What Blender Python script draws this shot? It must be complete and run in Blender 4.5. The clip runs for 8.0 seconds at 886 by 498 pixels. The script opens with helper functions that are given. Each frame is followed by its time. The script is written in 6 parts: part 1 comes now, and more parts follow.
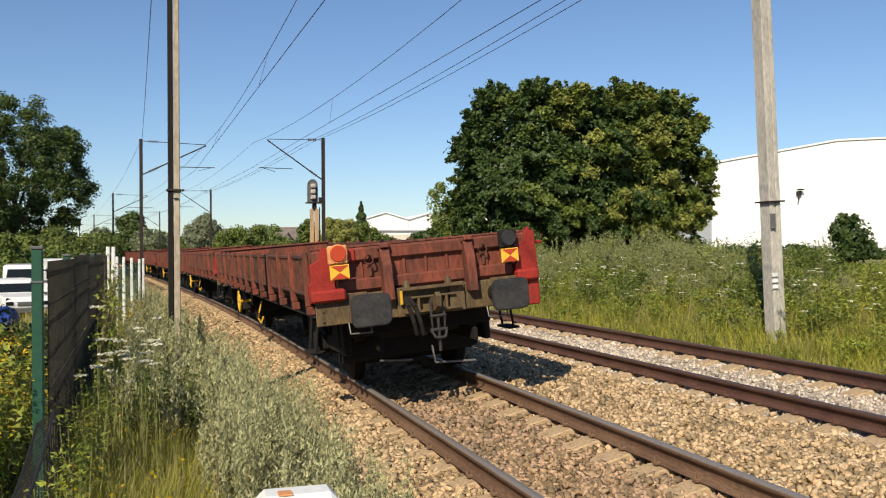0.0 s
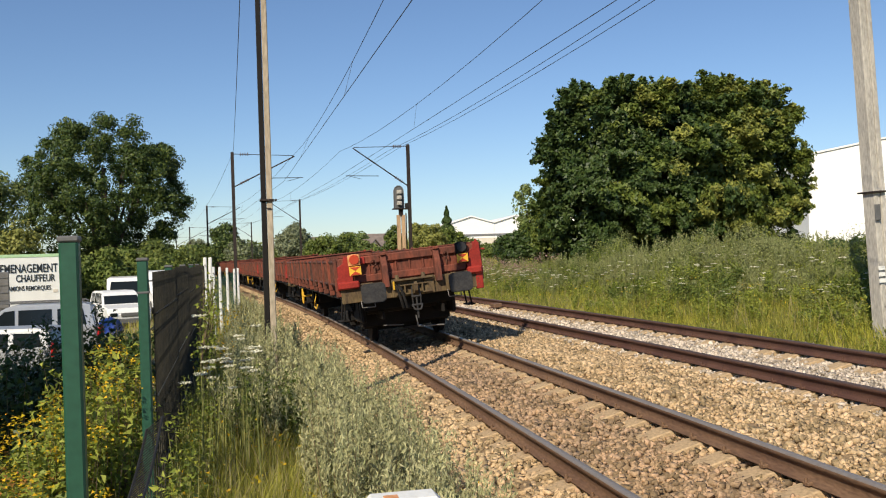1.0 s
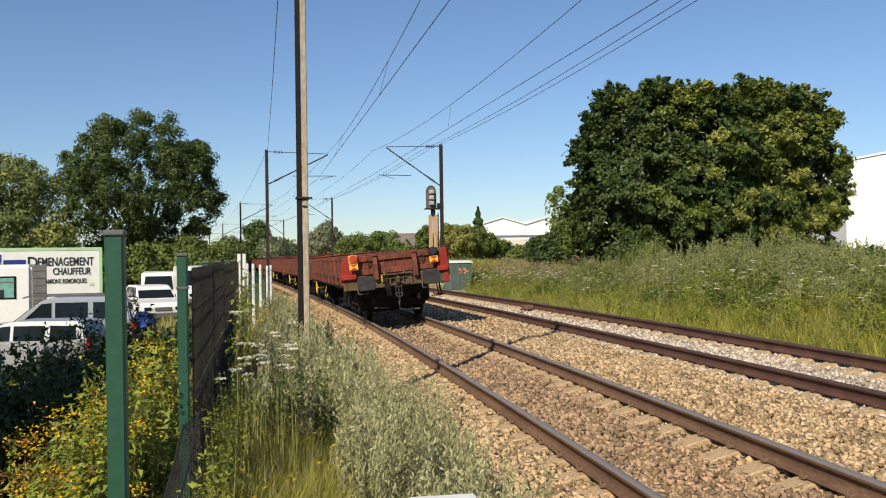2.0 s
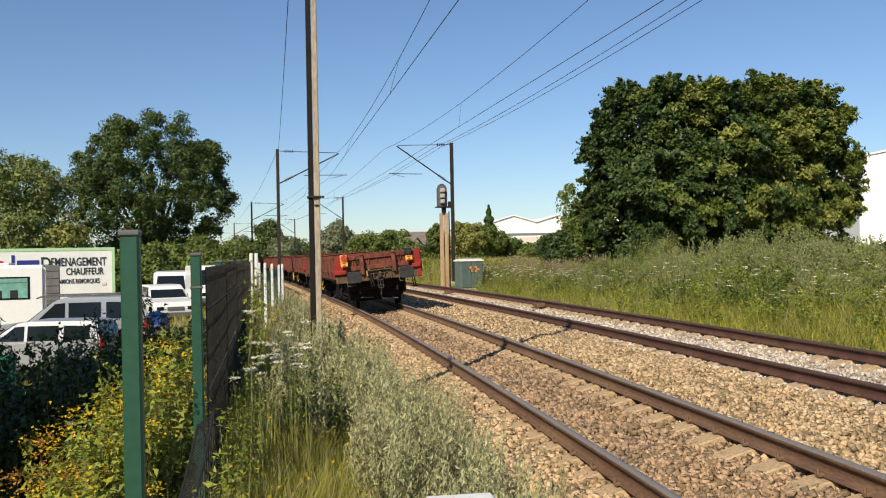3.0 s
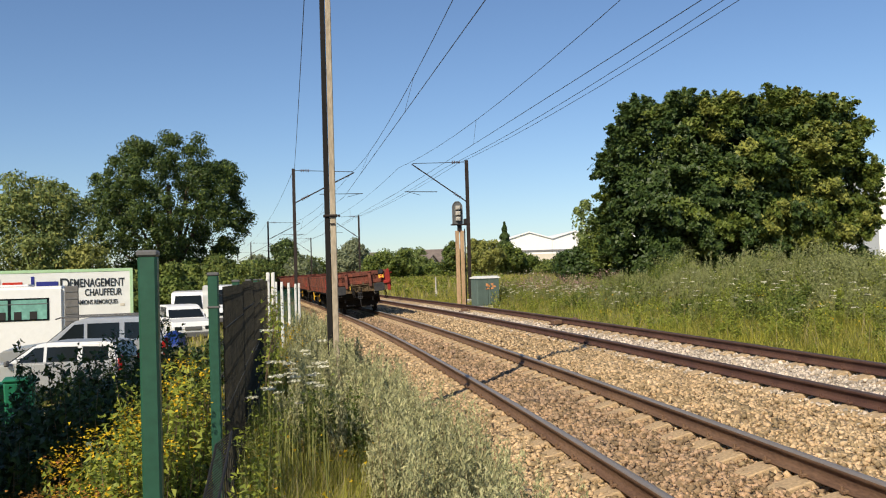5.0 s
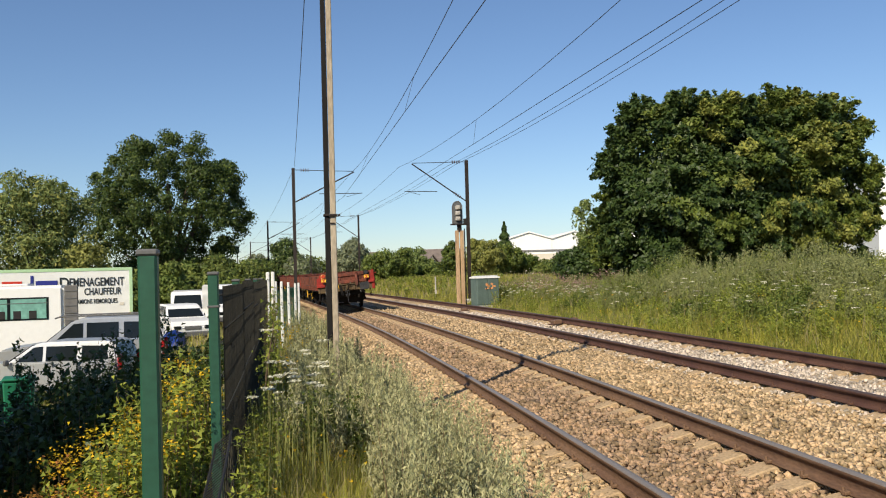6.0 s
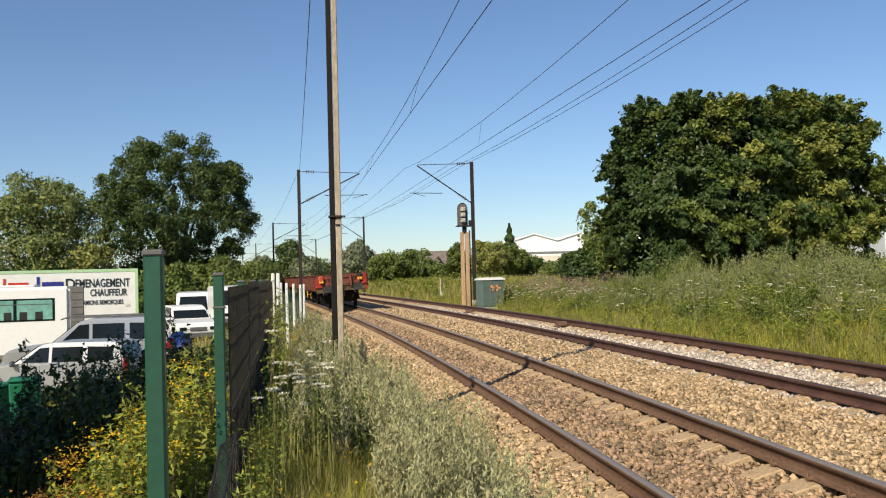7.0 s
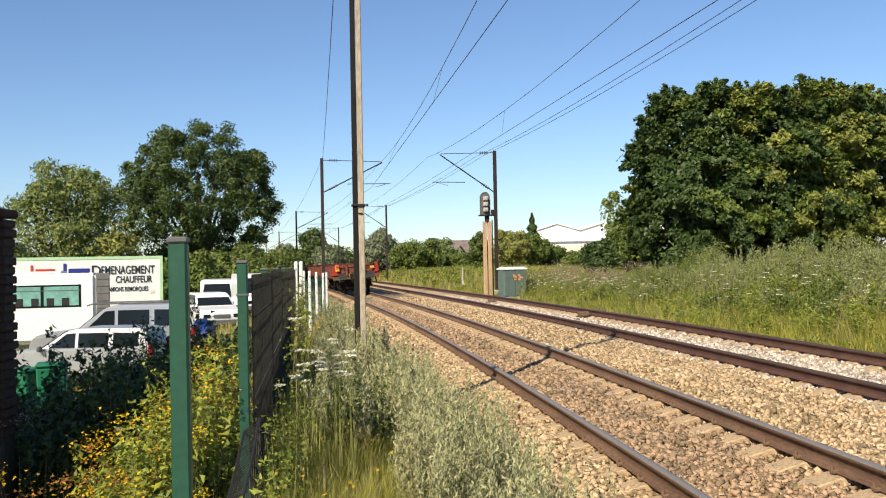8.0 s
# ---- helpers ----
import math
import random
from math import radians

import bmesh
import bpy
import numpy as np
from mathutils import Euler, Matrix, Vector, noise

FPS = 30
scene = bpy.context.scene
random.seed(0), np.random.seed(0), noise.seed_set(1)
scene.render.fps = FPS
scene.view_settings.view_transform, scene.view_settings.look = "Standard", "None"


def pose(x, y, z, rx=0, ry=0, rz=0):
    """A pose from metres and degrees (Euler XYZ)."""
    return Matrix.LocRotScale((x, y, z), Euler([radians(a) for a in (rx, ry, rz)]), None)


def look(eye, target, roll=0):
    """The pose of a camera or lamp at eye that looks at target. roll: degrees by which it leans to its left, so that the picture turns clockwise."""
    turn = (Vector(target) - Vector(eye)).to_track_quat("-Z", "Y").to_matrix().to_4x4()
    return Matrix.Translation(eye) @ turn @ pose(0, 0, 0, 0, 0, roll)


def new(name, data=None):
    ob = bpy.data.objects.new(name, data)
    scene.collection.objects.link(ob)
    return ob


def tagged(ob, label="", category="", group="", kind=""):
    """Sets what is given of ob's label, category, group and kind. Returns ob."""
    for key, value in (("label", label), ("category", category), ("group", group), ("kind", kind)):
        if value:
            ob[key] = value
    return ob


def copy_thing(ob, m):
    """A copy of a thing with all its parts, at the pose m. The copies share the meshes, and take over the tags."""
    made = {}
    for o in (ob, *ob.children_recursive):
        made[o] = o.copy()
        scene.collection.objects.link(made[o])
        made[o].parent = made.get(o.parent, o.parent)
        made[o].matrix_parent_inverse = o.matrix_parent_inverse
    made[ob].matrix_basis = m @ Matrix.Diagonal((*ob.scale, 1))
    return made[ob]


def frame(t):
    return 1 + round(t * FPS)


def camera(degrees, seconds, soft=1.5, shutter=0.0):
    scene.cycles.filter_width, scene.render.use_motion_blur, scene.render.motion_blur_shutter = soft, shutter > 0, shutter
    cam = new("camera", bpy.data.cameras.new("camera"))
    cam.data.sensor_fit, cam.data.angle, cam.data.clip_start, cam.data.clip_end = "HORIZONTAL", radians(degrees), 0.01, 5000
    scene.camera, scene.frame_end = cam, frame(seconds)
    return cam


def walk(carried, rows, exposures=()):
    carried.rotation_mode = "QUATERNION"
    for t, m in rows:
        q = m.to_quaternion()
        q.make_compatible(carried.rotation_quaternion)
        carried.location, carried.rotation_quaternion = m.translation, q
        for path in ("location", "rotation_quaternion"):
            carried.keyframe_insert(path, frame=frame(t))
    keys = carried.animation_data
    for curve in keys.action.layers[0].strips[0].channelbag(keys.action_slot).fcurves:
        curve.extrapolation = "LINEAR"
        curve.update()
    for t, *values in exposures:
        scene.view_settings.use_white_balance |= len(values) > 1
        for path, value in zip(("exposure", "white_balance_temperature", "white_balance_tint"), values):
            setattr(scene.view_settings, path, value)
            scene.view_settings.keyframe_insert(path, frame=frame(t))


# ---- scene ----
# World: x to the right of the line, y along it, z up; the near track's axis passes through the origin.
cam = camera(53.36, 8.0, soft=1.1, shutter=0.1)
PATH = [
    (0.0, -3.348, -0.146, 1.749, -16.984, 0.105, 0.326),
    (0.5, -3.342, -0.144, 1.742, -12.399, 0.346, 1.530),
    (1.0, -3.384, -0.095, 1.742, -11.392, 0.435, 1.875),
    (1.5, -3.413, -0.055, 1.743, -10.104, 0.549, 1.139),
    (3.0, -3.442, -0.019, 1.744, -8.722, 0.413, 1.115),
    (3.5, -3.441, -0.022, 1.748, -8.149, 1.188, 1.759),
    (4.0, -3.439, -0.024, 1.746, -7.615, 1.786, 2.179),
    (4.5, -3.440, -0.022, 1.744, -7.579, 1.620, 1.803),
    (6.0, -3.449, 0.012, 1.743, -7.705, 1.560, 1.573),
    (6.5, -3.448, 0.000, 1.738, -7.620, 1.591, 1.469),
    (7.0, -3.448, 0.007, 1.740, -7.373, 1.682, 1.491),
    (7.5, -3.448, 0.005, 1.740, -6.901, 1.556, 1.594),
    (8.0, -3.450, 0.015, 1.739, -5.932, 1.011, 1.118)]
walk(cam, [(t, pose(x, y, z, 90 + p, r, w)) for t, x, y, z, w, p, r in PATH],
     exposures=[(0.0, 0.14), (0.5, 0.15), (1.5, 0.12), (4.5, 0.13), (7.2, 0.15), (7.6, 0.27), (8.0, 0.43)])

# ---- light ----
SUN_WAY = Vector((0.44, 0.62, -0.57)).normalized()      # the way that the light travels
world = bpy.data.worlds.new("sky")
scene.world = world
world.use_nodes = True
wn = world.node_tree.nodes
sky = wn.new("ShaderNodeTexSky")
sky.sky_type = "NISHITA"
sky.sun_disc = False
sky.sun_elevation = math.asin(-SUN_WAY.z)
sky.sun_rotation = math.atan2(-SUN_WAY.x, -SUN_WAY.y)
sky.air_density = 1.0
sky.dust_density = 0.15
sky.ozone_density = 3.0
wn["Background"].inputs["Strength"].default_value = 0.093
hue = wn.new("ShaderNodeMix")
hue.data_type, hue.blend_type = "RGBA", "MULTIPLY"
hue.inputs["Factor"].default_value = 1.0
hue.inputs["B"].default_value = (0.89, 0.965, 1.085, 1)      # clear blue summer air
world.node_tree.links.new(sky.outputs[0], hue.inputs["A"])
world.node_tree.links.new(hue.outputs["Result"], wn["Background"].inputs["Color"])
sun = new("sun", bpy.data.lights.new("sun", "SUN"))
sun.data.energy = 5.0
sun.data.angle = radians(0.55)
sun.data.color = (1.0, 0.885, 0.69)
sun.matrix_world = look((0, 0, 60), Vector((0, 0, 60)) + SUN_WAY)

# ---- materials ----
def mat(name, base, rough=0.7, metal=0.0, vary=0.25, scale=6.0, fine=60.0, bump=0.15, island=0.0, tint=None, spec=0.4, stretch=(1, 1, 1), thin=0.0, shift=0.05):
    """A surface with broad stains (scale), fine grain (fine), relief, and a change from piece to piece (island)."""
    m = bpy.data.materials.new(name)
    m.use_nodes = True
    nt = m.node_tree
    n, link = nt.nodes, nt.links.new
    bsdf = n["Principled BSDF"]
    co = n.new("ShaderNodeTexCoord")
    mp = n.new("ShaderNodeMapping")
    mp.inputs["Scale"].default_value = stretch
    link(co.outputs["Object"], mp.inputs["Vector"])
    big, small = n.new("ShaderNodeTexNoise"), n.new("ShaderNodeTexNoise")
    big.inputs["Scale"].default_value, small.inputs["Scale"].default_value = scale, fine
    big.inputs["Detail"].default_value, small.inputs["Detail"].default_value = 5, 4
    for t in (big, small):
        link(mp.outputs[0], t.inputs["Vector"])
    other = tint or [c * 0.55 for c in base]
    mix = n.new("ShaderNodeMix")
    mix.data_type = "RGBA"
    mix.inputs["A"].default_value = (*base, 1)
    mix.inputs["B"].default_value = (*other, 1)
    ramp = n.new("ShaderNodeMapRange")
    ramp.inputs["From Min"].default_value, ramp.inputs["From Max"].default_value = 0.38, 0.68
    ramp.inputs["To Max"].default_value = min(1.0, vary * 2.2)
    link(big.outputs["Fac"], ramp.inputs["Value"])
    link(ramp.outputs[0], mix.inputs["Factor"])
    hsv = n.new("ShaderNodeHueSaturation")
    link(mix.outputs["Result"], hsv.inputs["Color"])
    val = n.new("ShaderNodeMapRange")
    val.inputs["From Min"].default_value, val.inputs["From Max"].default_value = 0.3, 0.7
    val.inputs["To Min"].default_value, val.inputs["To Max"].default_value = 1 - vary * 0.8, 1 + vary * 0.8
    link(small.outputs["Fac"], val.inputs["Value"])
    last = val.outputs[0]
    if island:
        geo = n.new("ShaderNodeNewGeometry")
        isl = n.new("ShaderNodeMapRange")
        isl.inputs["To Min"].default_value, isl.inputs["To Max"].default_value = 1 - island, 1 + island
        link(geo.outputs["Random Per Island"], isl.inputs["Value"])
        mul = n.new("ShaderNodeMath")
        mul.operation = "MULTIPLY"
        link(last, mul.inputs[0])
        link(isl.outputs[0], mul.inputs[1])
        last = mul.outputs[0]
        hue = n.new("ShaderNodeMapRange")
        hue.inputs["To Min"].default_value, hue.inputs["To Max"].default_value = 0.5 + shift * island, 0.5 - shift * island
        link(geo.outputs["Random Per Island"], hue.inputs["Value"])
        link(hue.outputs[0], hsv.inputs["Hue"])
    link(last, hsv.inputs["Value"])
    link(hsv.outputs[0], bsdf.inputs["Base Color"])
    bsdf.inputs["Roughness"].default_value = rough
    bsdf.inputs["Metallic"].default_value = metal
    bsdf.inputs["Specular IOR Level"].default_value = spec
    if bump:
        b = n.new("ShaderNodeBump")
        b.inputs["Strength"].default_value = bump
        b.inputs["Distance"].default_value = 0.02
        link(small.outputs["Fac"], b.inputs["Height"])
        link(b.outputs[0], bsdf.inputs["Normal"])
    if thin:
        tr = n.new("ShaderNodeBsdfTranslucent")
        link(hsv.outputs[0], tr.inputs["Color"])
        ms = n.new("ShaderNodeMixShader")
        ms.inputs[0].default_value = thin
        link(bsdf.outputs[0], ms.inputs[1])
        link(tr.outputs[0], ms.inputs[2])
        link(ms.outputs[0], n["Material Output"].inputs["Surface"])
    return m


M = {
    "soil": mat("dry_soil", (0.24, 0.20, 0.10), 0.95, vary=0.4, scale=0.6, fine=14, bump=0.5, tint=(0.15, 0.16, 0.05)),
    "lot": mat("dry_grass_lot", (0.20, 0.19, 0.07), 0.95, vary=0.4, scale=0.4, fine=20, bump=0.5, tint=(0.24, 0.19, 0.11)),
    # beds darker than their stones: the shade between stones is in the colour
    "ballast": mat("ballast", (0.30, 0.205, 0.11), 0.92, vary=0.35, scale=1.1, fine=28, bump=0.9, tint=(0.19, 0.13, 0.075)),
    "ballast2": mat("pale_ballast", (0.40, 0.33, 0.26), 0.92, vary=0.3, scale=1.1, fine=28, bump=0.9, tint=(0.36, 0.29, 0.23)),
    "stone": mat("ballast_stone", (0.485, 0.355, 0.21), 0.92, vary=0.3, scale=1.6, fine=60, bump=0.3, island=0.5, tint=(0.33, 0.225, 0.12), spec=0.2, shift=0.012),
    "stone2": mat("pale_ballast_stone", (0.56, 0.48, 0.39), 0.92, vary=0.3, scale=5, fine=60, bump=0.3, island=0.4, tint=(0.40, 0.32, 0.25), spec=0.15, shift=0.012),
    "stone3": mat("brown_ballast_stone", (0.36, 0.245, 0.145), 0.92, vary=0.3, scale=1.6, fine=60, bump=0.3, island=0.5, tint=(0.25, 0.18, 0.125), spec=0.2, shift=0.015),
    "sleeper": mat("sleeper_concrete", (0.50, 0.36, 0.205), 0.9, vary=0.3, scale=3, fine=40, bump=0.35, tint=(0.34, 0.24, 0.15)),
    "rust": mat("rail_rust", (0.13, 0.072, 0.045), 0.8, vary=0.35, scale=2.5, fine=50, bump=0.25, tint=(0.20, 0.12, 0.07), stretch=(1, .3, 1)),
    "rust_red": mat("rail_rust_dark", (0.075, 0.034, 0.026), 0.75, vary=0.35, scale=2.5, fine=50, bump=0.25, tint=(0.12, 0.06, 0.04)),
    "polish": mat("rail_head", (0.33, 0.285, 0.25), 0.52, 0.5, vary=0.15, scale=2, fine=30, bump=0.03, tint=(0.3, 0.28, 0.27)),
    "polish2": mat("rail_head_dull", (0.13, 0.085, 0.07), 0.5, 0.4, vary=0.2, scale=2, fine=30, bump=0.05),
    "black": mat("black_rubber", (0.018, 0.017, 0.017), 0.7, vary=0.3, bump=0.1),
    "concrete": mat("pole_concrete", (0.43, 0.36, 0.27), 0.9, vary=0.3, scale=2, fine=30, bump=0.3, tint=(0.29, 0.24, 0.17), stretch=(1, 1, .3)),
    "greycon": mat("grey_concrete", (0.46, 0.43, 0.38), 0.9, vary=0.3, scale=2, fine=30, bump=0.3, tint=(0.30, 0.28, 0.25), stretch=(1, 1, .3)),
    "darksteel": mat("dark_weathered_steel", (0.038, 0.028, 0.024), 0.7, 0.3, vary=0.35, scale=3, fine=40, bump=0.15),
    "galv": mat("galvanised_steel", (0.20, 0.19, 0.18), 0.55, 0.4, vary=0.25, scale=3, fine=40, bump=0.05),
    "wire": mat("wire", (0.05, 0.055, 0.06), 0.6, 0.4, vary=0.1, bump=0),
    "insul": mat("insulator", (0.10, 0.06, 0.05), 0.3, vary=0.1, bump=0),
    "red": mat("faded_red_paint", (0.20, 0.052, 0.029), 0.78, vary=0.42, scale=2.6, fine=16, bump=0.06, tint=(0.07, 0.030, 0.021), stretch=(1.6, 1.6, .5)),
    "red_new": mat("fresh_red_paint", (0.32, 0.026, 0.016), 0.6, vary=0.25, scale=3, fine=35, bump=0.05),
    "redbrown": mat("rusty_red_side", (0.135, 0.046, 0.028), 0.8, vary=0.5, scale=1.1, fine=10, bump=0.08, tint=(0.045, 0.027, 0.02)),
    "beam": mat("grimy_brown_beam", (0.088, 0.058, 0.033), 0.75, vary=0.35, scale=5, fine=40, bump=0.15, tint=(0.17, 0.12, 0.05), stretch=(2, 1, .4)),
    # near-black: grime, with the shade under the wagons put into the colour
    "under": mat("underframe_grime_and_shade", (0.011, 0.009, 0.008), 0.9, vary=0.35, scale=4, fine=40, bump=0.2),
    "buffer": mat("buffer_steel", (0.038, 0.038, 0.041), 0.55, 0.3, vary=0.35, scale=5, fine=30, bump=0.06, tint=(0.065, 0.06, 0.055)),
    "yellow": mat("yellow_paint", (0.72, 0.42, 0.03), 0.55, vary=0.2, bump=0.05),
    "plate": mat("signal_plate_yellow", (0.85, 0.50, 0.05), 0.5, vary=0.08, bump=0.0),
    "platered": mat("signal_plate_red", (0.50, 0.06, 0.02), 0.5, vary=0.08, bump=0.0),
    "orange": mat("orange_lamp_case", (0.74, 0.33, 0.13), 0.5, vary=0.2, bump=0.0),
    "white": mat("white_paint", (0.78, 0.78, 0.75), 0.5, vary=0.08, scale=1.5, fine=30, bump=0.03),
    "cladding": mat("white_cladding", (0.84, 0.84, 0.83), 0.6, vary=0.05, scale=.3, fine=6, bump=0.0, tint=(0.76, 0.76, 0.76)),
    "cream": mat("cream_wall", (0.66, 0.60, 0.50), 0.8, vary=0.1, scale=.5, fine=8, bump=0.0),
    "roof": mat("roof_tiles", (0.22, 0.175, 0.15), 0.85, vary=0.3, scale=1, fine=10, bump=0.1),
    "slate": mat("grey_roof", (0.20, 0.20, 0.21), 0.8, vary=0.2, scale=1, fine=10, bump=0.1),
    "green": mat("fence_green", (0.022, 0.085, 0.052), 0.45, vary=0.15, scale=3, fine=30, bump=0.03),
    "mesh": mat("dark_fence_mesh", (0.05, 0.046, 0.036), 0.8, vary=0.35, scale=5, fine=60, bump=0.2, tint=(0.085, 0.075, 0.05)),
    "cabinet": mat("cabinet_grey_green", (0.11, 0.155, 0.135), 0.6, vary=0.2, scale=2, fine=30, bump=0.05),
    "timber": mat("sawn_timber", (0.50, 0.33, 0.19), 0.8, vary=0.3, scale=3, fine=40, bump=0.15, stretch=(1, 1, .15)),
    "bark": mat("bark", (0.10, 0.075, 0.05), 0.95, vary=0.4, scale=3, fine=25, bump=0.6, stretch=(1, 1, .3)),
    "brick": mat("dark_brick", (0.045, 0.024, 0.018), 0.9, vary=0.35, scale=5, fine=50, bump=0.3, island=0.2),
    "mortar": mat("mortar", (0.035, 0.028, 0.024), 0.95, vary=0.3, scale=4, fine=50, bump=0.4),
    "glass": mat("dark_glass", (0.012, 0.016, 0.018), 0.12, vary=0.05, bump=0, spec=0.3),
    "tyre": mat("tyre", (0.02, 0.02, 0.02), 0.8, vary=0.2, bump=0.1),
    "silver": mat("silver_car_paint", (0.50, 0.51, 0.52), 0.3, 0.5, vary=0.06, bump=0),
    "wcar": mat("white_car_paint", (0.80, 0.80, 0.79), 0.25, vary=0.04, bump=0, spec=0.5),
    "blue": mat("blue_cover", (0.012, 0.04, 0.22), 0.5, vary=0.25, scale=5, bump=0.2),
    "tail": mat("tail_lamp", (0.45, 0.02, 0.02), 0.2, vary=0.05, bump=0),
    "greypl": mat("grey_plastic", (0.12, 0.12, 0.12), 0.6, vary=0.15, bump=0.05),
    "bin": mat("green_plastic", (0.015, 0.17, 0.085), 0.5, vary=0.15, bump=0.05),
    "ink": mat("sign_ink", (0.02, 0.025, 0.03), 0.6, vary=0.05, bump=0),
    "redink": mat("sign_red_ink", (0.55, 0.04, 0.02), 0.6, vary=0.05, bump=0),
    "blueink": mat("sign_blue_ink", (0.02, 0.03, 0.22), 0.6, vary=0.05, bump=0),
    "greenink": mat("sign_green_edge", (0.42, 0.62, 0.36), 0.6, vary=0.1, bump=0),
    "leaf": mat("tree_leaf", (0.105, 0.14, 0.024), 0.55, vary=0.2, scale=.5, fine=6, bump=0, island=0.4, tint=(0.12, 0.16, 0.03), thin=0.14, spec=0.3),
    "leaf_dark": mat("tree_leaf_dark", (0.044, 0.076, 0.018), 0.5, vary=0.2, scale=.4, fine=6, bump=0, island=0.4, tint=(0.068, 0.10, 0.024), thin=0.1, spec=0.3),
    "leaf_yel": mat("willow_leaf", (0.22, 0.24, 0.05), 0.6, vary=0.2, scale=.4, fine=6, bump=0, island=0.4, thin=0.18, spec=0.3),
    "leaf_grey": mat("grey_willow_leaf", (0.23, 0.26, 0.15), 0.6, vary=0.2, scale=.4, fine=6, bump=0, island=0.4, thin=0.2, spec=0.3),
    # green lightened for distance haze, which is put into the leaf colour
    "leaf_far": mat("hazed_green_leaf", (0.16, 0.21, 0.062), 0.6, vary=0.25, scale=.3, fine=4, bump=0, island=0.4, tint=(0.20, 0.235, 0.08), thin=0.2, spec=0.3),
    "sallow": mat("yellow_green_leaf", (0.27, 0.28, 0.07), 0.6, vary=0.2, scale=.4, fine=6, bump=0, island=0.35, thin=0.2, spec=0.3),
    "hedge": mat("hedge_leaf", (0.12, 0.17, 0.035), 0.6, vary=0.3, scale=.25, fine=4, bump=0, island=0.45, tint=(0.14, 0.16, 0.04), thin=0.22, spec=0.3),
    "nettle": mat("weed_leaf", (0.26, 0.30, 0.045), 0.55, vary=0.25, scale=1.2, fine=9, bump=0, island=0.38, tint=(0.19, 0.24, 0.04), thin=0.28, spec=0.3),
    "grass": mat("grass_blade", (0.38, 0.385, 0.056), 0.65, vary=0.3, scale=.6, fine=6, bump=0, island=0.5, tint=(0.31, 0.29, 0.085), thin=0.42, spec=0.3),
    "straw": mat("dry_grass", (0.36, 0.31, 0.16), 0.8, vary=0.25, scale=.6, fine=6, bump=0, island=0.4, thin=0.25, spec=0.2),
    "mugwort": mat("mugwort_leaf", (0.41, 0.40, 0.21), 0.75, vary=0.2, scale=1, fine=8, bump=0, island=0.4, tint=(0.30, 0.32, 0.14), thin=0.15, spec=0.2),
    "mugwort_green": mat("grey_green_weed_leaf", (0.20, 0.225, 0.08), 0.75, vary=0.3, scale=.5, fine=8, bump=0, island=0.3, tint=(0.28, 0.285, 0.14), thin=0.14, spec=0.2),
    "stalk": mat("weed_stalk", (0.20, 0.15, 0.08), 0.8, vary=0.3, scale=3, fine=20, bump=0, island=0.4),
    "stem": mat("green_stem", (0.28, 0.29, 0.09), 0.7, vary=0.3, scale=3, fine=20, bump=0, island=0.4),
    "umbel": mat("white_flower", (0.80, 0.77, 0.60), 0.8, vary=0.1, bump=0, island=0.2, thin=0.2, spec=0.1),
    "gold": mat("yellow_flower", (0.62, 0.42, 0.025), 0.8, vary=0.15, bump=0, island=0.35, thin=0.2, spec=0.1),
    "rustfl": mat("brown_flower", (0.36, 0.18, 0.045), 0.85, vary=0.2, bump=0, island=0.3, thin=0.15, spec=0.1),
    "pink": mat("pink_flower", (0.42, 0.27, 0.23), 0.8, vary=0.15, bump=0, island=0.3, thin=0.15, spec=0.1),
}


# ---- mesh helpers ----
def mesh_ob(name, verts, faces, material, smooth=False):
    me = bpy.data.meshes.new(name)
    me.from_pydata([tuple(v) for v in verts], [], faces)
    mats = material if isinstance(material, (list, tuple)) else [material]
    for m in mats:
        me.materials.append(m)
    if smooth:
        me.polygons.foreach_set("use_smooth", [True] * len(me.polygons))
    me.update()
    return new(name, me)


def part(name, bm, material, parent=None, label="", smooth=False):
    """One bmesh as ONE mesh object, under a thing or a part."""
    me = bpy.data.meshes.new(name)
    bm.normal_update()
    bm.to_mesh(me)
    bm.free()
    for m in material if isinstance(material, (list, tuple)) else [material]:
        me.materials.append(m)
    if smooth:
        me.polygons.foreach_set("use_smooth", [True] * len(me.polygons))
    ob = new(name, me)
    if parent is not None:
        ob.parent = parent
    if label:
        tagged(ob, label)
    return ob


def empty(name, label="", category="", group="", kind="", at=None):
    ob = new(name)
    ob.empty_display_size = 0.2
    tagged(ob, label, category, group, kind)
    if at is not None:
        ob.matrix_world = at
    return ob


def box(bm, c, s, bevel=0.0, m=None, taper=None, slot=0):
    """A box of centre c and size s, its edges broken by bevel; taper narrows the top."""
    r = bmesh.ops.create_cube(bm, size=1.0)
    vs = r["verts"]
    for v in vs:
        k = taper if taper and v.co.z > 0 else (1, 1)
        v.co = Vector((v.co.x * s[0] * k[0], v.co.y * s[1] * k[1], v.co.z * s[2]))
    fs = {f for v in vs for f in v.link_faces}
    if bevel:
        es = list({e for v in vs for e in v.link_edges})
        out = bmesh.ops.bevel(bm, geom=es, offset=bevel, segments=1, affect="EDGES", profile=0.7)
        fs = set(out["faces"]) | {f for f in fs if f.is_valid}
        vs = list({v for f in fs for v in f.verts})
    for f in fs:
        f.material_index = slot
    t = Matrix.Translation(c) @ (m or Matrix())
    bmesh.ops.transform(bm, matrix=t, verts=vs)
    return vs


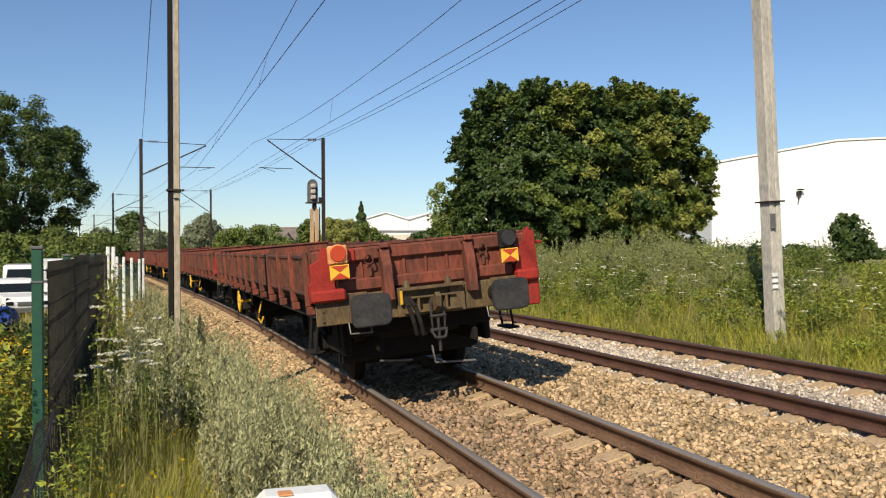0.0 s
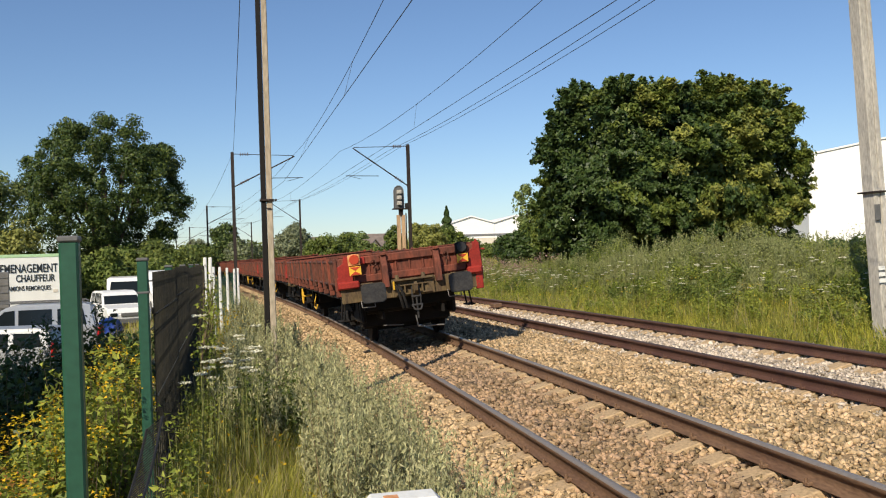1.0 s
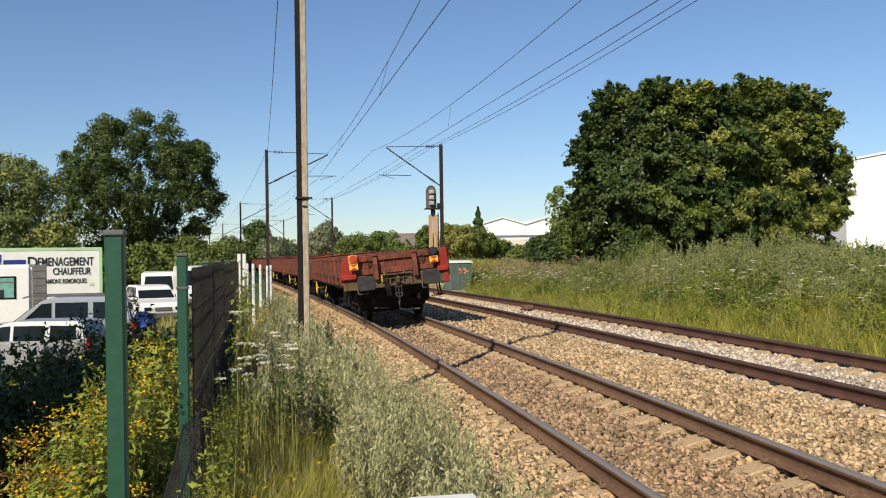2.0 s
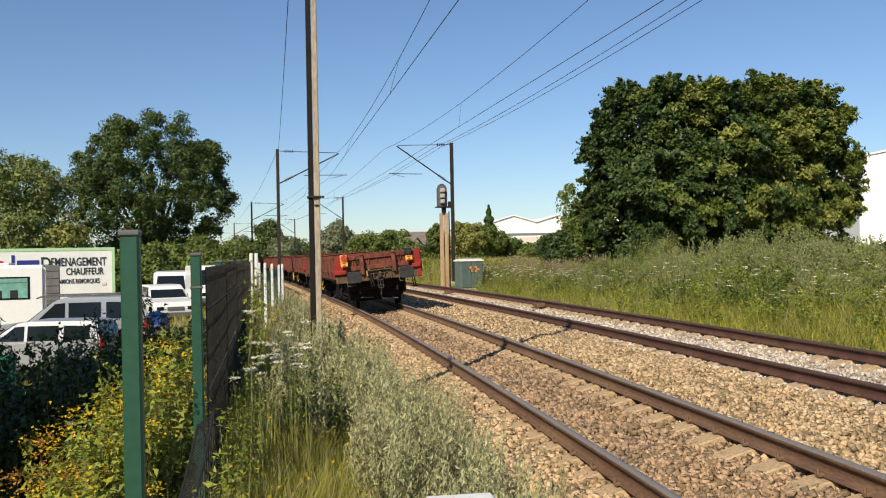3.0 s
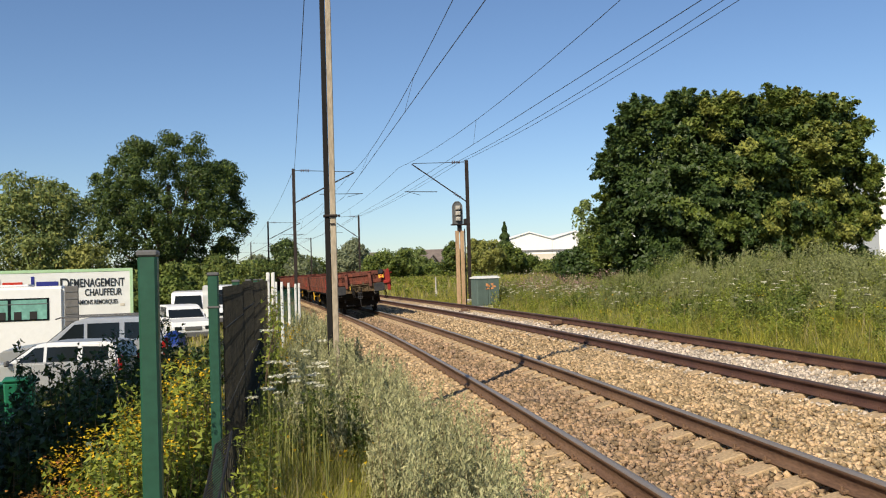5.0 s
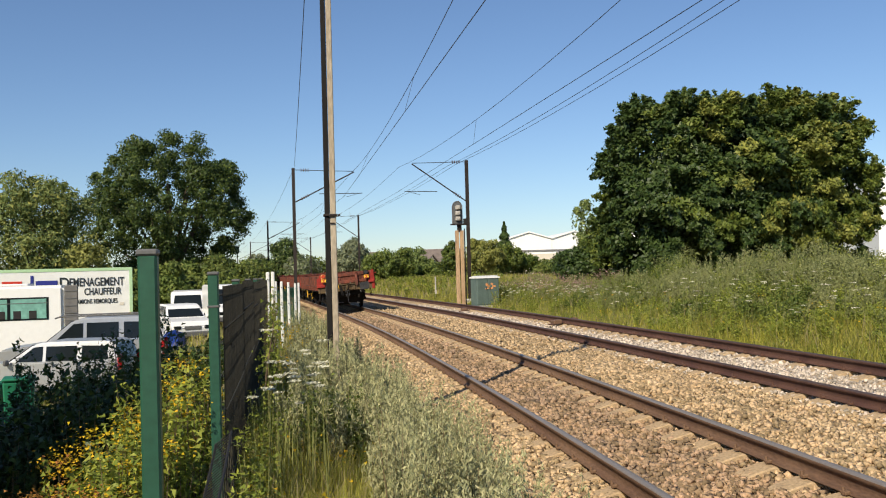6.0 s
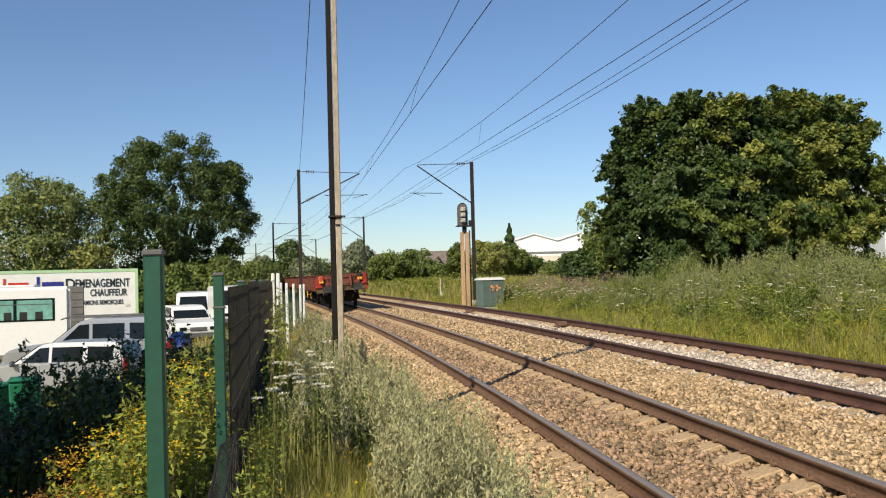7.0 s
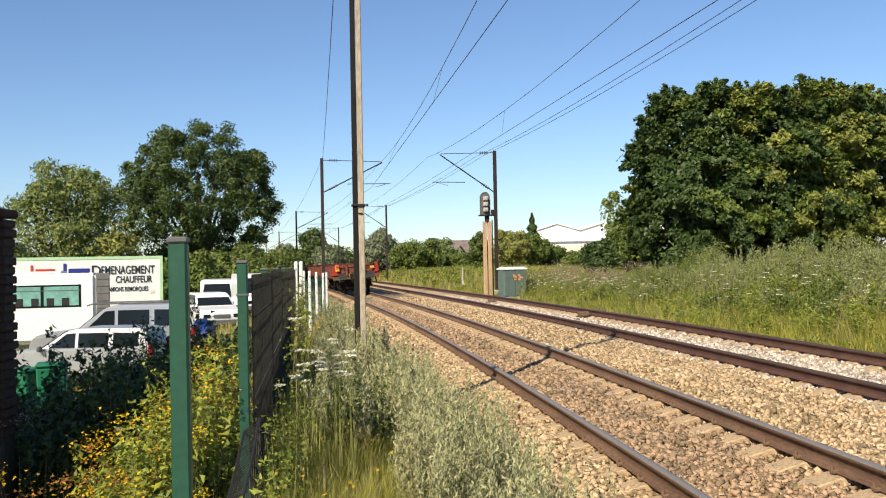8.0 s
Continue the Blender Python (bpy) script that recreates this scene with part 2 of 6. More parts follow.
def rod(bm, a, b, r, r2=None, n=10, slot=0, caps=True):
    """A round bar from a to b."""
    a, b = Vector(a), Vector(b)
    out = bmesh.ops.create_cone(bm, cap_ends=caps, segments=n, radius1=r, radius2=r if r2 is None else r2, depth=(b - a).length)
    q = (b - a).to_track_quat("Z", "Y").to_matrix().to_4x4()
    bmesh.ops.transform(bm, matrix=Matrix.Translation((a + b) / 2) @ q, verts=out["verts"])
    for f in {f for v in out["verts"] for f in v.link_faces}:
        f.material_index = slot
    return out["verts"]


def path_rod(bm, pts, r, n=6):
    for a, b in zip(pts, pts[1:]):
        rod(bm, a, b, r, n=n)


def prism(bm, outline, y0, y1, slot=0, axis="y"):
    """An outline (a, z) pushed from y0 to y1 along an axis."""
    def p(a, z, y):
        return (a, y, z) if axis == "y" else (y, a, z)
    lo = [bm.verts.new(p(a, z, y0)) for a, z in outline]
    hi = [bm.verts.new(p(a, z, y1)) for a, z in outline]
    n = len(outline)
    fs = [bm.faces.new(lo), bm.faces.new(hi[::-1])]
    for i in range(n):
        fs.append(bm.faces.new((lo[i], hi[i], hi[(i + 1) % n], lo[(i + 1) % n])))
    for f in fs:
        f.material_index = slot
    bmesh.ops.recalc_face_normals(bm, faces=fs)
    return fs


class Soup:
    """Many small flat pieces in one mesh, gathered as arrays."""
    def __init__(self):
        self.v, self.f, self.m, self.n = [], [], [], 0

    def add(self, verts, faces, slot=0):
        verts = np.asarray(verts, float).reshape(-1, 3)
        faces = np.asarray(faces, int)
        self.v.append(verts)
        self.f.append(faces + self.n)
        self.m.append(np.full(len(faces), slot, int))
        self.n += len(verts)

    def quads(self, c, u, w, slot=0):
        """Leaves: centres c, half-lengths u and half-widths w (N x 3 each), as pointed quads."""
        c, u, w = (np.asarray(a, float) for a in (c, u, w))
        k = len(c)
        v = np.stack([c - u, c - u * 0.1 + w, c + u, c - u * 0.1 - w], 1).reshape(-1, 3)
        self.add(v, np.arange(4 * k).reshape(-1, 4), slot)

    def slivers(self, c, u, w, slot=0):
        """Leaves as single three-cornered pieces."""
        c, u, w = (np.asarray(a, float) for a in (c, u, w))
        k = len(c)
        v = np.stack([c - u - w * 0.25, c - u * 0.15 + w * 1.5, c + u - w * 0.25], 1).reshape(-1, 3)
        i = np.arange(k)[:, None] * 3
        self.add(v, i + np.array([[0, 1, 2, 2]]), slot)

    def blades(self, base, tip, side, slot=0):
        """Grass: a bent blade of two pieces from base to tip."""
        base, tip, side = (np.asarray(a, float) for a in (base, tip, side))
        k = len(base)
        mid = base * 0.45 + tip * 0.55
        mid[:, 2] += 0.10 * (tip - base)[:, 2]
        v = np.stack([base - side, base + side, mid + side * 0.7, mid - side * 0.7, tip], 1).reshape(-1, 3)
        i = np.arange(k)[:, None] * 5
        self.add(v, i + np.array([[0, 1, 2, 3]]), slot)
        self.f.append(i + np.array([[3, 2, 4, 4]]) + self.n - 5 * k)
        self.m.append(np.full(k, slot, int))

    def ob(self, name, mats, parent=None):
        v = np.concatenate(self.v)
        f = np.concatenate([a.reshape(-1, 4) for a in self.f])
        mi = np.concatenate(self.m)
        tri = f[:, 2] == f[:, 3]
        counts = np.where(tri, 3, 4)
        keep = np.ones(f.shape, bool)
        keep[tri, 3] = False
        loops = f[keep]
        me = bpy.data.meshes.new(name)
        me.vertices.add(len(v))
        me.vertices.foreach_set("co", v.ravel())
        me.loops.add(len(loops))
        me.loops.foreach_set("vertex_index", loops)
        me.polygons.add(len(f))
        me.polygons.foreach_set("loop_start", np.concatenate([[0], np.cumsum(counts)[:-1]]))
        me.polygons.foreach_set("loop_total", counts)
        me.polygons.foreach_set("material_index", mi)
        for m in mats if isinstance(mats, (list, tuple)) else [mats]:
            me.materials.append(m)
        me.update(calc_edges=True)
        me.validate()
        o = new(name, me)
        if parent is not None:
            o.parent = parent
        return o


RNG = np.random.default_rng(7)


def unit(a):
    return a / np.maximum(np.linalg.norm(a, axis=-1, keepdims=True), 1e-9)


# ---- the line's plan: a left-hand curve that eases beyond 40 m ----
STEP = 0.5
LINE_S = np.arange(-80, 420, STEP)
BEND = np.where(LINE_S < 40, 0.00201, 0.0004)
HEAD = np.cumsum(BEND) * STEP
HEAD -= np.interp(0, LINE_S, HEAD)
LINE_X, LINE_Y = np.cumsum(-np.sin(HEAD)) * STEP, np.cumsum(np.cos(HEAD)) * STEP
LINE_X -= np.interp(0, LINE_S, LINE_X)
LINE_Y -= np.interp(0, LINE_S, LINE_Y)
CANT_1, CANT_2 = radians(4.98), radians(4.45)
TRACK_2_U, TRACK_2_Z = 3.97, 0.19


def line_at(s, u=0.0, z=0.0):
    """The place at s along the line, u to the right of the near track's axis."""
    h = float(np.interp(s, LINE_S, HEAD))
    return Vector((float(np.interp(s, LINE_S, LINE_X)) + u * math.cos(h), float(np.interp(s, LINE_S, LINE_Y)) + u * math.sin(h), z))


def line_heading(s):
    return math.degrees(float(np.interp(s, LINE_S, HEAD)))


def line_pose(s, u=0.0, z=0.0, turn=0.0):
    p = line_at(s, u, z)
    return pose(p.x, p.y, p.z, 0, 0, line_heading(s) + turn)


def track_pose(track, s):
    """The frame of a track, leaning with its cant."""
    u, z, cant = (0, 0, CANT_1) if track == 1 else (TRACK_2_U, TRACK_2_Z, CANT_2)
    return line_pose(s, u, z) @ Matrix.Rotation(-cant, 4, "Y")


def place_np(s, u):
    h = np.interp(s, LINE_S, HEAD)
    return np.interp(s, LINE_S, LINE_X) + u * np.cos(h), np.interp(s, LINE_S, LINE_Y) + u * np.sin(h)


def line_of(x, y):
    """s and u of a place, near enough."""
    s = np.asarray(y, float).copy()
    for _ in range(4):
        px, py = place_np(s, 0 * s)
        h = np.interp(s, LINE_S, HEAD)
        s = s + (-(x - px) * np.sin(h) + (y - py) * np.cos(h))
    px, py = place_np(s, 0 * s)
    h = np.interp(s, LINE_S, HEAD)
    return s, (x - px) * np.cos(h) + (y - py) * np.sin(h)


GROUND_U = [-400, -60, -16, -9, -6.6, -5.0, -4.2, -2.9, -2.4, 1.9, 6.3, 7.5, 10, 14, 24, 60, 400]
GROUND_Z = [-1.9, -1.9, -1.7, -1.2, -0.75, -0.32, -0.25, -0.28, -0.55, -0.7, -0.25, 0.05, 0.55, 0.85, 0.95, 1.0, 1.0]


def ground_z(x, y):
    x, y = np.asarray(x, float), np.asarray(y, float)
    s, u = line_of(x, y)
    z = np.interp(u, GROUND_U, GROUND_Z)
    rough = 0.05 * np.sin(1.7 * x + 0.6 * y) * np.sin(1.1 * y - 0.4 * x) + 0.03 * np.sin(3.9 * x) * np.sin(3.3 * y)
    return z + rough * np.where((u > -2.3) & (u < 6.5), 0, 1)


def gz(x, y):
    return float(ground_z(np.array([x]), np.array([y]))[0])

# ---- ground and tracks ----
def build_ground():
    ss = np.concatenate([np.arange(-70, 60, 1.0), np.arange(60, 160, 4.0), np.arange(160, 420, 20.0)])
    uu = np.unique(np.concatenate([np.array(GROUND_U, float), np.arange(-20, 24, 0.8), np.arange(-60, 60, 6.0), [-900, -1800, -3500, 900, 1800, 3500]]))
    S, U = np.meshgrid(ss, uu, indexing="ij")
    X, Y = place_np(S, U)
    far = np.abs(U) > 100
    X = np.where(far, U, X)
    Y = np.where(far, S * 1.0, Y)
    Z = ground_z(X, Y)
    Z = np.where(far, np.where(U < 0, -1.9, 1.0), Z)
    # the last rows reach the horizon
    Y[-1, :], Y[0, :] = 4000, -600
    v = np.stack([X, Y, Z], -1).reshape(-1, 3)
    a, b = len(ss), len(uu)
    i = np.arange(a * b).reshape(a, b)
    f = np.stack([i[:-1, :-1], i[:-1, 1:], i[1:, 1:], i[1:, :-1]], -1).reshape(-1, 4)
    sp = Soup()
    sp.add(v, f)
    left = U[:-1, :-1].ravel() < -6.6
    sp.m = [left.astype(int)]
    o = sp.ob("ground", [M["soil"], M["lot"]])
    return tagged(o, "rough dry soil and grass falling away to a car park", "ground", kind="structure")


RAIL = [(-0.075, -0.172), (-0.075, -0.160), (-0.02, -0.142), (-0.009, -0.13), (-0.009, -0.055), (-0.036, -0.044), (-0.036, -0.012), (-0.028, 0.0),
        (0.028, 0.0), (0.036, -0.012), (0.036, -0.044), (0.009, -0.055), (0.009, -0.13), (0.02, -0.142), (0.075, -0.160), (0.075, -0.172)]


def sweep(name, outline, track, s_list, u0, mats, top_slot=None, parent=None):
    """An outline (u, z in the track's frame) drawn along a track."""
    sp = Soup()
    rows = []
    for s in s_list:
        m = track_pose(track, s)
        rows.append([m @ Vector((u0 + a, 0, z)) for a, z in outline])
    k, n = len(rows), len(outline)
    v = np.array([[tuple(p) for p in r] for r in rows])
    i = np.arange(k * n).reshape(k, n)
    j = np.roll(i, -1, axis=1)
    f = np.stack([i[:-1], j[:-1], j[1:], i[1:]], -1)
    sp.add(v, f.reshape(-1, 4))
    slot = np.zeros((k - 1, n), int)
    if top_slot is not None:
        slot[:, top_slot] = 1
    sp.m = [slot.ravel()]
    o = sp.ob(name, mats, parent)
    return o


def build_tracks():
    s_list = np.concatenate([np.arange(-30, 60, 1.0), np.arange(60, 330, 4.0)])
    for k in (1, 2):
        t = empty("track_%d" % k, ("worn running line on brown ballast, rails shiny on top" if k == 1 else "second line with dull rusty rails on pale ballast"), "railway track", kind="structure")
        for u in (-0.754, 0.754):
            sweep("rail", RAIL, k, s_list, u, [M["rust" if k == 1 else "rust_red"], M["polish" if k == 1 else "polish2"]], [6, 7, 8], t)
        # two-block concrete sleepers every 0.6 m, with a tie bar, pads and clips
        bm = bmesh.new()
        outline = [(-0.42, -0.42), (0.42, -0.42), (0.42, -0.27), (0.34, -0.225), (0.11, -0.182), (-0.11, -0.182), (-0.34, -0.225), (-0.42, -0.27)]
        prism(bm, outline, -0.13, 0.13)
        bmesh.ops.bevel(bm, geom=[e for e in bm.edges], offset=0.012, segments=1, affect="EDGES")
        block = bpy.data.meshes.new("sleeper")
        bm.to_mesh(block), bm.free()
        block.materials.append(M["sleeper"])
        bm = bmesh.new()
        for sx in (-1, 1):
            box(bm, (sx * 0.085, 0, -0.152), (0.05, 0.075, 0.03), 0.006)
            rod(bm, (sx * 0.10, 0, -0.17), (sx * 0.10, 0, -0.105), 0.014, n=6)
        clip = bpy.data.meshes.new("rail_clip")
        bm.to_mesh(clip), bm.free()
        clip.materials.append(M["rust" if k == 1 else "rust_red"])
        first = (15.596 if k == 1 else 18.037) % 0.6
        n_end = 62 if k == 1 else 70
        for i in range(2 if k == 1 else 8, n_end):
            s = first + 0.6 * i
            m = track_pose(k, s)
            for u in (-0.754, 0.754):
                o = new("sleeper", block)
                o.parent = t
                o.matrix_world = m @ Matrix.Translation((u, 0, 0))
                if i < (48 if k == 1 else 56):
                    c = new("rail_clip", clip)
                    c.parent = t
                    c.matrix_world = m @ Matrix.Translation((u, 0, 0))
        # the rest of the sleepers, further on
        sp = Soup()
        bv = np.array([v.co[:] for v in block.vertices])
        bf = [list(p.vertices) for p in block.polygons]
        quad = np.array([f if len(f) == 4 else (f + [f[-1]])[:4] for f in bf if len(f) in (3, 4)])
        for i in range(n_end, 240):
            m = np.array(track_pose(k, first + 0.6 * i))
            for u in (-0.754, 0.754):
                w = (bv + [u, 0, 0]) @ m[:3, :3].T + m[:3, 3]
                sp.add(w, quad)
        o = sp.ob("far_sleepers", M["sleeper"], t)
        tagged(o, kind="stuff")


BALLAST_U = [-2.75, -2.35, -1.75, -1.3, -1.0, -0.5, 0, 0.5, 1.0, 1.35, 1.9, 2.5, 2.8, 3.2, 3.6, 3.97, 4.4, 4.8, 5.25, 5.8, 6.4, 6.9]
BALLAST_Z = [-0.56, -0.40, -0.335, -0.315, -0.285, -0.262, -0.225, -0.175, -0.13, -0.10, -0.06, -0.12, -0.10, -0.085, -0.055, -0.03, 0.005, 0.035, 0.05, 0.02, -0.16, -0.34]


def ballast_z(u):
    return np.interp(u, BALLAST_U, BALLAST_Z) - 0.037


def build_ballast():
    ss = np.concatenate([np.arange(-30, 45, 0.25), np.arange(45, 110, 1.0), np.arange(110, 330, 6.0)])
    uu = np.unique(np.concatenate([np.array(BALLAST_U), np.arange(-2.7, 6.9, 0.2)]))
    S, U = np.meshgrid(ss, uu, indexing="ij")
    X, Y = place_np(S, U)
    Z = ballast_z(U) + RNG.normal(0, 0.012, U.shape)
    sp = Soup()
    i = np.arange(S.size).reshape(S.shape)
    f = np.stack([i[:-1, :-1], i[:-1, 1:], i[1:, 1:], i[1:, :-1]], -1).reshape(-1, 4)
    sp.add(np.stack([X, Y, Z], -1).reshape(-1, 3), f)
    sp.m = [(U[:-1, :-1].ravel() > 3.1).astype(int)]
    tagged(sp.ob("ballast", [M["ballast"], M["ballast2"]]), "bed of crushed brown and pale stone under the tracks", "ballast", kind="structure")
    # loose stones, densest near by
    # broken stones: cubes with pushed corners
    corners = np.array([(x, y, z) for z in (-1, 1) for y in (-1, 1) for x in (-1, 1)], float)
    sides = np.array([(0, 2, 3, 1), (4, 5, 7, 6), (0, 1, 5, 4), (2, 6, 7, 3), (0, 4, 6, 2), (1, 3, 7, 5)])
    shapes = []
    for q in range(8):
        r = np.random.default_rng(q)
        shapes.append((corners * [0.78, 0.66, 0.52] * (0.62 + 0.6 * r.random((8, 1))) + r.normal(0, 0.12, (8, 3)), sides))
    sp = Soup()

    def throw(n, s0, s1, shapes_, size, lo=-2.3, hi=6.2):
        s = s0 + (s1 - s0) * RNG.random(n) ** 1.5
        u = lo + (hi - lo) * RNG.random(n)
        x, y = place_np(s, u)
        z = ballast_z(u) + RNG.normal(0.008, 0.012, n)
        r = size * (0.6 + 0.8 * RNG.random(n))
        a = RNG.random((n, 3)) * 6.283
        for b in range(len(shapes_)):
            pick = np.arange(n) % len(shapes_) == b
            v0, f0 = shapes_[b]
            k = int(pick.sum())
            ca, sa, cb, sb = np.cos(a[pick, 0]), np.sin(a[pick, 0]), np.cos(a[pick, 1]), np.sin(a[pick, 1])
            vx = v0[None] * r[pick, None, None]
            x1 = vx[..., 0] * ca[:, None] - vx[..., 1] * sa[:, None]
            y1 = vx[..., 0] * sa[:, None] + vx[..., 1] * ca[:, None]
            z1 = vx[..., 2]
            y2 = y1 * cb[:, None] - z1 * sb[:, None]
            z2 = y1 * sb[:, None] + z1 * cb[:, None]
            w = np.stack([x1 + x[pick, None], y2 + y[pick, None], z2 + z[pick, None]], -1).reshape(-1, 3)
            f = (f0[None] + (np.arange(k) * len(v0))[:, None, None]).reshape(-1, 4)
            sp.add(w, f)
            uk = u[pick] + RNG.normal(0, 0.12, k)
            sp.m[-1] = np.repeat(np.where(uk > 3.05, 1, np.where(np.abs(uk) < 0.72, 2, 0)), len(f0))
    throw(62000, 3.0, 20, shapes, 0.031)
    throw(26000, 13, 50, shapes, 0.040)
    tagged(sp.ob("ballast_stones", [M["stone"], M["stone2"], M["stone3"]]), "loose crushed stones on the track bed", "gravel", kind="stuff")


build_ground()
build_ballast()
build_tracks()

# ---- the goods train ----
WAGON_LENGTH = 14.1        # over buffers


def side_wall(bm_wall, wagon, side):
    """Drop sides between stakes; side is -1 or 1."""
    u = side * 1.45
    y0, y1 = -6.42, 6.42
    n = 12
    pitch = (y1 - y0) / n
    for i in range(n):
        a, b = y0 + i * pitch + 0.06, y0 + (i + 1) * pitch - 0.06
        box(bm_wall, (u, (a + b) / 2, 1.50), (0.035, b - a, 0.50), 0.006)
        box(bm_wall, (u + side * 0.02, (a + b) / 2, 1.725), (0.055, b - a, 0.055), 0.012)
        box(bm_wall, (u + side * 0.02, (a + b) / 2, 1.275), (0.055, b - a, 0.05), 0.012)
        for k in range(1, 5):
            box(bm_wall, (u + side * 0.026, a + (b - a) * k / 5, 1.50), (0.03, 0.045, 0.40), 0.006)
    for i in range(n + 1):
        y = y0 + i * pitch
        bm_post = bmesh.new()
        box(bm_post, (u + side * 0.035, y, 1.46), (0.085, 0.075, 0.66), 0.01, taper=(0.75, 0.8))
        box(bm_post, (u + side * 0.02, y, 1.08), (0.10, 0.11, 0.10), 0.01)
        part("stake", bm_post, M["red"], wagon)


def make_wagon(label, tail):
    w = empty("flat_wagon", label, "railway wagon", "wagons of the train")
    # floor and underframe
    bm = bmesh.new()
    box(bm, (0, 0, 1.20), (2.84, 12.9, 0.07), 0.008)
    part("floor", bm, M["redbrown"], w, "worn timber and steel deck")
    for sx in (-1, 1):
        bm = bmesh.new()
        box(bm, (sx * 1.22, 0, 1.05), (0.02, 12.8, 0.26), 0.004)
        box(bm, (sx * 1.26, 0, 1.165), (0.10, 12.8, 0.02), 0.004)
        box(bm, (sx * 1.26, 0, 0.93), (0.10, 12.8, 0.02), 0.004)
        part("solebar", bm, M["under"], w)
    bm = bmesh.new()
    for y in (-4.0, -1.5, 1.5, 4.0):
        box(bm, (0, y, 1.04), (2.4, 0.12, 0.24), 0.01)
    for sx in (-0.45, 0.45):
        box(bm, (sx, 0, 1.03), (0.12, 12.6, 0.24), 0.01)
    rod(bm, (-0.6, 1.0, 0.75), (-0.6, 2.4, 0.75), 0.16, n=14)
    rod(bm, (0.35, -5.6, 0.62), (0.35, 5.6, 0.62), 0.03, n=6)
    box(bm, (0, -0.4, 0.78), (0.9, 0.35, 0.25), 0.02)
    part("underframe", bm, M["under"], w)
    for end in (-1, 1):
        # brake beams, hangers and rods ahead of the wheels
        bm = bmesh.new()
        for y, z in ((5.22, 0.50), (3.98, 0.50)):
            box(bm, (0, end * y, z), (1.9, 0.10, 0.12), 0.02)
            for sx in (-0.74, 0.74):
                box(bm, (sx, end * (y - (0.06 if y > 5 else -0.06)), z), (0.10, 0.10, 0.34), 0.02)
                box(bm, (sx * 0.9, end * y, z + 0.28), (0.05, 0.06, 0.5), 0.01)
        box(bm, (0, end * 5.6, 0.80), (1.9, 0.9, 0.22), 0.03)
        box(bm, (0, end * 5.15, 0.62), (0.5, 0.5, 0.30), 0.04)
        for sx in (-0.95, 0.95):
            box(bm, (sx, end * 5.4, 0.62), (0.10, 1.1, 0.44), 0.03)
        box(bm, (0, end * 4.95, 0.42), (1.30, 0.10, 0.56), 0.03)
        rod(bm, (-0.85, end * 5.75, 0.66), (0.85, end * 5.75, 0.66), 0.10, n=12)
        # added axle guards, pull rods and beams block light behind the buffer beam
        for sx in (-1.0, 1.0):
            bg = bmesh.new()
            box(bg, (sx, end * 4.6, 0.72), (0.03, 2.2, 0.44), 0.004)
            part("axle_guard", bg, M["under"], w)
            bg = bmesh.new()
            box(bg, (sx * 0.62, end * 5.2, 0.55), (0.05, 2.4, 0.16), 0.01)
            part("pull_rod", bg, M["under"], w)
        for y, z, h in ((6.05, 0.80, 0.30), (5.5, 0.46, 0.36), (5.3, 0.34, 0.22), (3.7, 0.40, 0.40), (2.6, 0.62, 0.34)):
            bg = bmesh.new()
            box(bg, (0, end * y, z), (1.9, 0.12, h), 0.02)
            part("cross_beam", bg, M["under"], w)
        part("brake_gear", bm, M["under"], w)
        bm = bmesh.new()
        path_rod(bm, [(-0.62, end * 6.2, 0.34), (-0.20, end * 6.2, 0.30)], 0.012)
        part("release_pull", bm, M["galv"], w, "bare steel release rod under the beam")
        bm = bmesh.new()
        path_rod(bm, [(0.05, end * 6.3, 0.46), (0.07, end * 6.3, 0.24), (0.62, end * 6.3, 0.20)], 0.014)
        part("release_pull", bm, M["galv"], w, "bare steel release rod under the beam")
    for sx in (-1, 1):
        bw = bmesh.new()
        side_wall(bw, w, sx)
        part("drop_side", bw, M["redbrown"], w, "ribbed rusty red drop side")
    for end in (-1, 1):
        e = end * 6.45
        # the end wall: a top tube, a recessed ribbed sheet and a lower band
        bm = bmesh.new()
        box(bm, (0, e, 1.49), (2.80, 0.03, 0.52), 0.005)
        box(bm, (0, e + end * 0.035, 1.70), (2.84, 0.085, 0.17), 0.025)
        box(bm, (0, e + end * 0.035, 1.335), (2.30, 0.075, 0.15), 0.02)
        for u in (-1.02, -0.82, -0.28, 0.0, 0.28, 0.82, 1.02):
            box(bm, (u, e + end * 0.022, 1.51), (0.035, 0.035, 0.23), 0.006)
        box(bm, (0, e - end * 0.03, 1.80), (2.84, 0.05, 0.03), 0.008)
        part("end_wall", bm, M["red"], w)
        for u in (-0.54, 0.54):
            bm = bmesh.new()
            prism(bm, [(e + end * 0.03, 1.12), (e + end * 0.24, 1.12), (e + end * 0.21, 1.55), (e + end * 0.13, 1.74), (e + end * 0.03, 1.76)], u - 0.06, u + 0.06, axis="x")
            bmesh.ops.bevel(bm, geom=list(bm.edges), offset=0.008, segments=1, affect="EDGES")
            box(bm, (u, e + end * 0.12, 1.78), (0.11, 0.10, 0.06), 0.012)
            rod(bm, (u - 0.08, e + end * 0.10, 1.755), (u + 0.08, e + end * 0.10, 1.755), 0.022, n=8)
            part("end_post", bm, M["red"], w)
            # a ring and its hanging pin beside the post
            bm = bmesh.new()
            c = Vector((u + (0.20 if u > 0 else -0.20), e + end * 0.11, 1.63))
            pts = [c + Vector((0.055 * math.cos(a), 0.02 * math.sin(2 * a), 0.055 * math.sin(a))) for a in np.linspace(0, 6.2832, 11)]
            path_rod(bm, pts, 0.009)
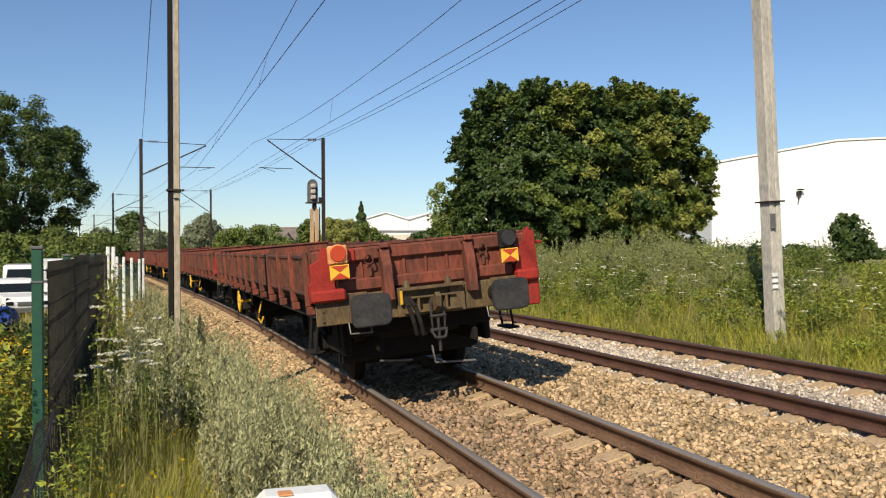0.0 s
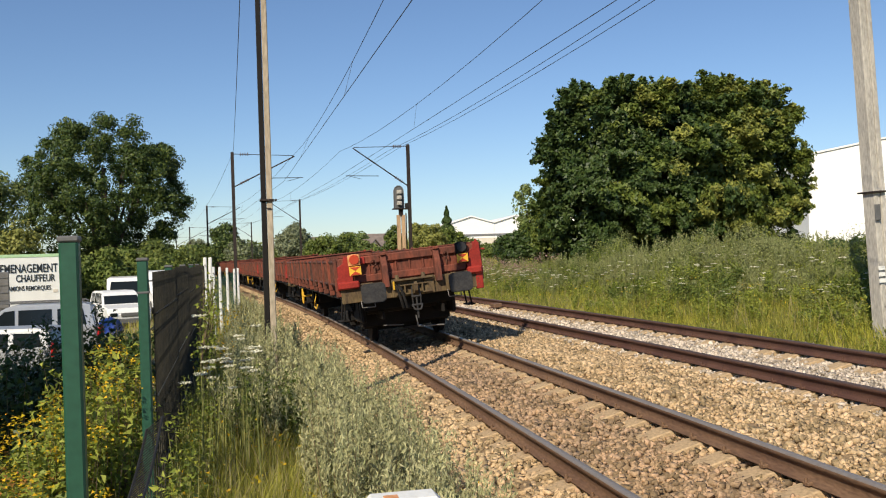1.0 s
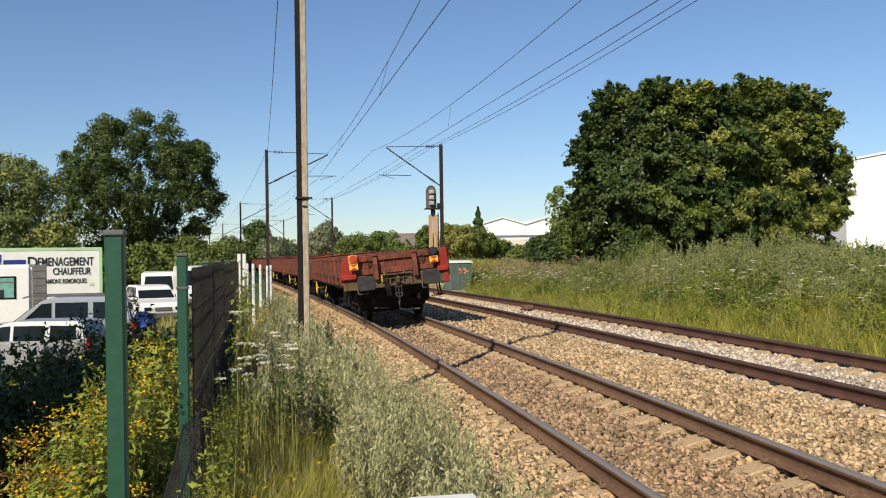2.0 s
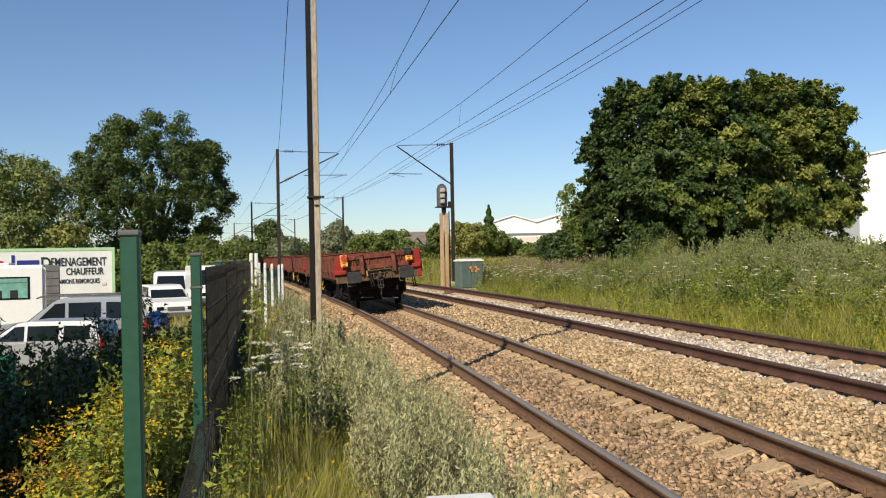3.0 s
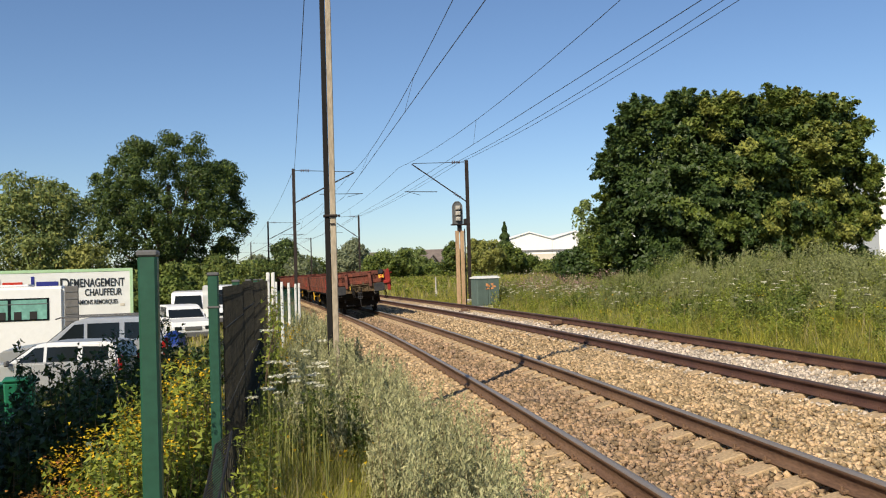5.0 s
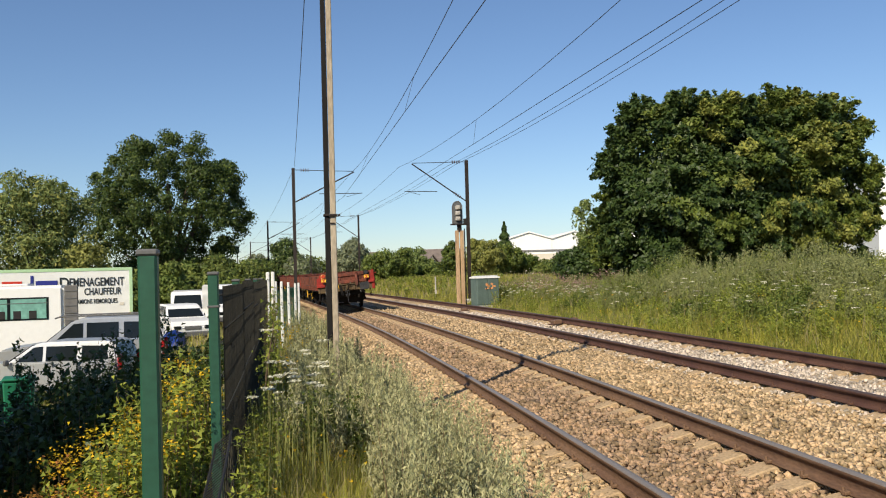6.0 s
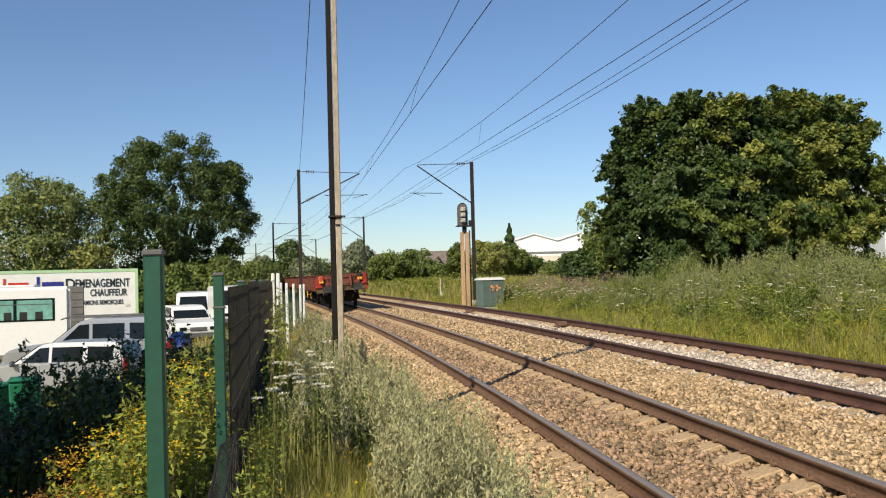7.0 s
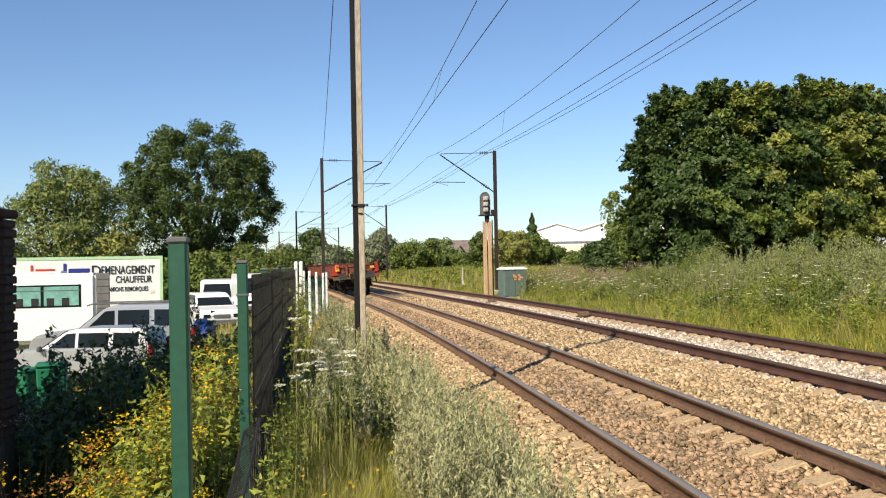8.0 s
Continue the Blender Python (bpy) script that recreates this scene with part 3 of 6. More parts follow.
            box(bm, (c.x + 0.02, c.y - end * 0.05, 1.49), (0.035, 0.03, 0.13), 0.006)
            part("pin_and_ring", bm, M["redbrown"], w)
        for u in (-1.33, 1.33):
            bm = bmesh.new()
            fresh = M["red_new"] if end < 0 else M["red"]
            prism(bm, [(u - 0.16, 1.17), (u + 0.16, 1.17), (u + 0.16, 1.27), (u + 0.13, 1.80), (u + 0.02, 1.82), (u - 0.02, 1.68), (u - 0.13, 1.62), (u - 0.13, 1.42), (u - 0.16, 1.38)], e - 0.05 + end * 0.06, e + 0.05 + end * 0.06)
            bmesh.ops.bevel(bm, geom=list(bm.edges), offset=0.006, segments=1, affect="EDGES")
            part("corner_post", bm, fresh, w)
            bm = bmesh.new()
            box(bm, (u + (0.05 if u < 0 else -0.03), e + end * 0.15, 1.245), (0.42 if u < 0 else 0.30, 0.16, 0.15), 0.03)

            part("corner_piece", bm, fresh, w, "freshly painted red corner")
            if u < 0:
                bm = bmesh.new()
                box(bm, (u + 0.26, e + end * 0.085, 1.70), (0.34, 0.03, 0.15), 0.012)
                part("corner_plate", bm, fresh, w)
            if u > 0:
                bm = bmesh.new()
                box(bm, (u + 0.06, e + end * 0.10, 1.04), (0.15, 0.10, 0.38), 0.015)
                part("corner_bracket", bm, fresh, w)
                bm = bmesh.new()
                rod(bm, (u + 0.06, e, 1.66), (u + 0.27, e, 1.64), 0.022, n=8)
                part("latch", bm, fresh, w)
                bm = bmesh.new()
                rod(bm, (u + 0.06, e, 1.78), (u + 0.13, e + 0.06, 1.83), 0.028, n=8)
                part("hook", bm, fresh, w)
        # headstock with its bolted plates
        bm = bmesh.new()
        f = e + end * 0.06
        box(bm, (0, f, 1.06), (2.80, 0.10, 0.34), 0.012)
        for u in (-1.12, 1.12):
            box(bm, (u, f + end * 0.062, 1.07), (0.64, 0.03, 0.36), 0.008)
            for a in (-0.24, 0.24):
                for b in (-0.12, 0.0, 0.12):
                    rod(bm, (u + a, f + end * 0.07, 1.07 + b), (u + a, f + end * 0.095, 1.07 + b), 0.014, n=6)
        for u in (-0.34, 0.34):
            box(bm, (u, f + end * 0.07, 1.07), (0.20, 0.05, 0.36), 0.01)
        part("headstock", bm, M["beam"], w, "grimy brown buffer beam")
        bm = bmesh.new()
        box(bm, (0, f + end * 0.10, 1.225), (0.78, 0.16, 0.035), 0.006)
        box(bm, (0, f + end * 0.09, 1.115), (0.60, 0.10, 0.025), 0.005)
        box(bm, (0, f + end * 0.09, 0.94), (0.74, 0.10, 0.03), 0.005)
        for u in (-0.18, 0.18):
            box(bm, (u, f + end * 0.09, 1.03), (0.03, 0.10, 0.18), 0.005)
        for u in (-0.32, 0.22):
            rod(bm, (u, f + end * 0.12, 1.24), (u, f + end * 0.12, 1.33), 0.05, 0.035, n=8)
        part("draw_frame", bm, M["beam"], w)
        for u in (-0.875, 0.875):
            bm = bmesh.new()
            rod(bm, (u, f + end * 0.04, 1.06), (u, f + end * 0.36, 1.06), 0.12, 0.10, n=16)
            rod(bm, (u, f + end * 0.30, 1.06), (u, f + end * 0.50, 1.06), 0.075, n=14)
            b = part("buffer", bm, M["under"], w)
            bm = bmesh.new()
            corner = [(sx_ * (0.155 + 0.085 * math.cos(a)), sz_ * (0.105 + 0.085 * math.sin(a))) for sx_, sz_, aa in ((1, 1, (0, .52, 1.05, 1.57)), (-1, 1, (1.57, 1.05, .52, 0)), (-1, -1, (0, .52, 1.05, 1.57)), (1, -1, (1.57, 1.05, .52, 0))) for a in aa]
            prism(bm, [(u + a, 1.06 + b_) for a, b_ in corner], end * 6.99, end * 7.05)
            bmesh.ops.bevel(bm, geom=[q for q in bm.edges if abs((q.verts[0].co - q.verts[1].co).y) < 0.03], offset=0.014, segments=2, affect="EDGES")
            part("buffer_head", bm, M["buffer"], b, "dark worn steel buffer head")
            # grab rail under the buffer
            bm = bmesh.new()
            sx = 1 if u > 0 else -1
            path_rod(bm, [(u - 0.22, f + end * 0.25, 0.92), (u - 0.22, f + end * 0.30, 0.79), (u + 0.04, f + end * 0.30, 0.78), (u + 0.04, f + end * 0.25, 0.84)], 0.009)
            part("shunter_handle", bm, M["galv"], w)
        # hook, screw coupling and hoses
        bm = bmesh.new()
        c = f + end * 0.22
        prism(bm, [(c - end * 0.2, 1.09), (c, 1.11), (c + end * 0.10, 1.17), (c + end * 0.16, 1.12), (c + end * 0.14, 1.0), (c + end * 0.04, 0.94), (c - end * 0.2, 0.98)], -0.03, 0.03, axis="x")
        bmesh.ops.recalc_face_normals(bm, faces=list(bm.faces))
        part("draw_hook", bm, M["beam"], w)
        bm = bmesh.new()
        for u in (-0.07, 0.07):
            path_rod(bm, [(u, c + end * 0.02, 1.08), (u * 1.2, c + end * 0.06, 0.86), (u * 1.1, c + end * 0.05, 0.72)], 0.014)
        rod(bm, (-0.10, c + end * 0.06, 0.88), (0.10, c + end * 0.06, 0.88), 0.02)
        rod(bm, (-0.11, c + end * 0.05, 0.71), (0.11, c + end * 0.05, 0.71), 0.022)
        rod(bm, (0.0, c + end * 0.05, 0.86), (0.0, c + end * 0.05, 0.45), 0.02)
        path_rod(bm, [(-0.10, c + end * 0.05, 0.71), (-0.06, c + end * 0.1, 0.62), (0.06, c + end * 0.1, 0.62), (0.10, c + end * 0.05, 0.71)], 0.018)
        part("screw_coupling", bm, M["buffer"], w)
        for u, reach in ((-0.36, 0.0), (-0.30, 0.08)):
            bm = bmesh.new()
            path_rod(bm, [(u, f + end * 0.10, 1.12), (u + 0.01, f + end * (0.26 + reach), 1.02), (u + 0.05, f + end * (0.30 + reach), 0.82), (u + 0.08, f + end * (0.26 + reach), 0.68), (u + 0.12, f + end * (0.20 + reach), 0.70)], 0.026, n=8)
            part("brake_hose", bm, M["under"], w)
        bm = bmesh.new()
        box(bm, (-0.40, f + end * 0.14, 1.13), (0.035, 0.035, 0.17), 0.006)
        part("hose_cock", bm, M["yellow"], w, "yellow air cock")
    if tail:
        # tail lamps with reflecting plates
        for u, lit in ((-1.13, True), (1.06, False)):
            h = 1.72
            bm = bmesh.new()
            box(bm, (u, -6.62, h), (0.24, 0.08, 0.23), 0.02)
            rod(bm, (u, -6.655, h + 0.015), (u, -6.675, h + 0.015), 0.115, 0.11, n=24)
            box(bm, (u, -6.56, h - 0.16), (0.05, 0.12, 0.24), 0.01)
            lamp = part("tail_lamp", bm, M["orange"] if lit else M["under"], w, "tail lamp case on a bracket")
            bm = bmesh.new()
            rod(bm, (u, -6.674, h + 0.015), (u, -6.69, h + 0.015), 0.10, 0.09, n=24)
            part("lamp_lens", bm, M["platered"] if lit else M["buffer"], lamp)
            bm = bmesh.new()
            zc = h - 0.205
            box(bm, (u, -6.67, zc), (0.235, 0.012, 0.175), 0.004)
            pl = part("tail_plate", bm, M["plate"], w, "yellow plate with red triangles")
            for tri in (((-0.105, 0.078), (0.105, 0.078), (0, 0.004)), ((-0.105, -0.078), (0.105, -0.078), (0, -0.004))):
                bm = bmesh.new()
                prism(bm, [(u + a, zc + b) for a, b in tri], -6.682, -6.677)
                part("triangle", bm, M["platered"], pl)
    # side gear
    for sx in (-1, 1):
        bm = bmesh.new()
        c = Vector((sx * 1.42, 2.45, 0.72))
        pts = [c + Vector((0, 0.21 * math.cos(a), 0.21 * math.sin(a))) for a in np.linspace(0, 6.2832, 19)]
        path_rod(bm, pts, 0.020, n=6)
        for a in range(4):
            rod(bm, c, c + Vector((0, 0.20 * math.cos(a * 1.571), 0.23 * math.sin(a * 1.571))), 0.018, n=6)
        rod(bm, c, c - Vector((sx * 0.25, 0, 0)), 0.03, n=8)
        part("brake_wheel", bm, M["yellow"], w, "yellow hand brake wheel")
        bm = bmesh.new()
        y = -0.9
        path_rod(bm, [(sx * 1.36, y, 0.90), (sx * 1.42, y, 0.70), (sx * 1.42, y + 0.22, 0.58), (sx * 1.42, y - 0.16, 0.52), (sx * 1.36, y - 0.05, 0.62)], 0.014)
        part("brake_lever", bm, M["yellow"], w, "yellow brake changeover lever")
        bm = bmesh.new()
        path_rod(bm, [(sx * 1.30, -5.9, 0.95), (sx * 1.36, -5.9, 0.50), (sx * 1.36, -5.5, 0.50), (sx * 1.30, -5.5, 0.95)], 0.018)
        box(bm, (sx * 1.36, -5.7, 0.50), (0.16, 0.42, 0.03), 0.006)
        part("step", bm, M["under"], w)
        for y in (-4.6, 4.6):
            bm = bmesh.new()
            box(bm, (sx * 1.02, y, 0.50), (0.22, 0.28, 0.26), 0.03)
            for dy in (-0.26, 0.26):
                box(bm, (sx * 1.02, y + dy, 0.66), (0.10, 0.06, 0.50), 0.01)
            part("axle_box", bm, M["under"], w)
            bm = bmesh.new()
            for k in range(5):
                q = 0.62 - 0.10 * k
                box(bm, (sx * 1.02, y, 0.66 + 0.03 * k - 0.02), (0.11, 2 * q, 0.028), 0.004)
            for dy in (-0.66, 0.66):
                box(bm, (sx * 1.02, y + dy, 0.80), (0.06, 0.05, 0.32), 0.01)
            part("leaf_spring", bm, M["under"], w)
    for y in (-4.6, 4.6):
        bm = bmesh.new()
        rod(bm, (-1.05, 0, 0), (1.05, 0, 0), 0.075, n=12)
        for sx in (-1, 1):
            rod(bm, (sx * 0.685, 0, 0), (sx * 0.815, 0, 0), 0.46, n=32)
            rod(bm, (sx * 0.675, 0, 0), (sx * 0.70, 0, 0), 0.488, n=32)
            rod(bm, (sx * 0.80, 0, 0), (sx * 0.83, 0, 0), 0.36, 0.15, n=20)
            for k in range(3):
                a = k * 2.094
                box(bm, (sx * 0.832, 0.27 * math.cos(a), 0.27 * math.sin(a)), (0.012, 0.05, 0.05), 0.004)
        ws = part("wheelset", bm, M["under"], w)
        ws.matrix_basis = pose(0, y, 0.46)
    for c in w.children:
        if not c.name.startswith("wheelset"):
            c.location = (-0.14, 0, 0.10)
    return w


wagons = [make_wagon("rusty red low-sided flat wagon with tail lamps and plates", True)]
plain = make_wagon("rusty red low-sided flat wagon with stakes", False)
wagons.append(plain)
for _k in range(5):
    wagons.append(copy_thing(plain, pose(0, 60 + 14 * _k, 0)))


def tail_s(t):
    """Metres along the line of the last buffers' faces."""
    return 9.837 + 7.3397 * t + -0.36523 * t * t + 0.019996 * t ** 3


def motions():
    times = [i / 15 for i in range(121)]
    for k, w in enumerate(wagons):
        walk(w, [(t, track_pose(1, tail_s(t) + WAGON_LENGTH * (k + 0.5))) for t in times[::3]])
        for c in list(w.children):
            if c.name.startswith("wheelset"):
                y = c.matrix_basis.translation.y
                rows = [(t, pose(0, y, 0.46) @ Matrix.Rotation(-(tail_s(t) - tail_s(0)) / 0.46, 4, "X")) for t in times]
                walk(c, rows)

# ---- poles, masts and wires ----
def h_beam(bm, x, y, z0, z1, w, d, t=0.014, slot=0):
    for sy in (-1, 1):
        box(bm, (x, y + sy * (d / 2 - t / 2), (z0 + z1) / 2), (w, t, z1 - z0), 0.002, slot=slot)
    box(bm, (x, y, (z0 + z1) / 2), (t, d - 2 * t, z1 - z0), 0, slot=slot)


def mast(s, u, reach, top=7.85, label="dark steel catenary mast with a cantilever over the track", turn=0.0, wires=None, height0=6.3, mat_="darksteel", arm=0.55):
    """A mast at (s, u); its cantilever reaches so far across (metres, signed)."""
    base = line_at(s, u)
    z0 = gz(base.x, base.y) - 0.3
    th = empty("catenary_mast", label, "mast", "catenary masts", at=line_pose(s, u, 0))
    bm = bmesh.new()
    h_beam(bm, 0, 0, z0, top, 0.17, 0.20)
    part("post", bm, M[mat_], th)
    bm = bmesh.new()
    box(bm, (0, 0, z0 + 0.28), (0.62, 0.62, 0.5), 0.04)
    part("footing", bm, M["greycon"], th)
    g = 1 if reach > 0 else -1
    end = reach
    bm = bmesh.new()
    rod(bm, (g * 0.1, 0, height0), (end, 0, top - 0.22), 0.035, n=8)
    part("strut", bm, M["galv" if mat_ != "darksteel" else "darksteel"], th)
    bm = bmesh.new()
    rod(bm, (g * 0.1, 0, top - 0.10), (end - g * 0.05, 0, top - 0.18), 0.018, n=6)
    part("top_tie", bm, M["darksteel"], th)
    bm = bmesh.new()
    for k in range(4):
        rod(bm, (g * (0.42 + 0.13 * k), 0, top - 0.11), (g * (0.46 + 0.13 * k), 0, top - 0.11), 0.085, n=10)
    part("tie_insulator", bm, M["insul"], th)
    bm = bmesh.new()
    for k in range(4):
        f = 0.10 + 0.035 * k
        a = Vector((g * 0.1, 0, height0)).lerp(Vector((end, 0, top - 0.22)), f)
        b = Vector((g * 0.1, 0, height0)).lerp(Vector((end, 0, top - 0.22)), f + 0.012)
        rod(bm, a, b, 0.08, n=10)
    part("strut_insulator", bm, M["insul"], th)
    bm = bmesh.new()
    rod(bm, (end * arm, 0, 6.40), (end + g * 0.45, 0, 6.42), 0.02, n=6)
    rod(bm, (end + g * 0.3, 0, 6.42), (end - g * 0.45, 0, 6.22), 0.012, n=6)
    part("steady_arm", bm, M["darksteel"], th)
    return th


def wire(name, pts, r, label, sag=0.0, parts=10):
    bm = bmesh.new()
    for a, b in zip(pts, pts[1:]):
        a, b = Vector(a), Vector(b)
        n = parts if sag else 1
        run = [a.lerp(b, k / n) - Vector((0, 0, 4 * sag * (k / n) * (1 - k / n))) for k in range(n + 1)]
        path_rod(bm, run, r, n=5)
    return tagged(part(name, bm, M["wire"]), label, "wire", "overhead wires")


MASTS_L = [(50.3, -2.55), (97.0, -2.5), (152.0, -2.5), (205.0, -2.5)]
MASTS_R = [(49.4, 7.25), (94.0, 6.9), (146.0, 6.9), (200.0, 6.9)]
for s, u in MASTS_L:
    mast(s, u, 3.42, height0=5.95, arm=0.42)
for s, u in MASTS_R:
    mast(s, u, -3.2, 8.2, height0=5.85, label="weathered steel catenary mast with a cantilever over the far track", mat_="darksteel")


def build_wires():
    sup = [-28.0, 13.0, 50.0, 96.0, 150.0, 203.0]
    contact, carrier = [], []
    for k, (uc, name) in enumerate(((-0.62, "near"), (3.40, "far"))):
        lift = 0.0 if k == 0 else 0.22
        # the wires are drawn towards the outside of the curve at each mast
        pull = [0.0, 0.13, 0.84, 0.5, 0.3, 0.3] if k == 0 else [-0.14, 0.14, -0.14, 0.14, -0.14, 0.14]
        hang = [0.0, 0.29, 1.38, 0.6, 0.4, 0.4] if k == 0 else [0.0, 0.25, 0.0, 0.0, 0.0, 0.0]
        cw = [line_at(s, uc + pull[i], 6.2 + lift) for i, s in enumerate(sup)]
        mw = [line_at(s, uc + hang[i], 7.64 + lift) for i, s in enumerate(sup)]
        wire("contact_wire", cw, 0.009, "thin copper contact wire above the %s track" % name)
        carrier = wire("carrier_wire", mw, 0.009, "sagging carrier wire above the %s track" % name, sag=0.55)
        for i in range(len(sup) - 2):
            for f in ((0.3, 0.7) if k == 0 else (0.5,)):
                a = mw[i].lerp(mw[i + 1], f) - Vector((0, 0, 4 * 0.55 * f * (1 - f)))
                b = cw[i].lerp(cw[i + 1], f)
                bm = bmesh.new()
                rod(bm, a, b, 0.005, n=4)
                part("dropper", bm, M["wire"], carrier)
    wire("feeder_wire", [line_at(s, -2.5 if s > 14 else -3.3, 7.9) for s in sup], 0.010, "earth wire from mast top to mast top on the near side", sag=0.25)
    wire("feeder_wire", [line_at(s, 6.9, 8.1) for s in sup], 0.010, "feeder wire along the far masts", sag=0.3)
    wire("feeder_wire", [line_at(s, 6.2, 7.9) for s in sup], 0.010, "second feeder wire along the far masts", sag=0.3)


build_wires()


def tall_pole(s, u, z0, z1, lean, label, dark_side):
    th = empty("utility_pole", label, "pole", "poles beside the line", at=line_pose(s, u, 0, 0) @ pose(0, 0, 0, 0, lean, 0))
    bm = bmesh.new()
    if dark_side:
        box(bm, (0.036, 0, (z0 + z1) / 2), (0.082, 0.13, z1 - z0), 0.01, taper=(0.85, 0.85))
    else:
        box(bm, (0, 0, (z0 + z1) / 2), (0.06, 0.26, z1 - z0), 0.01)
        for sx in (-1, 1):
            bf = bmesh.new()
            box(bf, (sx * 0.075, -0.01, (z0 + z1) / 2), (0.10, 0.30, z1 - z0), 0.015, taper=(0.92, 0.9))
            part("flange", bf, M["greycon"], th)
    part("shaft", bm, M["concrete"] if dark_side else M["greycon"], th, "pale weathered concrete shaft")
    if dark_side:
        # the pole's unlit left side, put in as a near-black strip
        bm = bmesh.new()
        box(bm, (-0.042, -0.004, (z0 + z1) / 2), (0.072, 0.13, z1 - z0), 0.008, taper=(0.85, 0.85))
        part("side_channel", bm, M["under"], th, "near-black strip standing in for the shaft's unlit side")
    zb = 2.56 if dark_side else 2.62
    bm = bmesh.new()
    box(bm, (0.0, -0.01, zb), (0.19 if dark_side else 0.36, 0.17 if dark_side else 0.42, 0.03), 0.006)
    rod(bm, (0.1, -0.06, zb), (0.13, -0.06, zb), 0.014, n=8)
    part("steel_band", bm, M["darksteel"], th)
    if dark_side:
        bm = bmesh.new()
        box(bm, (0.02, -0.078, zb - 0.11), (0.07, 0.01, 0.016), 0.002)
        part("number_clip", bm, M["darksteel"], th)
    else:
        bm = bmesh.new()
        box(bm, (-0.10, -0.195, zb - 0.36), (0.11, 0.03, 0.28), 0.008)
        part("black_plate", bm, M["greypl"], th, "small black plate")
        bm = bmesh.new()
        for k in range(3):
            box(bm, (-0.10, -0.187, 1.28 - 0.11 * k), (0.13, 0.008, 0.07), 0.002)
        part("white_marks", bm, M["white"], th, "faded white painted marks")
    return th


tall_pole(12.05, -3.19, -0.6, 8.6, 0.0, "tall pale concrete pole with its unlit side put in as a dark strip", True)
tall_pole(13.5, 7.52, -0.5, 9.5, -2.6, "tall grey concrete pole with a groove", False)

# ---- fences, signal, cabinet and trackside things ----
def green_post(x, y, top, label):
    z0 = gz(x, y) - 0.3
    th = empty("fence_post", label, "fence post", "green fence posts", at=pose(x, y, 0, 0, -0.2, 3))
    bm = bmesh.new()
    box(bm, (0, 0, (z0 + top) / 2), (0.062, 0.062, top - z0), 0.008)
    part("post", bm, M["green"], th)
    bm = bmesh.new()
    box(bm, (0, 0, top + 0.008), (0.070, 0.070, 0.022), 0.006)
    part("cap", bm, M["greypl"], th, "dark plastic cap")
    if y > 5:
        bm = bmesh.new()
        box(bm, (0.0, 0.0, top - 0.19), (0.072, 0.070, 0.014), 0.003)
        part("clamp", bm, M["greypl"], th)
    return th


green_post(-4.02, 3.05, 1.83, "green powder-coated square steel fence post with dark cap")
green_post(-4.10, 5.44, 1.77, "green square steel fence post at the end of a panel")


def mesh_panel(a, b, top, sink, name="wire_fence", label="dark rigid wire mesh fence panel, rusty and overgrown", material="mesh", step=0.05):
    """A rigid mesh panel: close upright wires on paired cross wires, from a to b (x, y)."""
    a, b = Vector((*a, 0)), Vector((*b, 0))
    run = b - a
    z0 = gz(a.x, a.y) + sink
    ang = math.degrees(math.atan2(run.y, run.x))
    th = empty(name, label, "fence", "mesh fence panels", at=pose(a.x, a.y, 0, 0, 0, ang))
    L = run.length
    n = int(L / step)
    sp = Soup()
    t = np.arange(n + 1) / n * L
    for w in ((0.003, 0, 0), (0, 0.003, 0)):
        v = np.stack([np.stack([t - w[0], 0 * t - w[1], 0 * t + z0], 1), np.stack([t + w[0], 0 * t + w[1], 0 * t + z0], 1), np.stack([t + w[0], 0 * t + w[1], 0 * t + top], 1), np.stack([t - w[0], 0 * t - w[1], 0 * t + top], 1)], 1)
        sp.add(v.reshape(-1, 3), np.arange(4 * len(t)).reshape(-1, 4))
    tagged(sp.ob("wire_grid", M[material], th), kind="stuff")
    k, z = 0, z0 + 0.05
    while z < top:
        bm = bmesh.new()
        fold = abs((k % 3) - 1) * 0.02
        for dy in (-0.008, 0.008):
            rod(bm, (0, dy + fold, z), (L, dy + fold, z), 0.004, n=5)
        part("cross_wire", bm, M[material], th)
        z += 0.2 if k % 3 else 0.1
        k += 1
    return th


_a, _b = Vector((-4.06, 5.50)), Vector((-4.55, 17.6))
for _k in range(5):
    mesh_panel(_a.lerp(_b, _k / 5 + 0.003), _a.lerp(_b, (_k + 1) / 5 - 0.003), 1.70 + 0.02 * (_k % 2), 0.03)
    if _k:
        _q = _a.lerp(_b, _k / 5)
        green_post(_q.x - 0.05, _q.y, 1.72, "green square steel fence post behind dark mesh")


def white_post(x, y, top, double):
    z0 = gz(x, y) - 0.3
    th = empty("concrete_fence_post", "white-painted concrete fence post, flaking", "fence post", "white fence posts", at=pose(x, y, 0, 0, random.uniform(-.8, .8), 4))
    for dx in ((-0.0, 0.10) if double else (0.0,)):
        bm = bmesh.new()
        box(bm, (dx, 0, (z0 + top) / 2), (0.085, 0.09, top - z0), 0.012, taper=(0.8, 0.8))
        part("post", bm, M["white"], th)
    for z in (top - 0.15, top - 0.6, top - 1.05):
        bm = bmesh.new()
        rod(bm, (0, -0.05, z), (0, -0.065, z), 0.012, n=6)
        part("wire_staple", bm, M["darksteel"], th)


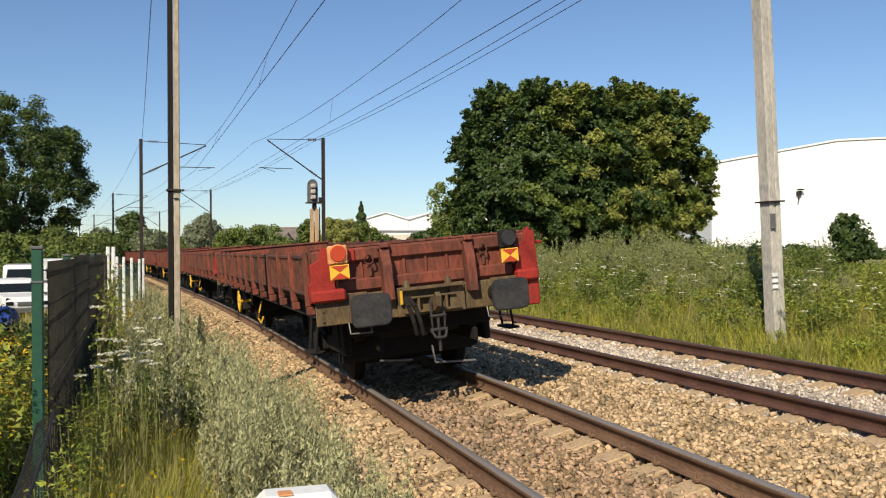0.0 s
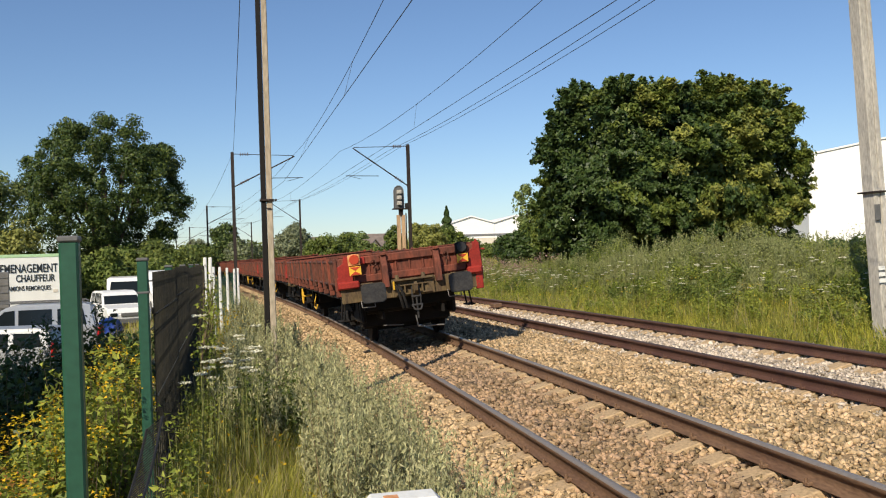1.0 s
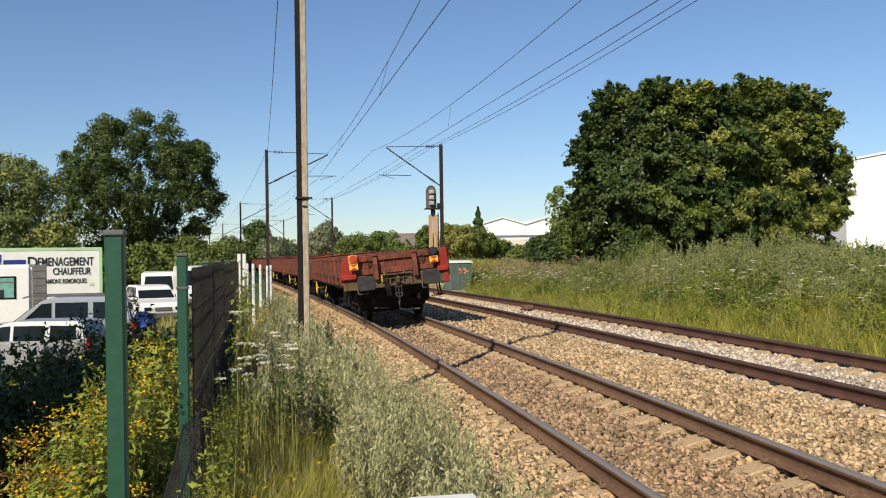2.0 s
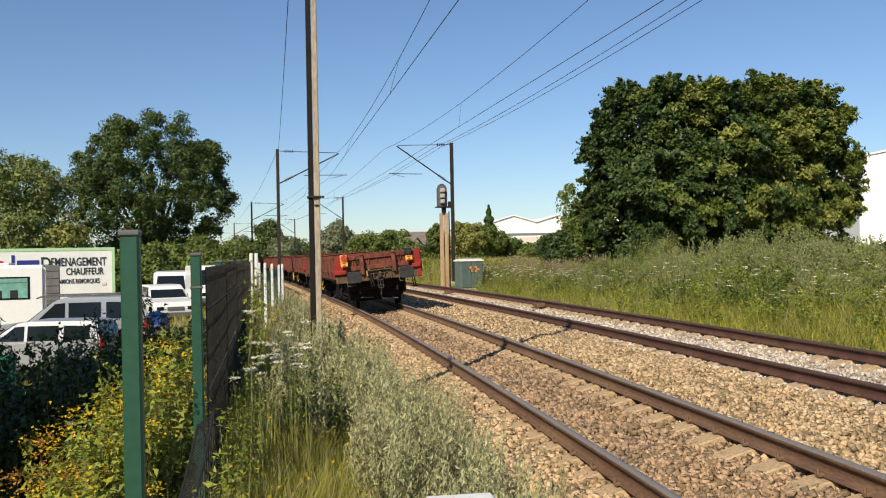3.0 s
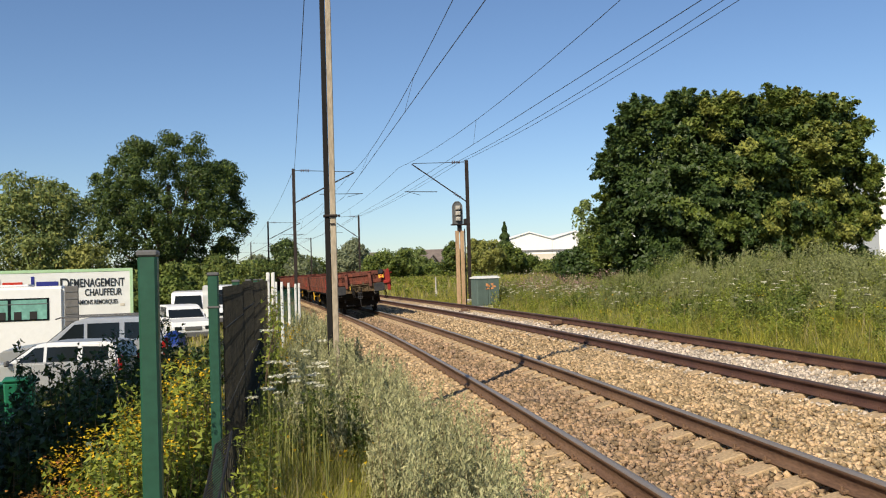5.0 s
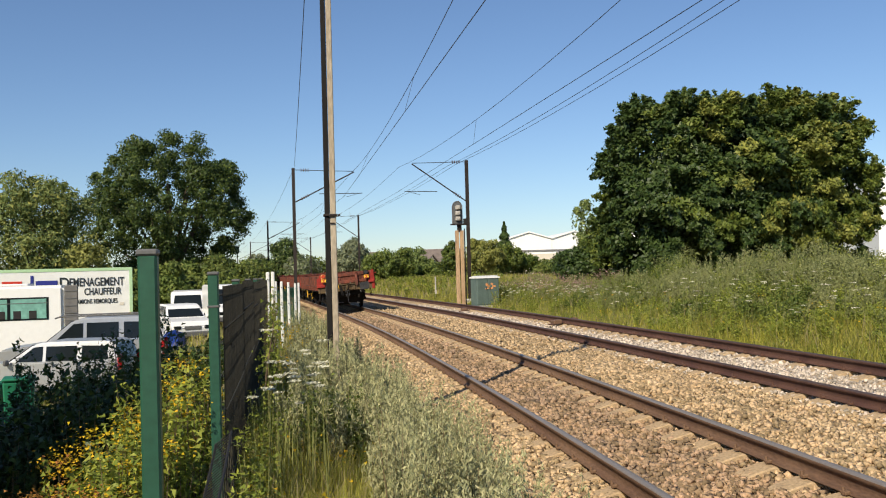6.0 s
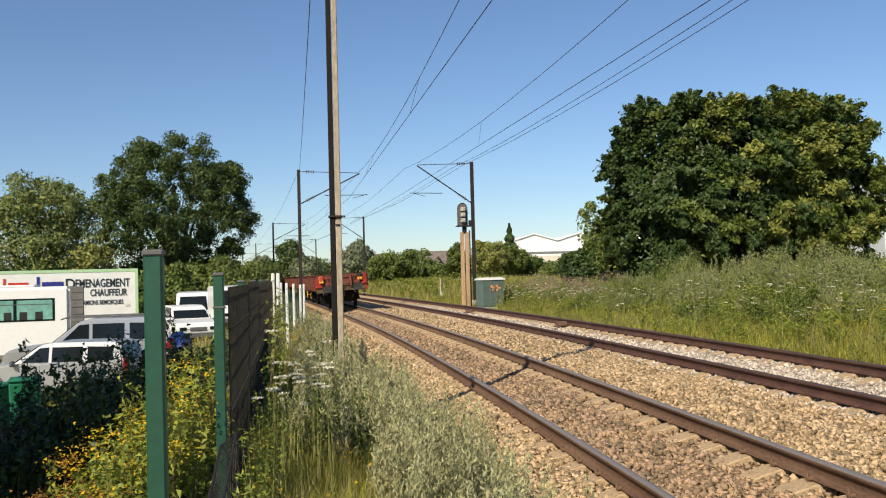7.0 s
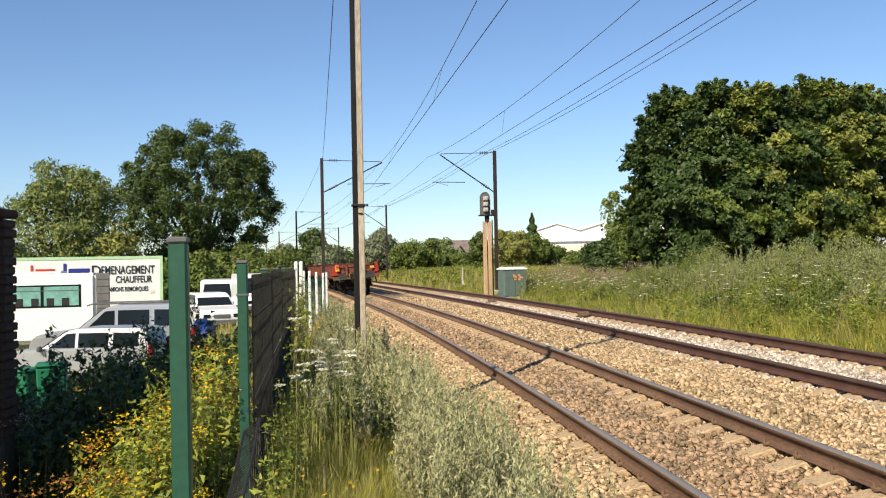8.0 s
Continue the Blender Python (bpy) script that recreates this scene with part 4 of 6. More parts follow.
WHITE = [(-4.57, 17.85, 1.86, True), (-4.55, 20.34, 1.66, False), (-4.52, 22.86, 1.64, False), (-4.44, 25.37, 1.60, False), (-4.34, 27.88, 1.55, False), (-4.3, 30.4, 1.55, False)]
for _w in WHITE:
    white_post(*_w)
for _p, _q in zip(WHITE, WHITE[1:]):
    mesh_panel((_p[0] - 0.06, _p[1] + 0.05), (_q[0] - 0.06, _q[1] - 0.05), 1.42, 0.05, label="green wire mesh between white concrete posts", material="green", step=0.12)


# a bent roll of mesh leaning at the foot of the panel
_th = empty("bent_mesh_roll", "bent dark wire mesh panel slumped between fence posts", "wire mesh")


def slump(f, across):
    """A place on the folded top strip: f along it, across from edge to edge."""
    return Vector((-3.97 - 0.09 * f + 0.045 * across, 3.15 + 2.25 * f, 0.70 + 0.10 * f - 0.10 * math.sin(3.14 * f) + 0.035 * across))


bm = bmesh.new()
for k in range(48):
    f = k / 47
    rod(bm, slump(f, -1), slump(f, 1), 0.0035, n=5)
tagged(part("mesh_strip", bm, M["black"], _th), kind="stuff")
for _e in (-1, 1):
    bm = bmesh.new()
    path_rod(bm, [slump(f, _e) for f in np.linspace(0, 1, 14)], 0.008)
    part("edge_wire", bm, M["black"], _th)
bm = bmesh.new()
for k in range(18):
    q = slump(k / 17, 1)
    rod(bm, q, (q.x + 0.02, q.y, gz(q.x, q.y) - 0.03), 0.003, n=4)
tagged(part("mesh_sheet", bm, M["mesh"], _th), kind="stuff")


def brick_pier():
    th = empty("brick_wall", "dark old brick wall end in shade", "wall", at=pose(0, 0, 0))
    z0, top = -1.3, 2.12
    x1, y1 = -5.80, 6.3
    # core and coping run on out of view, added to shade the nettles
    bm = bmesh.new()
    box(bm, (x1 - 3.31, y1 + 0.11, (z0 + top) / 2 - 0.02), (6.58, 0.19, top - z0 - 0.04), 0)
    part("core", bm, M["mortar"], th)
    bm = bmesh.new()
    box(bm, (0, 0, 0), (0.215, 0.215, 0.055), 0.006)
    me = bpy.data.meshes.new("brick")
    bm.to_mesh(me), bm.free()
    me.materials.append(M["brick"])
    r = random.Random(4)
    for i in range(int((top - 0.6) / 0.065)):
        z = 0.62 + 0.065 * i + 0.03
        for j in range(6):
            o = new("brick", me)
            o.parent = th
            o.matrix_basis = pose(x1 - 0.11 - 0.225 * j - (0.05 if i % 2 and j else 0) + r.uniform(-.014, .01), y1 + 0.11 + r.uniform(-.008, .008), z, 0, 0, r.uniform(-1.5, 1.5))
    bm = bmesh.new()
    box(bm, (x1 - 3.32, y1 + 0.11, top + 0.03), (6.66, 0.27, 0.06), 0.015)
    part("coping", bm, M["brick"], th)


brick_pier()

# an added block, out of view behind and to the left, that shades the slope
th = empty("wall_house", "plain unseen block added to shade the slope", "wall", kind="structure")
bm = bmesh.new()
box(bm, (-15.5, 2.0, 3.4), (10.0, 6.0, 11.2), 0.02)
part("house_block", bm, M["brick"], th)


def signal():
    p = line_at(46.3, 5.98)
    th = empty("rail_signal", "colour-light signal seen from behind on a timber-clad post", "railway signal", at=pose(p.x, p.y, 0, 0, 0, line_heading(46)))
    z0 = gz(p.x, p.y) - 0.2
    for dx in (-0.14, 0.12):
        bm = bmesh.new()
        box(bm, (dx, 0, (z0 + 4.0) / 2), (0.19, 0.16, 4.0 - z0), 0.012)
        part("post_plank", bm, M["timber"], th, "pale sawn timber post")
    bm = bmesh.new()
    box(bm, (0.29, 0.05, 2.0), (0.05, 0.07, 4.2), 0.006)
    part("cable_duct", bm, M["darksteel"], th)
    bm = bmesh.new()
    box(bm, (0, 0, 4.12), (0.22, 0.16, 0.42), 0.01)
    part("neck", bm, M["darksteel"], th)
    bm = bmesh.new()
    box(bm, (0.0, 0.0, 4.33), (0.86, 0.55, 0.06), 0.01)
    part("platform", bm, M["darksteel"], th)
    bm = bmesh.new()
    prof = [(-0.30, 4.36), (0.24, 4.36), (0.24, 5.30), (0.18, 5.46), (0.06, 5.56), (-0.10, 5.56), (-0.23, 5.46), (-0.30, 5.30)]
    prism(bm, [(a - 0.08, z) for a, z in prof], -0.05, 0.03)
    bmesh.ops.bevel(bm, geom=list(bm.edges), offset=0.008, segments=1, affect="EDGES")
    part("target_board", bm, M["greypl"], th, "dark rounded signal board")
    bm = bmesh.new()
    rim = [(-0.30, 4.36), (-0.30, 5.30), (-0.23, 5.46), (-0.10, 5.56), (0.06, 5.56), (0.18, 5.46), (0.24, 5.30), (0.24, 4.36)]
    path_rod(bm, [(a - 0.08, -0.06, z) for a, z in rim], 0.022)
    part("board_rim", bm, M["galv"], th)
    for k in range(3):
        bm = bmesh.new()
        box(bm, (-0.11, -0.20, 4.62 + 0.30 * k), (0.24, 0.26, 0.22), 0.03)
        box(bm, (-0.11, -0.335, 4.62 + 0.30 * k), (0.14, 0.02, 0.10), 0.006)
        part("lamp_housing", bm, M["greycon"], th)
    bm = bmesh.new()
    box(bm, (0.33, -0.05, 4.50), (0.20, 0.22, 0.26), 0.02)
    part("junction_box", bm, M["black"], th)


signal()


def cabinet():
    p = line_at(43.9, 6.65)
    g = gz(p.x, p.y)
    th = empty("relay_cabinet", "grey-green trackside equipment cabinet with a pale lid", "cabinet", at=pose(p.x, p.y, 0, 0, 0, 15))
    bm = bmesh.new()
    box(bm, (0, 0, g + 0.10), (1.36, 0.86, 0.24), 0.02)
    part("plinth", bm, M["greycon"], th)
    bm = bmesh.new()
    box(bm, (0, 0, (g + 0.2 + 1.42) / 2), (1.24, 0.74, 1.42 - g - 0.2), 0.015)
    part("body", bm, M["cabinet"], th)
    bm = bmesh.new()
    prism(bm, [(-0.44, 1.42), (0.44, 1.42), (0.42, 1.47), (0, 1.55), (-0.42, 1.47)], -0.67, 0.67, axis="x")
    part("lid", bm, M["white"], th, "pale pitched lid")
    for sx in (-0.31, 0.31):
        bm = bmesh.new()
        box(bm, (sx, -0.385, (g + 0.25 + 1.38) / 2), (0.57, 0.03, 1.10 - g), 0.01)
        d = part("door", bm, M["cabinet"], th)
        bm = bmesh.new()
        box(bm, (sx + (0.2 if sx < 0 else -0.2), -0.412, 0.9), (0.03, 0.03, 0.13), 0.006)
        part("handle", bm, M["darksteel"], d)
    r = random.Random(3)
    bm = bmesh.new()
    for k in range(7):
        box(bm, (0.12 + r.uniform(-.2, .2), -0.404, 1.02 + r.uniform(-.12, .12)), (r.uniform(.08, .22), 0.006, r.uniform(.05, .12)), 0.002, m=Matrix.Rotation(r.uniform(-.5, .5), 4, "Y"))
    part("paint_scrawl", bm, M["orange"], th, "illegible orange paint scrawl")
    bm = bmesh.new()
    box(bm, (0.3, -0.62, g + 0.16), (0.55, 0.35, 0.16), 0.02)
    part("step", bm, M["greycon"], th)


cabinet()

# boxes between the far rails
for s, u, w in ((26.6, 0.45, 0.42), (26.6, 1.0, 0.30), (38.3, 0.2, 0.3)):
    m = track_pose(2, s)
    g = empty("track_magnet", "rusty flat equipment box fixed beside the rail", "track equipment", "boxes on the far track")
    bm = bmesh.new()
    box(bm, (u, 0, -0.10), (0.26, w, 0.13), 0.02)
    o = part("case", bm, M["rust"], g)
    o.matrix_world = m
    bm = bmesh.new()
    box(bm, (u, 0, -0.155), (0.5, 0.07, 0.04), 0.005)
    o = part("bracket", bm, M["rust_red"], g)
    o.matrix_world = m

# white marker stone by the path, and a slim post far down the line
_g = gz(-2.94, 2.87)
bm = bmesh.new()
box(bm, (-2.94, 2.95, (_g - 0.2 + 0.915) / 2), (0.28, 0.16, 0.915 - _g + 0.2), 0.03)
_th = tagged(part("marker_post", bm, M["white"]), "white-painted concrete marker with an orange rust mark", "marker post")
bm = bmesh.new()
box(bm, (-2.985, 2.867, 0.885), (0.05, 0.006, 0.05), 0.01)
box(bm, (-2.985, 2.92, 0.916), (0.05, 0.06, 0.006), 0.002)
part("rust_mark", bm, M["orange"], _th, "orange mark")
_p = line_at(58.5, 7.2)
bm = bmesh.new()
rod(bm, (_p.x, _p.y, gz(_p.x, _p.y) - 0.2), (_p.x, _p.y, 1.5), 0.05, n=8)
box(bm, (_p.x, _p.y - 0.05, 0.35), (0.16, 0.05, 0.5), 0.01)
tagged(part("stake", bm, M["greycon"]), "slim concrete stake beside the far track", "stake")

# ---- the car park ----
def wheel(parent, x, y, r=0.33, w=0.22):
    bm = bmesh.new()
    rod(bm, (x - w / 2, y, r), (x + w / 2, y, r), r, n=20)
    bmesh.ops.bevel(bm, geom=[e for e in bm.edges if abs((e.verts[0].co - e.verts[1].co).x) < 1e-4], offset=0.03, segments=2, affect="EDGES")
    t = part("wheel", bm, M["tyre"], parent)
    s = 1 if x > 0 else -1
    bm = bmesh.new()
    rod(bm, (x + s * w * 0.46, y, r), (x + s * (w * 0.5 + 0.008), y, r), r * 0.64, r * 0.55, n=14)
    part("hubcap", bm, M["galv"], t)
    return t


def vehicle(name, label, category, at, L, Wd, body, cabin, side_glass, front, rear, paint, wheels, roof_bars=False, wr=0.34):
    """A car or van that faces +y: outlines (y, z) of the body and the cabin, pushed across its width."""
    th = empty(name, label, category, at=at)
    bm = bmesh.new()
    prism(bm, body, -Wd / 2, Wd / 2, axis="x")
    bmesh.ops.bevel(bm, geom=list(bm.edges), offset=0.05, segments=2, affect="EDGES")
    part("body", bm, M[paint], th, smooth=False)
    if cabin:
        bm = bmesh.new()
        prism(bm, cabin, -Wd / 2 + 0.04, Wd / 2 - 0.04, axis="x")
        zs = [z for _, z in cabin]
        lo, hi = min(zs), max(zs)
        for v in bm.verts:
            v.co.x *= 1 - 0.14 * (v.co.z - lo) / (hi - lo)
        bmesh.ops.bevel(bm, geom=list(bm.edges), offset=0.05, segments=2, affect="EDGES")
        part("cabin", bm, M[paint], th)
    for glass in side_glass:
        zs = [z for _, z in (cabin or body)]
        lo, hi = min(zs), max(zs)
        for sx in (-1, 1):
            bm = bmesh.new()
            fs = prism(bm, glass, -0.012, 0.012, axis="x")
            for v in bm.verts:
                k = 1 - 0.14 * (v.co.z - lo) / (hi - lo) if cabin else 1
                half = (Wd / 2 - 0.04) if cabin else Wd / 2
                v.co.x += sx * half * k
            part("side_window", bm, M["glass"], th)
    for (a, b), nm in ((front, "windscreen"), (rear, "rear_window")):
        if a is None:
            continue
        bm = bmesh.new()
        w0, w1 = Wd * 0.43, Wd * 0.38
        d = Vector((0, b[0] - a[0], b[1] - a[1]))
        n = Vector((0, d.z, -d.y)).normalized() * (0.015 if nm == "windscreen" else -0.015)
        q = [Vector((-w0, *a)), Vector((w0, *a)), Vector((w1, *b)), Vector((-w1, *b))]
        lo = [bm.verts.new(p - n) for p in q]
        hi = [bm.verts.new(p + n * 2.2) for p in q]
        bm.faces.new(lo), bm.faces.new(hi[::-1])
        for i in range(4):
            bm.faces.new((lo[i], hi[i], hi[(i + 1) % 4], lo[(i + 1) % 4]))
        bmesh.ops.recalc_face_normals(bm, faces=list(bm.faces))
        part(nm, bm, M["glass"], th)
    for y in wheels:
        for sx in (-1, 1):
            wheel(th, sx * (Wd / 2 - 0.10), y, wr)
    ys = [y for y, _ in body]
    f, r = max(ys), min(ys)
    for sx in (-1, 1):
        bm = bmesh.new()
        box(bm, (sx * Wd * 0.36, f - 0.03, 0.72), (0.30, 0.12, 0.15), 0.03)
        part("headlamp", bm, M["glass"], th, "clear headlamp")
        bm = bmesh.new()
        box(bm, (sx * (Wd / 2 - 0.09), r + 0.02, 0.95), (0.16, 0.10, 0.45), 0.03)
        part("tail_light", bm, M["tail"], th, "red tail lamp")
        bm = bmesh.new()
        box(bm, (sx * (Wd / 2 + 0.09), f - L * 0.30, 1.05), (0.18, 0.10, 0.14), 0.03)
        part("wing_mirror", bm, M["greypl"], th)
    bm = bmesh.new()
    box(bm, (0, f + 0.01, 0.42), (Wd * 0.92, 0.12, 0.24), 0.04)
    box(bm, (0, f - 0.005, 0.70), (Wd * 0.40, 0.06, 0.16), 0.02)
    part("front_bumper", bm, M["greypl"], th)
    bm = bmesh.new()
    box(bm, (0, r - 0.01, 0.45), (Wd * 0.92, 0.12, 0.24), 0.04)
    part("rear_bumper", bm, M["greypl"], th)
    if roof_bars:
        for sx in (-1, 1):
            bm = bmesh.new()
            h = max(z for _, z in cabin) + 0.05
            path_rod(bm, [(sx * Wd * 0.37, 0.75, h - 0.05), (sx * Wd * 0.37, 0.6, h), (sx * Wd * 0.37, -1.9, h), (sx * Wd * 0.37, -2.0, h - 0.05)], 0.022)
            part("roof_bar", bm, M["greypl"], th)
    return th


SUV_BODY = [(-2.3, 0.35), (2.3, 0.35), (2.35, 0.75), (2.2, 0.98), (1.0, 1.10), (-2.25, 1.12), (-2.35, 0.75)]
SUV_CAB = [(-2.28, 1.08), (1.05, 1.08), (0.25, 1.68), (-0.1, 1.76), (-1.9, 1.75), (-2.15, 1.68)]
SUV_GLASS = [[(-1.05, 1.16), (-0.15, 1.16), (-0.15, 1.62), (-1.05, 1.62)], [(-0.05, 1.16), (0.72, 1.16), (0.22, 1.60), (-0.05, 1.62)], [(-2.0, 1.18), (-1.2, 1.16), (-1.2, 1.62), (-1.9, 1.60)]]
VAN_BODY = [(-2.75, 0.35), (2.75, 0.35), (2.8, 0.85), (2.55, 1.15), (1.75, 1.30), (1.15, 2.25), (0.9, 2.45), (-2.6, 2.5), (-2.75, 2.35)]
VAN_GLASS = [[(0.55, 1.35), (1.5, 1.35), (1.08, 2.05), (0.55, 2.05)]]


def lot_pose(x, y, turn):
    return pose(x, y, gz(x, y), 0, 0, turn)


vehicle("estate_car", "silver estate car with roof bars parked on grass", "car", lot_pose(-10.75, 28.4, 97), 4.7, 1.85, [(y, z * 1.1) for y, z in SUV_BODY], [(y, z * 1.1) for y, z in SUV_CAB], [[(y, z * 1.1) for y, z in g] for g in SUV_GLASS], ((0.95, 1.254), (0.28, 1.804)), ((-2.29, 1.276), (-2.14, 1.782)), "silver", (-1.4, 1.45), True, 0.38)
vehicle("suv", "white compact car parked on dry grass", "car", lot_pose(-10.0, 42.2, 200), 4.4, 1.82, SUV_BODY, [(y, z * 0.92 + 0.08) for y, z in SUV_CAB], SUV_GLASS, ((0.95, 1.12), (0.28, 1.56)), ((-2.29, 1.14), (-2.14, 1.55)), "wcar", (-1.4, 1.45))
vehicle("delivery_van", "white high-roofed delivery van facing out", "van", lot_pose(-11.3, 53.0, 187), 5.5, 1.85, [(y, z * .9) for y, z in VAN_BODY], None, [[(y, z * .9) for y, z in VAN_GLASS[0]]], ((1.72, 1.224), (1.18, 1.98)), (None, None), "wcar", (-1.8, 1.75))
vehicle("delivery_van", "white delivery van beside the fence", "van", lot_pose(-8.5, 47.6, 195), 5.0, 1.95, [(y * .9, z * .86) for y, z in VAN_BODY], None, [[(y * .9, z * .86) for y, z in VAN_GLASS[0]]], ((1.55, 1.17), (1.06, 1.9)), (None, None), "wcar", (-1.6, 1.6))
vehicle("hatchback", "silver hatchback with dark windows parked in the weeds", "car", lot_pose(-10.5, 24.3, 84), 4.0, 1.7, [(y * .85, z * .95) for y, z in SUV_BODY], [(y * .85, z * .80 + .13) for y, z in SUV_CAB], [[(y * .85, z * .80 + .13) for y, z in g] for g in SUV_GLASS], ((0.81, 1.05), (0.24, 1.44)), ((-1.95, 1.06), (-1.82, 1.42)), "silver", (-1.2, 1.2))


def minibus():
    x, y = -17.75, 40.9
    th = empty("minibus", "white minibus with a long tinted side window", "minibus", at=lot_pose(x, y, 8))
    h, L = 3.35, 5.9
    bm = bmesh.new()
    box(bm, (0, 0, 0.35 + (h - 0.35) / 2), (L, 2.1, h - 0.35), 0.0)
    bmesh.ops.bevel(bm, geom=list(bm.edges), offset=0.12, segments=3, affect="EDGES")
    part("body", bm, M["wcar"], th)
    bm = bmesh.new()
    box(bm, (0.0, -1.055, 2.36), (4.7, 0.02, 0.98), 0.0)
    win = part("window_band", bm, M["glass"], th, "tinted window band with seats behind")
    for k in range(3):
        bm = bmesh.new()
        box(bm, (-1.55 + 1.55 * k, -1.070, 2.36), (1.42, 0.012, 0.84), 0.01)
        part("pane", bm, M["tint"], win)
    bm = bmesh.new()
    box(bm, (0, -1.082, 2.60), (4.65, 0.014, 0.03), 0.003)
    part("vent_bar", bm, M["greypl"], win)
    for k in range(7):
        bm = bmesh.new()
        box(bm, (-2.0 + 0.62 * k, -1.084, 2.11), (0.30, 0.016, 0.34), 0.007)
        part("seat_back", bm, M["black"], win)
    for k in (-2.1, 2.0):
        w = wheel(th, 0, 0, 0.38)
        w.matrix_basis = pose(k, -0.95, 0, 0, 0, -90)
    bm = bmesh.new()
    box(bm, (L / 2 + 0.30, -0.95, 2.45), (0.56, 0.10, 1.75), 0.03)
    d = part("open_door", bm, M["galv"], th, "open grey back door with a ladder")
    for k in range(5):
        bm = bmesh.new()
        box(bm, (L / 2 + 0.30, -1.01, 1.8 + 0.32 * k), (0.5, 0.03, 0.05), 0.006)
        part("rung", bm, M["greypl"], d)
    bm = bmesh.new()
    box(bm, (-0.2, 0, h + 0.05), (3.4, 1.5, 0.09), 0.03)
    part("roof_pod", bm, M["wcar"], th)


def glass_tint():
    m = mat("tinted_pane", (0.20, 0.42, 0.36), 0.1, vary=0.2, scale=1.2, fine=6, bump=0, spec=0.6)
    M["tint"] = m


glass_tint()
minibus()


def letters(text, size, x, z, y, parent, material, width=None, stretch=1.0):
    """Words with the built-in font, turned to mesh."""
    c = bpy.data.curves.new("words", "FONT")
    c.body = text
    c.size = size
    c.extrude = 0.006
    c.offset = size * 0.016
    tmp = bpy.data.objects.new("words", c)
    me = bpy.data.meshes.new_from_object(tmp)
    bpy.data.objects.remove(tmp)
    xs = [v.co.x for v in me.vertices]
    lo, hi = min(xs), max(xs)
    k = width / (hi - lo) if width else 1
    for v in me.vertices:
        v.co.x = (v.co.x - lo) * k
    me.materials.append(M[material])
    o = new("lettering", me)
    o.parent = parent
    o.matrix_basis = pose(x, y, z, 90, 0, 0)
    return o


def truck():
    # the side faces the line: local x along the box, -y towards the line
    x, y = -19.0, 49.8
    th = empty("removal_truck", "white removal truck box with green edges and painted lettering", "truck", at=pose(x, y, gz(x, y), 0, 0, 13))
    L, h, b = 10.2, 4.18, 1.05
    bm = bmesh.new()
    box(bm, (0, 0, (h + b) / 2), (L, 2.4, h - b), 0.03)
    part("box_body", bm, M["white"], th)
    for a, s in (((0, -1.21, h - 0.07), (L, 0.03, 0.16)), ((0, -1.21, b + 0.05), (L, 0.03, 0.12)), ((L / 2 - 0.07, -1.215, (h + b) / 2), (0.16, 0.03, h - b)), ((-L / 2 + 0.07, -1.215, (h + b) / 2), (0.16, 0.03, h - b))):
        bm = bmesh.new()
        box(bm, a, s, 0.006)
        part("edge_rail", bm, M["greenink"], th, "pale green edging")
    r = L / 2
    letters("D", 0.80, r - 3.62, h - 1.02, -1.222, th, "ink", 0.46)
    letters("EMENAGEMENT", 0.62, r - 3.14, h - 0.94, -1.222, th, "ink", 2.72)
    letters("CHAUFFEUR", 0.52, r - 2.42, h - 1.42, -1.222, th, "ink", 1.86)
    letters("CAMIONS REMORQUES", 0.34, r - 2.95, h - 1.88, -1.222, th, "ink", 2.18)
    # names stand as bars
    for a, wd, hh, m_ in ((-6.75, 0.12, 0.55, "redink"), (-6.1, 0.95, 0.34, "redink"), (-5.15, 0.15, 0.62, "blueink"), (-4.45, 1.05, 0.34, "blueink")):
        bm = bmesh.new()
        box(bm, (r + a + 0.2, -1.228, h - 0.95 + hh / 2), (wd, 0.012, hh), 0.003)
        part("name_bar", bm, M[m_], th, "painted bar")
    for k, m_ in enumerate(("yellow", "ink")):
        bm = bmesh.new()
        prism(bm, [(r - 0.85 + 0.16 * k, b + 0.12), (r - 0.72 + 0.16 * k, b + 0.12), (r - 0.12, b + 0.62 - 0.16 * k), (r - 0.12, b + 0.74 - 0.16 * k)], -1.236, -1.222)
        part("stripe", bm, M[m_], th)
    bm = bmesh.new()
    box(bm, (r - 0.55, -1.222, h - 1.95), (0.22, 0.01, 0.14), 0.002)
    part("sticker", bm, M["cream"], th)
    bm = bmesh.new()
    for sy in (-0.45, 0.45):
        box(bm, (0, sy, 0.92), (L, 0.12, 0.22), 0.01)
    part("chassis", bm, M["black"], th)
    for k in (-3.2, 2.6, 3.7):
        w = wheel(th, 0, 0, 0.48, 0.3)
        w.matrix_basis = pose(k, -0.95, 0, 0, 0, -90)


truck()


def wheelie_bin(x, y):
    g = gz(x, y)
    th = empty("wheelie_bin", "green plastic wheelie bin among weeds", "bin", at=pose(x, y, g, 0, 0, 15))
    bm = bmesh.new()
    box(bm, (0, 0, 0.55), (0.50, 0.55, 1.0), 0.03, taper=(1.15, 1.15))
    part("tub", bm, M["bin"], th)
    bm = bmesh.new()
    box(bm, (0, 0, 1.09), (0.62, 0.68, 0.07), 0.03)
    part("lid", bm, M["bin"], th)
    for sx in (-0.22, 0.22):
        wheel(th, sx, 0.28, 0.12, 0.06)
    bm = bmesh.new()
    rod(bm, (-0.2, 0.36, 1.0), (0.2, 0.36, 1.0), 0.02, n=8)
    part("handle", bm, M["bin"], th)
    return th


